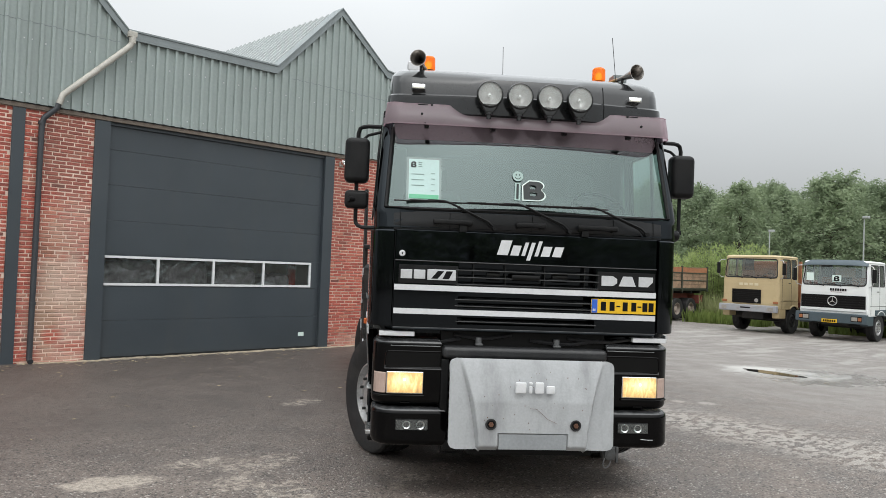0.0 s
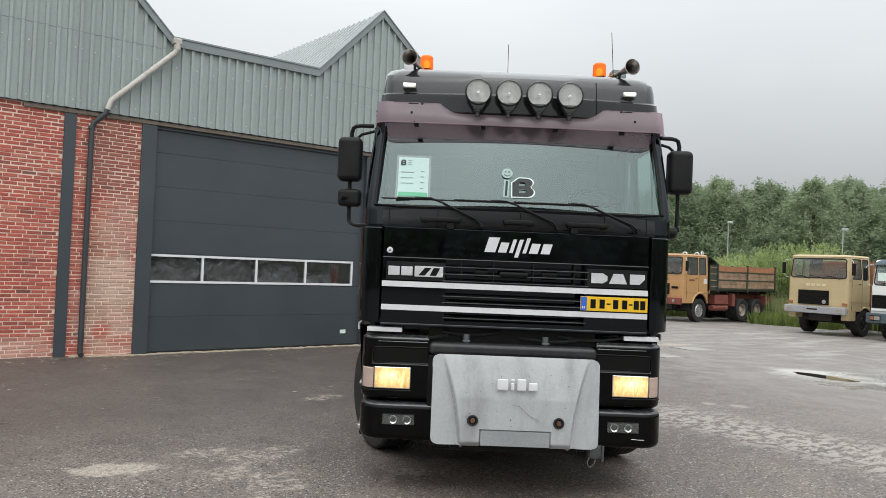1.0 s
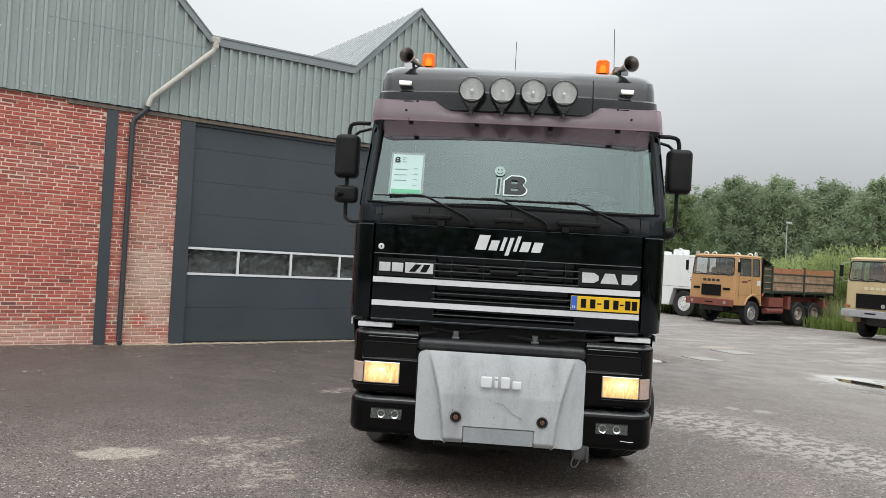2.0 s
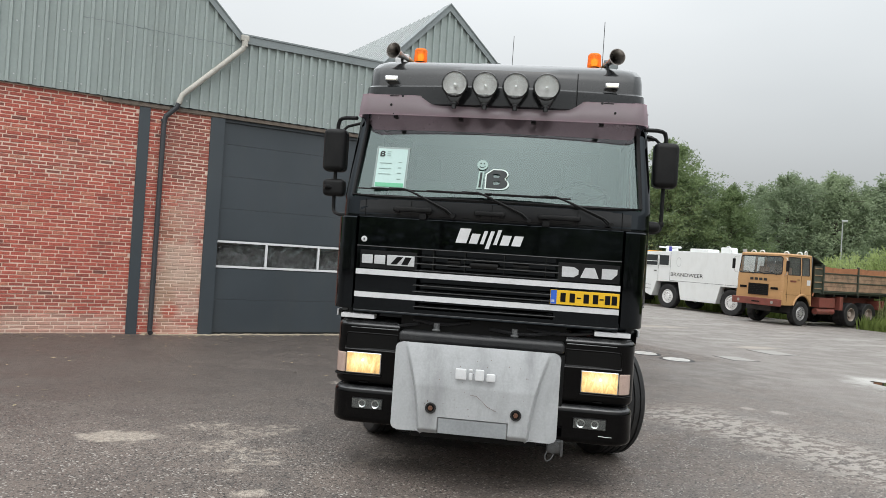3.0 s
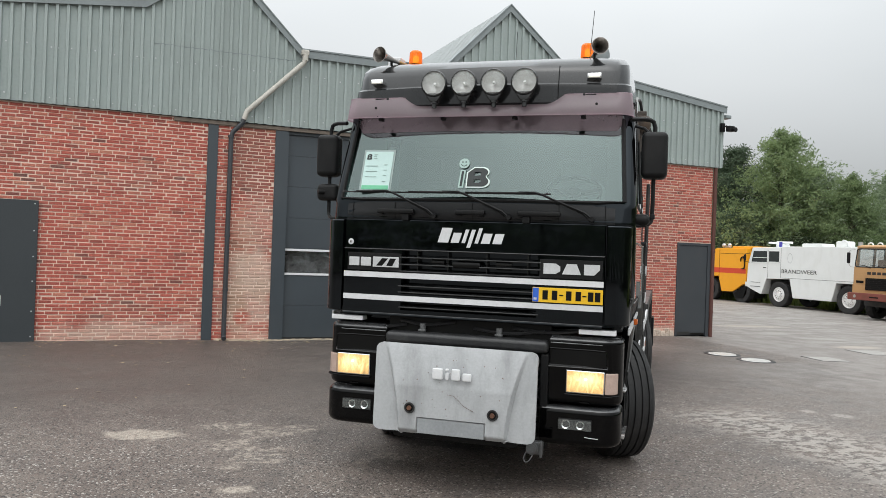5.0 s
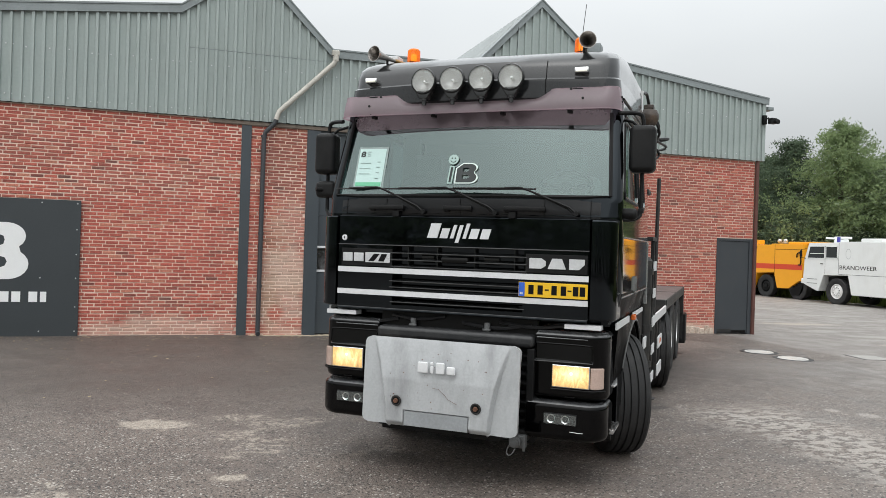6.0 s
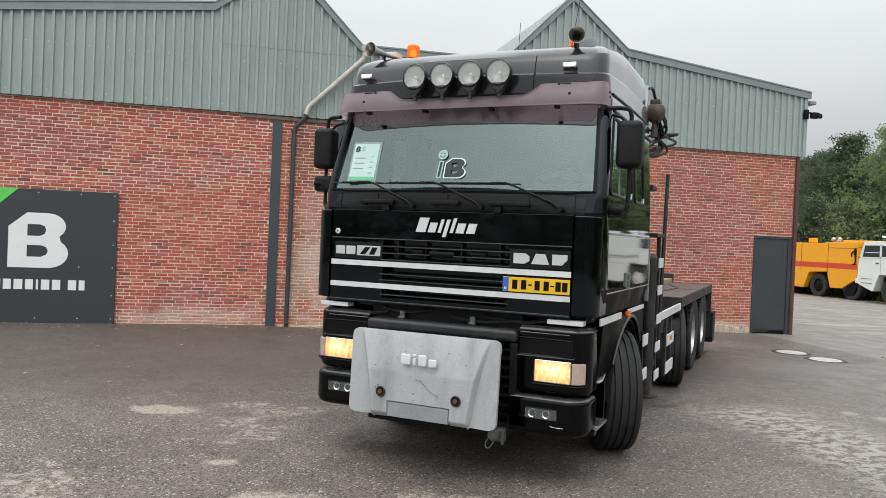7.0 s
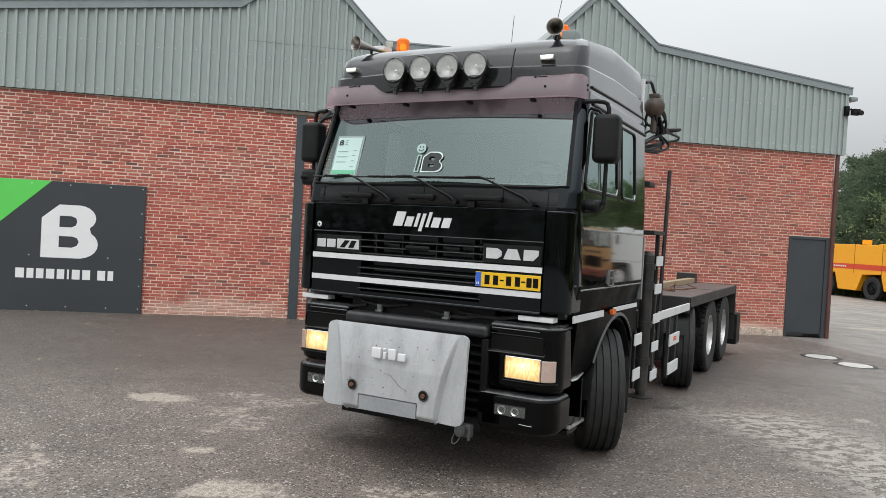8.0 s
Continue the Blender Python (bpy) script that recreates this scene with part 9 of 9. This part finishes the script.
    # the open seam where the newer surface ends
    seam = op("ADD", op("ADD", px, op("MULTIPLY", py, 0.23)), op("MULTIPLY", op("SUBTRACT", stain_noise, 0.5), 0.5))
    seam = op("ABSOLUTE", op("SUBTRACT", seam, 9.13), 0.0)
    seam = op("MULTIPLY", rng(seam, 0.05, 0.015), rng(py, -9.4, -8.6))
    base = mixc(op("MULTIPLY", seam, rng(gritty, 0.0, 0.8, 0.1, 0.4)), base, (0.06, 0.055, 0.05))
    # small oil spot, a darker patch under the truck, a broad darker area
    dark_spots = op("MAXIMUM", spot(7.87, -7.61, 0.20, 0.10, 0.5), spot(5.2, -8.2, 0.7, 0.5, 0.8))
    dark_spots = op("MAXIMUM", dark_spots, op("MULTIPLY", spot(11.2, -4.2, 3.2, 2.4, 0.7), 0.42))
    base = mixc(op("MULTIPLY", dark_spots, 0.6), base, (0.03, 0.028, 0.027))
    # the flaking band where two surfaces meet
    band = op("MULTIPLY", rng(op("ADD", px, op("MULTIPLY", wob, 0.3)), 7.7, 8.4), rng(op("ADD", px, op("MULTIPLY", wob, 0.3)), 9.9, 9.0))
    band = op("MULTIPLY", band, rng(py, -7.4, -8.2))
    stretch = n.new("ShaderNodeMapping")
    stretch.inputs["Scale"].default_value = (0.8, 1.25, 1.0)
    k.new(pos, stretch.inputs["Vector"])
    flake = rng(noise_tex(7.5, 7.0, 0.66, stretch.outputs[0]), 0.47, 0.53)
    band = op("MULTIPLY", band, flake)
    base = mixc(op("MULTIPLY", band, 0.72), base, (0.38, 0.35, 0.315))
    # pale bands of dried mud far out, and faint tyre tracks
    drawn = n.new("ShaderNodeMapping")
    drawn.inputs["Rotation"].default_value = (0, 0, radians(35))
    drawn.inputs["Scale"].default_value = (0.35, 2.2, 1.0)
    k.new(pos, drawn.inputs["Vector"])
    mud = op("MULTIPLY", rng(noise_tex(0.8, 6.0, 0.62, drawn.outputs[0]), 0.52, 0.62), rng(px, 16.5, 20))
    base = mixc(op("MULTIPLY", mud, 0.75), base, (0.33, 0.315, 0.29))
    k.new(base, p.inputs["Base Color"])
    # damp: smoother where the surface is dark
    damp = rng(mid, 0.35, 0.65)
    wet = spot(15.6, -8.1, 1.9, 1.3, 0.5)
    rough = op("ADD", op("MULTIPLY", damp, -0.14), 0.62)
    rough = op("SUBTRACT", rough, op("MULTIPLY", wet, 0.36))
    k.new(rough, p.inputs["Roughness"])
    p.inputs["Specular IOR Level"].default_value = 0.5
    bump = n.new("ShaderNodeBump")
    bump.inputs["Strength"].default_value, bump.inputs["Distance"].default_value = 0.6, 0.012
    hgt = op("ADD", op("MULTIPLY", stones.outputs["Distance"], -0.9), op("MULTIPLY", noise_tex(140, 2.0), 0.4))
    hgt = op("MULTIPLY", hgt, op("SUBTRACT", 1.0, op("MULTIPLY", wet, 0.85)))
    k.new(hgt, bump.inputs["Height"])
    k.new(bump.outputs[0], p.inputs["Normal"])
    return m


bm = bmesh.new()
xs = [-600, -200, -60, -20, -5, -2, 0, 2, 2.8, 3.3, 3.8, 4.3, 5, 7, 9, 10.5, 11.2, 12, 13, 14, 18, 22, 27, 32, 36, 45, 70, 150, 600]
ys = [-600, -200, -60, -30, -15, -10, -7, -6, -5.2, -4.4, -3.6, -2.8, -2, -1, 0, 10, 25, 60, 200, 600]
vs = [[bm.verts.new((x, y, yard_z(x, min(y, 0)))) for y in ys] for x in xs]
for i in range(len(xs) - 1):
    for j in range(len(ys) - 1):
        bm.faces.new((vs[i][j], vs[i + 1][j], vs[i + 1][j + 1], vs[i][j + 1]))
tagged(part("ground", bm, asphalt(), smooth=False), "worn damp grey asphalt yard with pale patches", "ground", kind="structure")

# woodland floor beyond the yard
bm = bmesh.new()
edge = [(38.5 + 0.8 * math.sin(i * 1.7), -60 + i * 4) for i in range(41)]
va = [bm.verts.new((x, y, yard_z(x) + 0.05)) for x, y in edge]
vb = [bm.verts.new((140, y, yard_z(x) + 0.05)) for x, y in edge]
for i in range(40):
    bm.faces.new((va[i], vb[i], vb[i + 1], va[i + 1]))
tagged(part("grass_verge", bm, mat("rough_grass_ground", (0.05, 0.075, 0.025), 0.9, vary=0.4, scale=1.5, bump=0.6, bscale=12), smooth=False), "rough green grass under the trees", "grass", kind="structure")

# puddle
bm = bmesh.new()
rnd = random.Random(8)
pts = []
for i in range(40):
    a = 2 * math.pi * i / 40
    r = 1 + 0.25 * noise.noise(Vector((math.cos(a) * 1.5, math.sin(a) * 1.5, 3)))
    x, y = 15.35 + (0.27 * r) * math.cos(a) + 0.12 * math.sin(a), -7.25 + 0.62 * r * math.sin(a)
    pts.append((x, y, yard_z(x) + 0.006))
bm.faces.new([bm.verts.new(p) for p in pts])
WATER = mat("still_dirty_water", (0.03, 0.028, 0.025), 0.02, vary=0.2, spec=0.9)
tagged(part("puddle", bm, WATER, smooth=False), "shallow still puddle on the asphalt", "puddle", kind="structure")

# worn manhole covers; the wet sky reflection is painted as a pale colour
COVER = mat("worn_cover_painted_wet_sheen", (0.56, 0.55, 0.53), 0.25, metal=0.0, vary=0.2, scale=8, bump=0.4, bscale=40, dirt=(0.4, 0.38, 0.36), dirt_amount=0.5)
for x, y in ((13.2, -3.16), (13.22, -4.02)):
    lid = thing("manhole_cover", "round worn manhole cover set in the asphalt", "manhole cover", pose(x, y, yard_z(x)), "manhole covers")
    bm = bmesh.new()
    lathe(bm, [(0, 0.010), (0.26, 0.010), (0.272, 0.0)], Matrix.Identity(4), 32)
    part("lid", bm, COVER, lid)
    bm = bmesh.new()
    lathe(bm, [(0.278, 0.0), (0.283, 0.007), (0.34, 0.007), (0.36, -0.01)], Matrix.Identity(4), 32)
    part("frame", bm, CHASSIS, lid)

# square concrete covers, flush with the asphalt
PALECOVER = mat("pale_concrete_cover", (0.31, 0.298, 0.28), 0.7, vary=0.3, scale=5, bump=0.3, bscale=40, dirt=(0.3, 0.28, 0.26), dirt_amount=0.5)
for x, y, size in ((15.2, -3.9, 0.31), (17.8, -2.95, 0.40)):
    slab = thing("inspection_cover", "square pale concrete cover set in the asphalt", "inspection cover", pose(x, y, yard_z(x), 0, 0.0, -12) @ pose(0, 0, 0, 0, 1.12, 0), "inspection covers")
    bm = bmesh.new()
    box(bm, (-size, -size, -0.03), (size, size, 0.008), 0.006)
    part("slab", bm, PALECOVER, slab)
    bm = bmesh.new()
    for a, b in (((-size - 0.03, -size - 0.03), (size + 0.03, -size - 0.004)), ((-size - 0.03, size + 0.004), (size + 0.03, size + 0.03)), ((-size - 0.03, -size - 0.004), (-size - 0.004, size + 0.004)), ((size + 0.004, -size - 0.004), (size + 0.03, size + 0.004))):
        box(bm, (a[0], a[1], -0.03), (b[0], b[1], 0.005))
    part("frame", bm, CHASSIS, slab)

# crumbled concrete sill and drifted sand along the foot of the door and the pier
bm = bmesh.new()


def sill_point(u, v):
    x = 3.75 + 6.9 * u
    n1, n2 = noise.noise(Vector((x * 2.3, 0, 4))), noise.noise(Vector((x * 9.0, 0, 7)))
    y = 0.03 - v * (0.17 + 0.05 * n1 + 0.03 * n2)
    k = noise.noise(Vector((x * 11, y * 16, 1)))
    return Vector((x, y, yard_z(x, 0) - 0.012 + (0.026 + 0.014 * k) * (1 - v ** 3)))


grid(bm, 260, 6, sill_point)
SAND = mat("sandy_crumbled_concrete", (0.36, 0.30, 0.22), 0.95, vary=0.3, scale=4, bump=0.8, bscale=60, dirt=(0.15, 0.13, 0.10), dirt_amount=0.8, dirt_scale=6)
tagged(part("crumbled_sill", bm, SAND), "crumbled pale sill with drifted sand along the door", "sill", kind="structure")

# leaf litter and crumbs near the wall
rnd = random.Random(17)
verts, faces = [], []
for _ in range(420):
    x, y = rnd.uniform(-2.2, 9.5), -0.06 - abs(rnd.gauss(0, 0.45))
    if rnd.random() < 0.3:
        y = rnd.uniform(-6, -0.3)
    s = rnd.uniform(0.008, 0.028)
    a = rnd.uniform(0, 6.28)
    i = len(verts)
    verts += [(x + s * math.cos(a + b) * w, y + s * math.sin(a + b) * w, yard_z(x, y) + 0.006 + 0.006 * (b > 2)) for b, w in ((0, 1.5), (1.57, 0.7), (3.14, 1.5), (4.71, 0.7))]
    faces.append((i, i + 1, i + 2, i + 3))
me = bpy.data.meshes.new("leaf_litter")
me.from_pydata(verts, [], faces)
me.materials.append(mat("dry_leaf_bits", (0.36, 0.3, 0.19), 0.8, vary=0.4, scale=9))
tagged(new("leaf_litter", me), "dry leaf bits and crumbs along the foot of the wall", "litter", kind="stuff")

# ---- bricks: stretcher bond, each proud of its joint ----
def brick_mat(name, single):
    m = bpy.data.materials.new(name)
    m.use_nodes = True
    n, k = m.node_tree.nodes, m.node_tree.links
    p = n["Principled BSDF"]
    geo = n.new("ShaderNodeNewGeometry")
    rand = n.new("ShaderNodeObjectInfo").outputs["Random"] if single else geo.outputs["Random Per Island"]
    ramp = n.new("ShaderNodeValToRGB")
    el = ramp.color_ramp.elements
    el[0].position, el[0].color = 0.0, (0.15, 0.07, 0.058, 1)
    el[1].position, el[1].color = 1.0, (0.48, 0.20, 0.135, 1)
    for ps, c in ((0.015, (0.22, 0.072, 0.057)), (0.05, (0.30, 0.081, 0.061)), (0.12, (0.355, 0.089, 0.066)), (0.35, (0.395, 0.097, 0.071)), (0.6, (0.44, 0.107, 0.077)), (0.85, (0.475, 0.129, 0.092))):
        e = el.new(ps)
        e.color = (*c, 1)
    k.new(rand, ramp.inputs["Fac"])
    t1 = n.new("ShaderNodeTexNoise")
    t1.inputs["Scale"].default_value, t1.inputs["Detail"].default_value = 55, 5
    k.new(geo.outputs["Position"], t1.inputs["Vector"])
    t2 = n.new("ShaderNodeTexNoise")
    t2.inputs["Scale"].default_value, t2.inputs["Detail"].default_value = 0.9, 7
    k.new(geo.outputs["Position"], t2.inputs["Vector"])
    mr = n.new("ShaderNodeMapRange")
    mr.inputs["From Min"].default_value, mr.inputs["From Max"].default_value = 0.3, 0.7
    mr.inputs["To Min"].default_value, mr.inputs["To Max"].default_value = 0.70, 1.30
    k.new(t1.outputs["Fac"], mr.inputs["Value"])
    hs = n.new("ShaderNodeHueSaturation")
    k.new(mr.outputs[0], hs.inputs["Value"])
    k.new(ramp.outputs["Color"], hs.inputs["Color"])
    # soot-grey weathering and pale lime bloom, in patches of their own shape
    w = n.new("ShaderNodeMapRange")
    w.inputs["From Min"].default_value, w.inputs["From Max"].default_value, w.inputs["To Max"].default_value = 0.52, 0.75, 0.5
    k.new(t2.outputs["Fac"], w.inputs["Value"])
    m1 = n.new("ShaderNodeMix")
    m1.data_type = "RGBA"
    m1.inputs[7].default_value = (0.27, 0.145, 0.115, 1)
    k.new(w.outputs[0], m1.inputs[0])
    k.new(hs.outputs["Color"], m1.inputs[6])
    col = m1.outputs[2]
    t3 = n.new("ShaderNodeTexNoise")
    t3.inputs["Scale"].default_value, t3.inputs["Detail"].default_value = 2.3, 7
    k.new(geo.outputs["Position"], t3.inputs["Vector"])
    LIME, SOOT, FRESH, UMBER = (0.60, 0.475, 0.385), (0.2, 0.095, 0.075), (0.43, 0.11, 0.075), (0.36, 0.235, 0.155)
    for x, z, rx, rz, amt, tone in ((4.4, 0.62, 0.62, 0.95, 0.55, LIME), (4.15, 0.7, 0.22, 0.7, 0.7, UMBER), (4.62, 0.95, 0.25, 0.3, 0.5, UMBER), (4.2, 1.9, 0.3, 0.6, 0.4, UMBER), (4.5, 1.25, 0.5, 0.5, 0.5, LIME), (2.0, 0.05, 1.7, 0.28, 0.5, LIME), (12.4, 0.05, 2.6, 0.22, 0.55, LIME), (4.5, 2.2, 0.5, 0.5, 0.3, LIME), (13.8, 0.0, 0.9, 0.16, 0.6, LIME),
                                    (4.4, 3.4, 0.55, 0.8, 0.55, SOOT), (9.95, 3.2, 0.4, 1.2, 0.4, SOOT), (4.27, 0.38, 0.16, 0.15, 0.95, FRESH), (4.6, 0.2, 0.3, 0.1, 0.7, FRESH), (-1.0, 3.4, 1.6, 0.5, 0.4, SOOT), (12.9, 2.6, 2.6, 2.0, 0.35, SOOT)):
        mp = n.new("ShaderNodeMapping")
        mp.vector_type = "TEXTURE"
        mp.inputs["Location"].default_value = (x, 0, z)
        mp.inputs["Scale"].default_value = (rx, 10, rz)
        k.new(geo.outputs["Position"], mp.inputs["Vector"])
        ln = n.new("ShaderNodeVectorMath")
        ln.operation = "LENGTH"
        k.new(mp.outputs[0], ln.inputs[0])
        ad = n.new("ShaderNodeMath")
        ad.operation = "MULTIPLY_ADD"
        ad.inputs[1].default_value = 1.5
        k.new(t3.outputs["Fac"], ad.inputs[0])
        k.new(ln.outputs["Value"], ad.inputs[2])
        f = n.new("ShaderNodeMapRange")
        f.inputs["From Min"].default_value, f.inputs["From Max"].default_value = 1.95, 1.25
        f.inputs["To Max"].default_value = amt
        k.new(ad.outputs[0], f.inputs["Value"])
        mx = n.new("ShaderNodeMix")
        mx.data_type = "RGBA"
        mx.inputs[7].default_value = (*tone, 1)
        k.new(f.outputs[0], mx.inputs[0])
        k.new(col, mx.inputs[6])
        col = mx.outputs[2]
    k.new(col, p.inputs["Base Color"])
    p.inputs["Roughness"].default_value = 0.88
    b = n.new("ShaderNodeBump")
    b.inputs["Strength"].default_value, b.inputs["Distance"].default_value = 0.5, 0.006
    k.new(t1.outputs["Fac"], b.inputs["Height"])
    k.new(b.outputs[0], p.inputs["Normal"])
    return m


BRICK_ONE, BRICK_MANY = brick_mat("red_brick", True), brick_mat("red_brickwork", False)
BW, BH, LX, LZ = 0.208, 0.0505, 0.222, 0.0645


def brick_pts(w, h, d=0.006, c=0.004):
    """A brick's face, proud by d, with worn edges c."""
    v = [(0, 0.02, 0), (w, 0.02, 0), (w, 0.02, h), (0, 0.02, h), (0, -d + c, 0), (w, -d + c, 0), (w, -d + c, h), (0, -d + c, h),
         (c, -d, c), (w - c, -d, c), (w - c, -d, h - c), (c, -d, h - c)]
    f = [(0, 1, 5, 4), (1, 2, 6, 5), (2, 3, 7, 6), (3, 0, 4, 7), (4, 5, 9, 8), (5, 6, 10, 9), (6, 7, 11, 10), (7, 4, 8, 11), (8, 9, 10, 11)]
    return v, f


full = bpy.data.meshes.new("brick")
full.from_pydata(brick_pts(BW, BH)[0], [], brick_pts(BW, BH)[1])
full.materials.append(BRICK_ONE)
rnd = random.Random(5)
verts, faces = [], []
singles = 0
stretches = ((X0, 3.52), (3.705, 4.785), (9.80, 14.62), (14.62, XB))
row = 0
z = -0.14
while z < CLAD_Z - 0.02:
    for a, b in stretches:
        if a == 14.62 and z < 2.22:
            continue
        x = a - (LX / 2 if row % 2 else 0) - (0.06 if row % 5 == 3 else 0)
        while x < b:
            x0, x1 = max(x, a), min(x + BW, b)
            cut = x1 - x0
            if cut > 0.03 and z + BH > yard_z(x0, 0) - 0.02 and not (x1 < 0.68 and z < 2.36 and x0 > -1.9):
                jz, jd = rnd.uniform(-0.004, 0.004), rnd.uniform(-0.004, 0.003)
                if 0.75 < x0 and x1 < 3.5 and 0.80 < z < 2.40 and cut > BW - 0.001 and singles < 300:
                    ob = new("brick", full)
                    ob.parent = hall
                    ob.location = (x0 + rnd.uniform(-0.002, 0.002), jd, z + jz)
                    singles += 1
                else:
                    v, f = brick_pts(cut + rnd.uniform(-0.006, 0.003), BH + rnd.uniform(-0.004, 0.003), 0.006, rnd.uniform(0.003, 0.008))
                    i = len(verts)
                    verts += [(x0 + q[0], q[1] + jd, z + jz + q[2]) for q in v]
                    faces += [tuple(i + t for t in q) for q in f]
            x += LX
    z += LZ
    row += 1
me = bpy.data.meshes.new("brickwork")
me.from_pydata(verts, [], faces)
me.materials.append(BRICK_MANY)
bw = new("brickwork", me)
bw.parent = hall
tagged(bw, "red bricks in stretcher bond", kind="stuff")
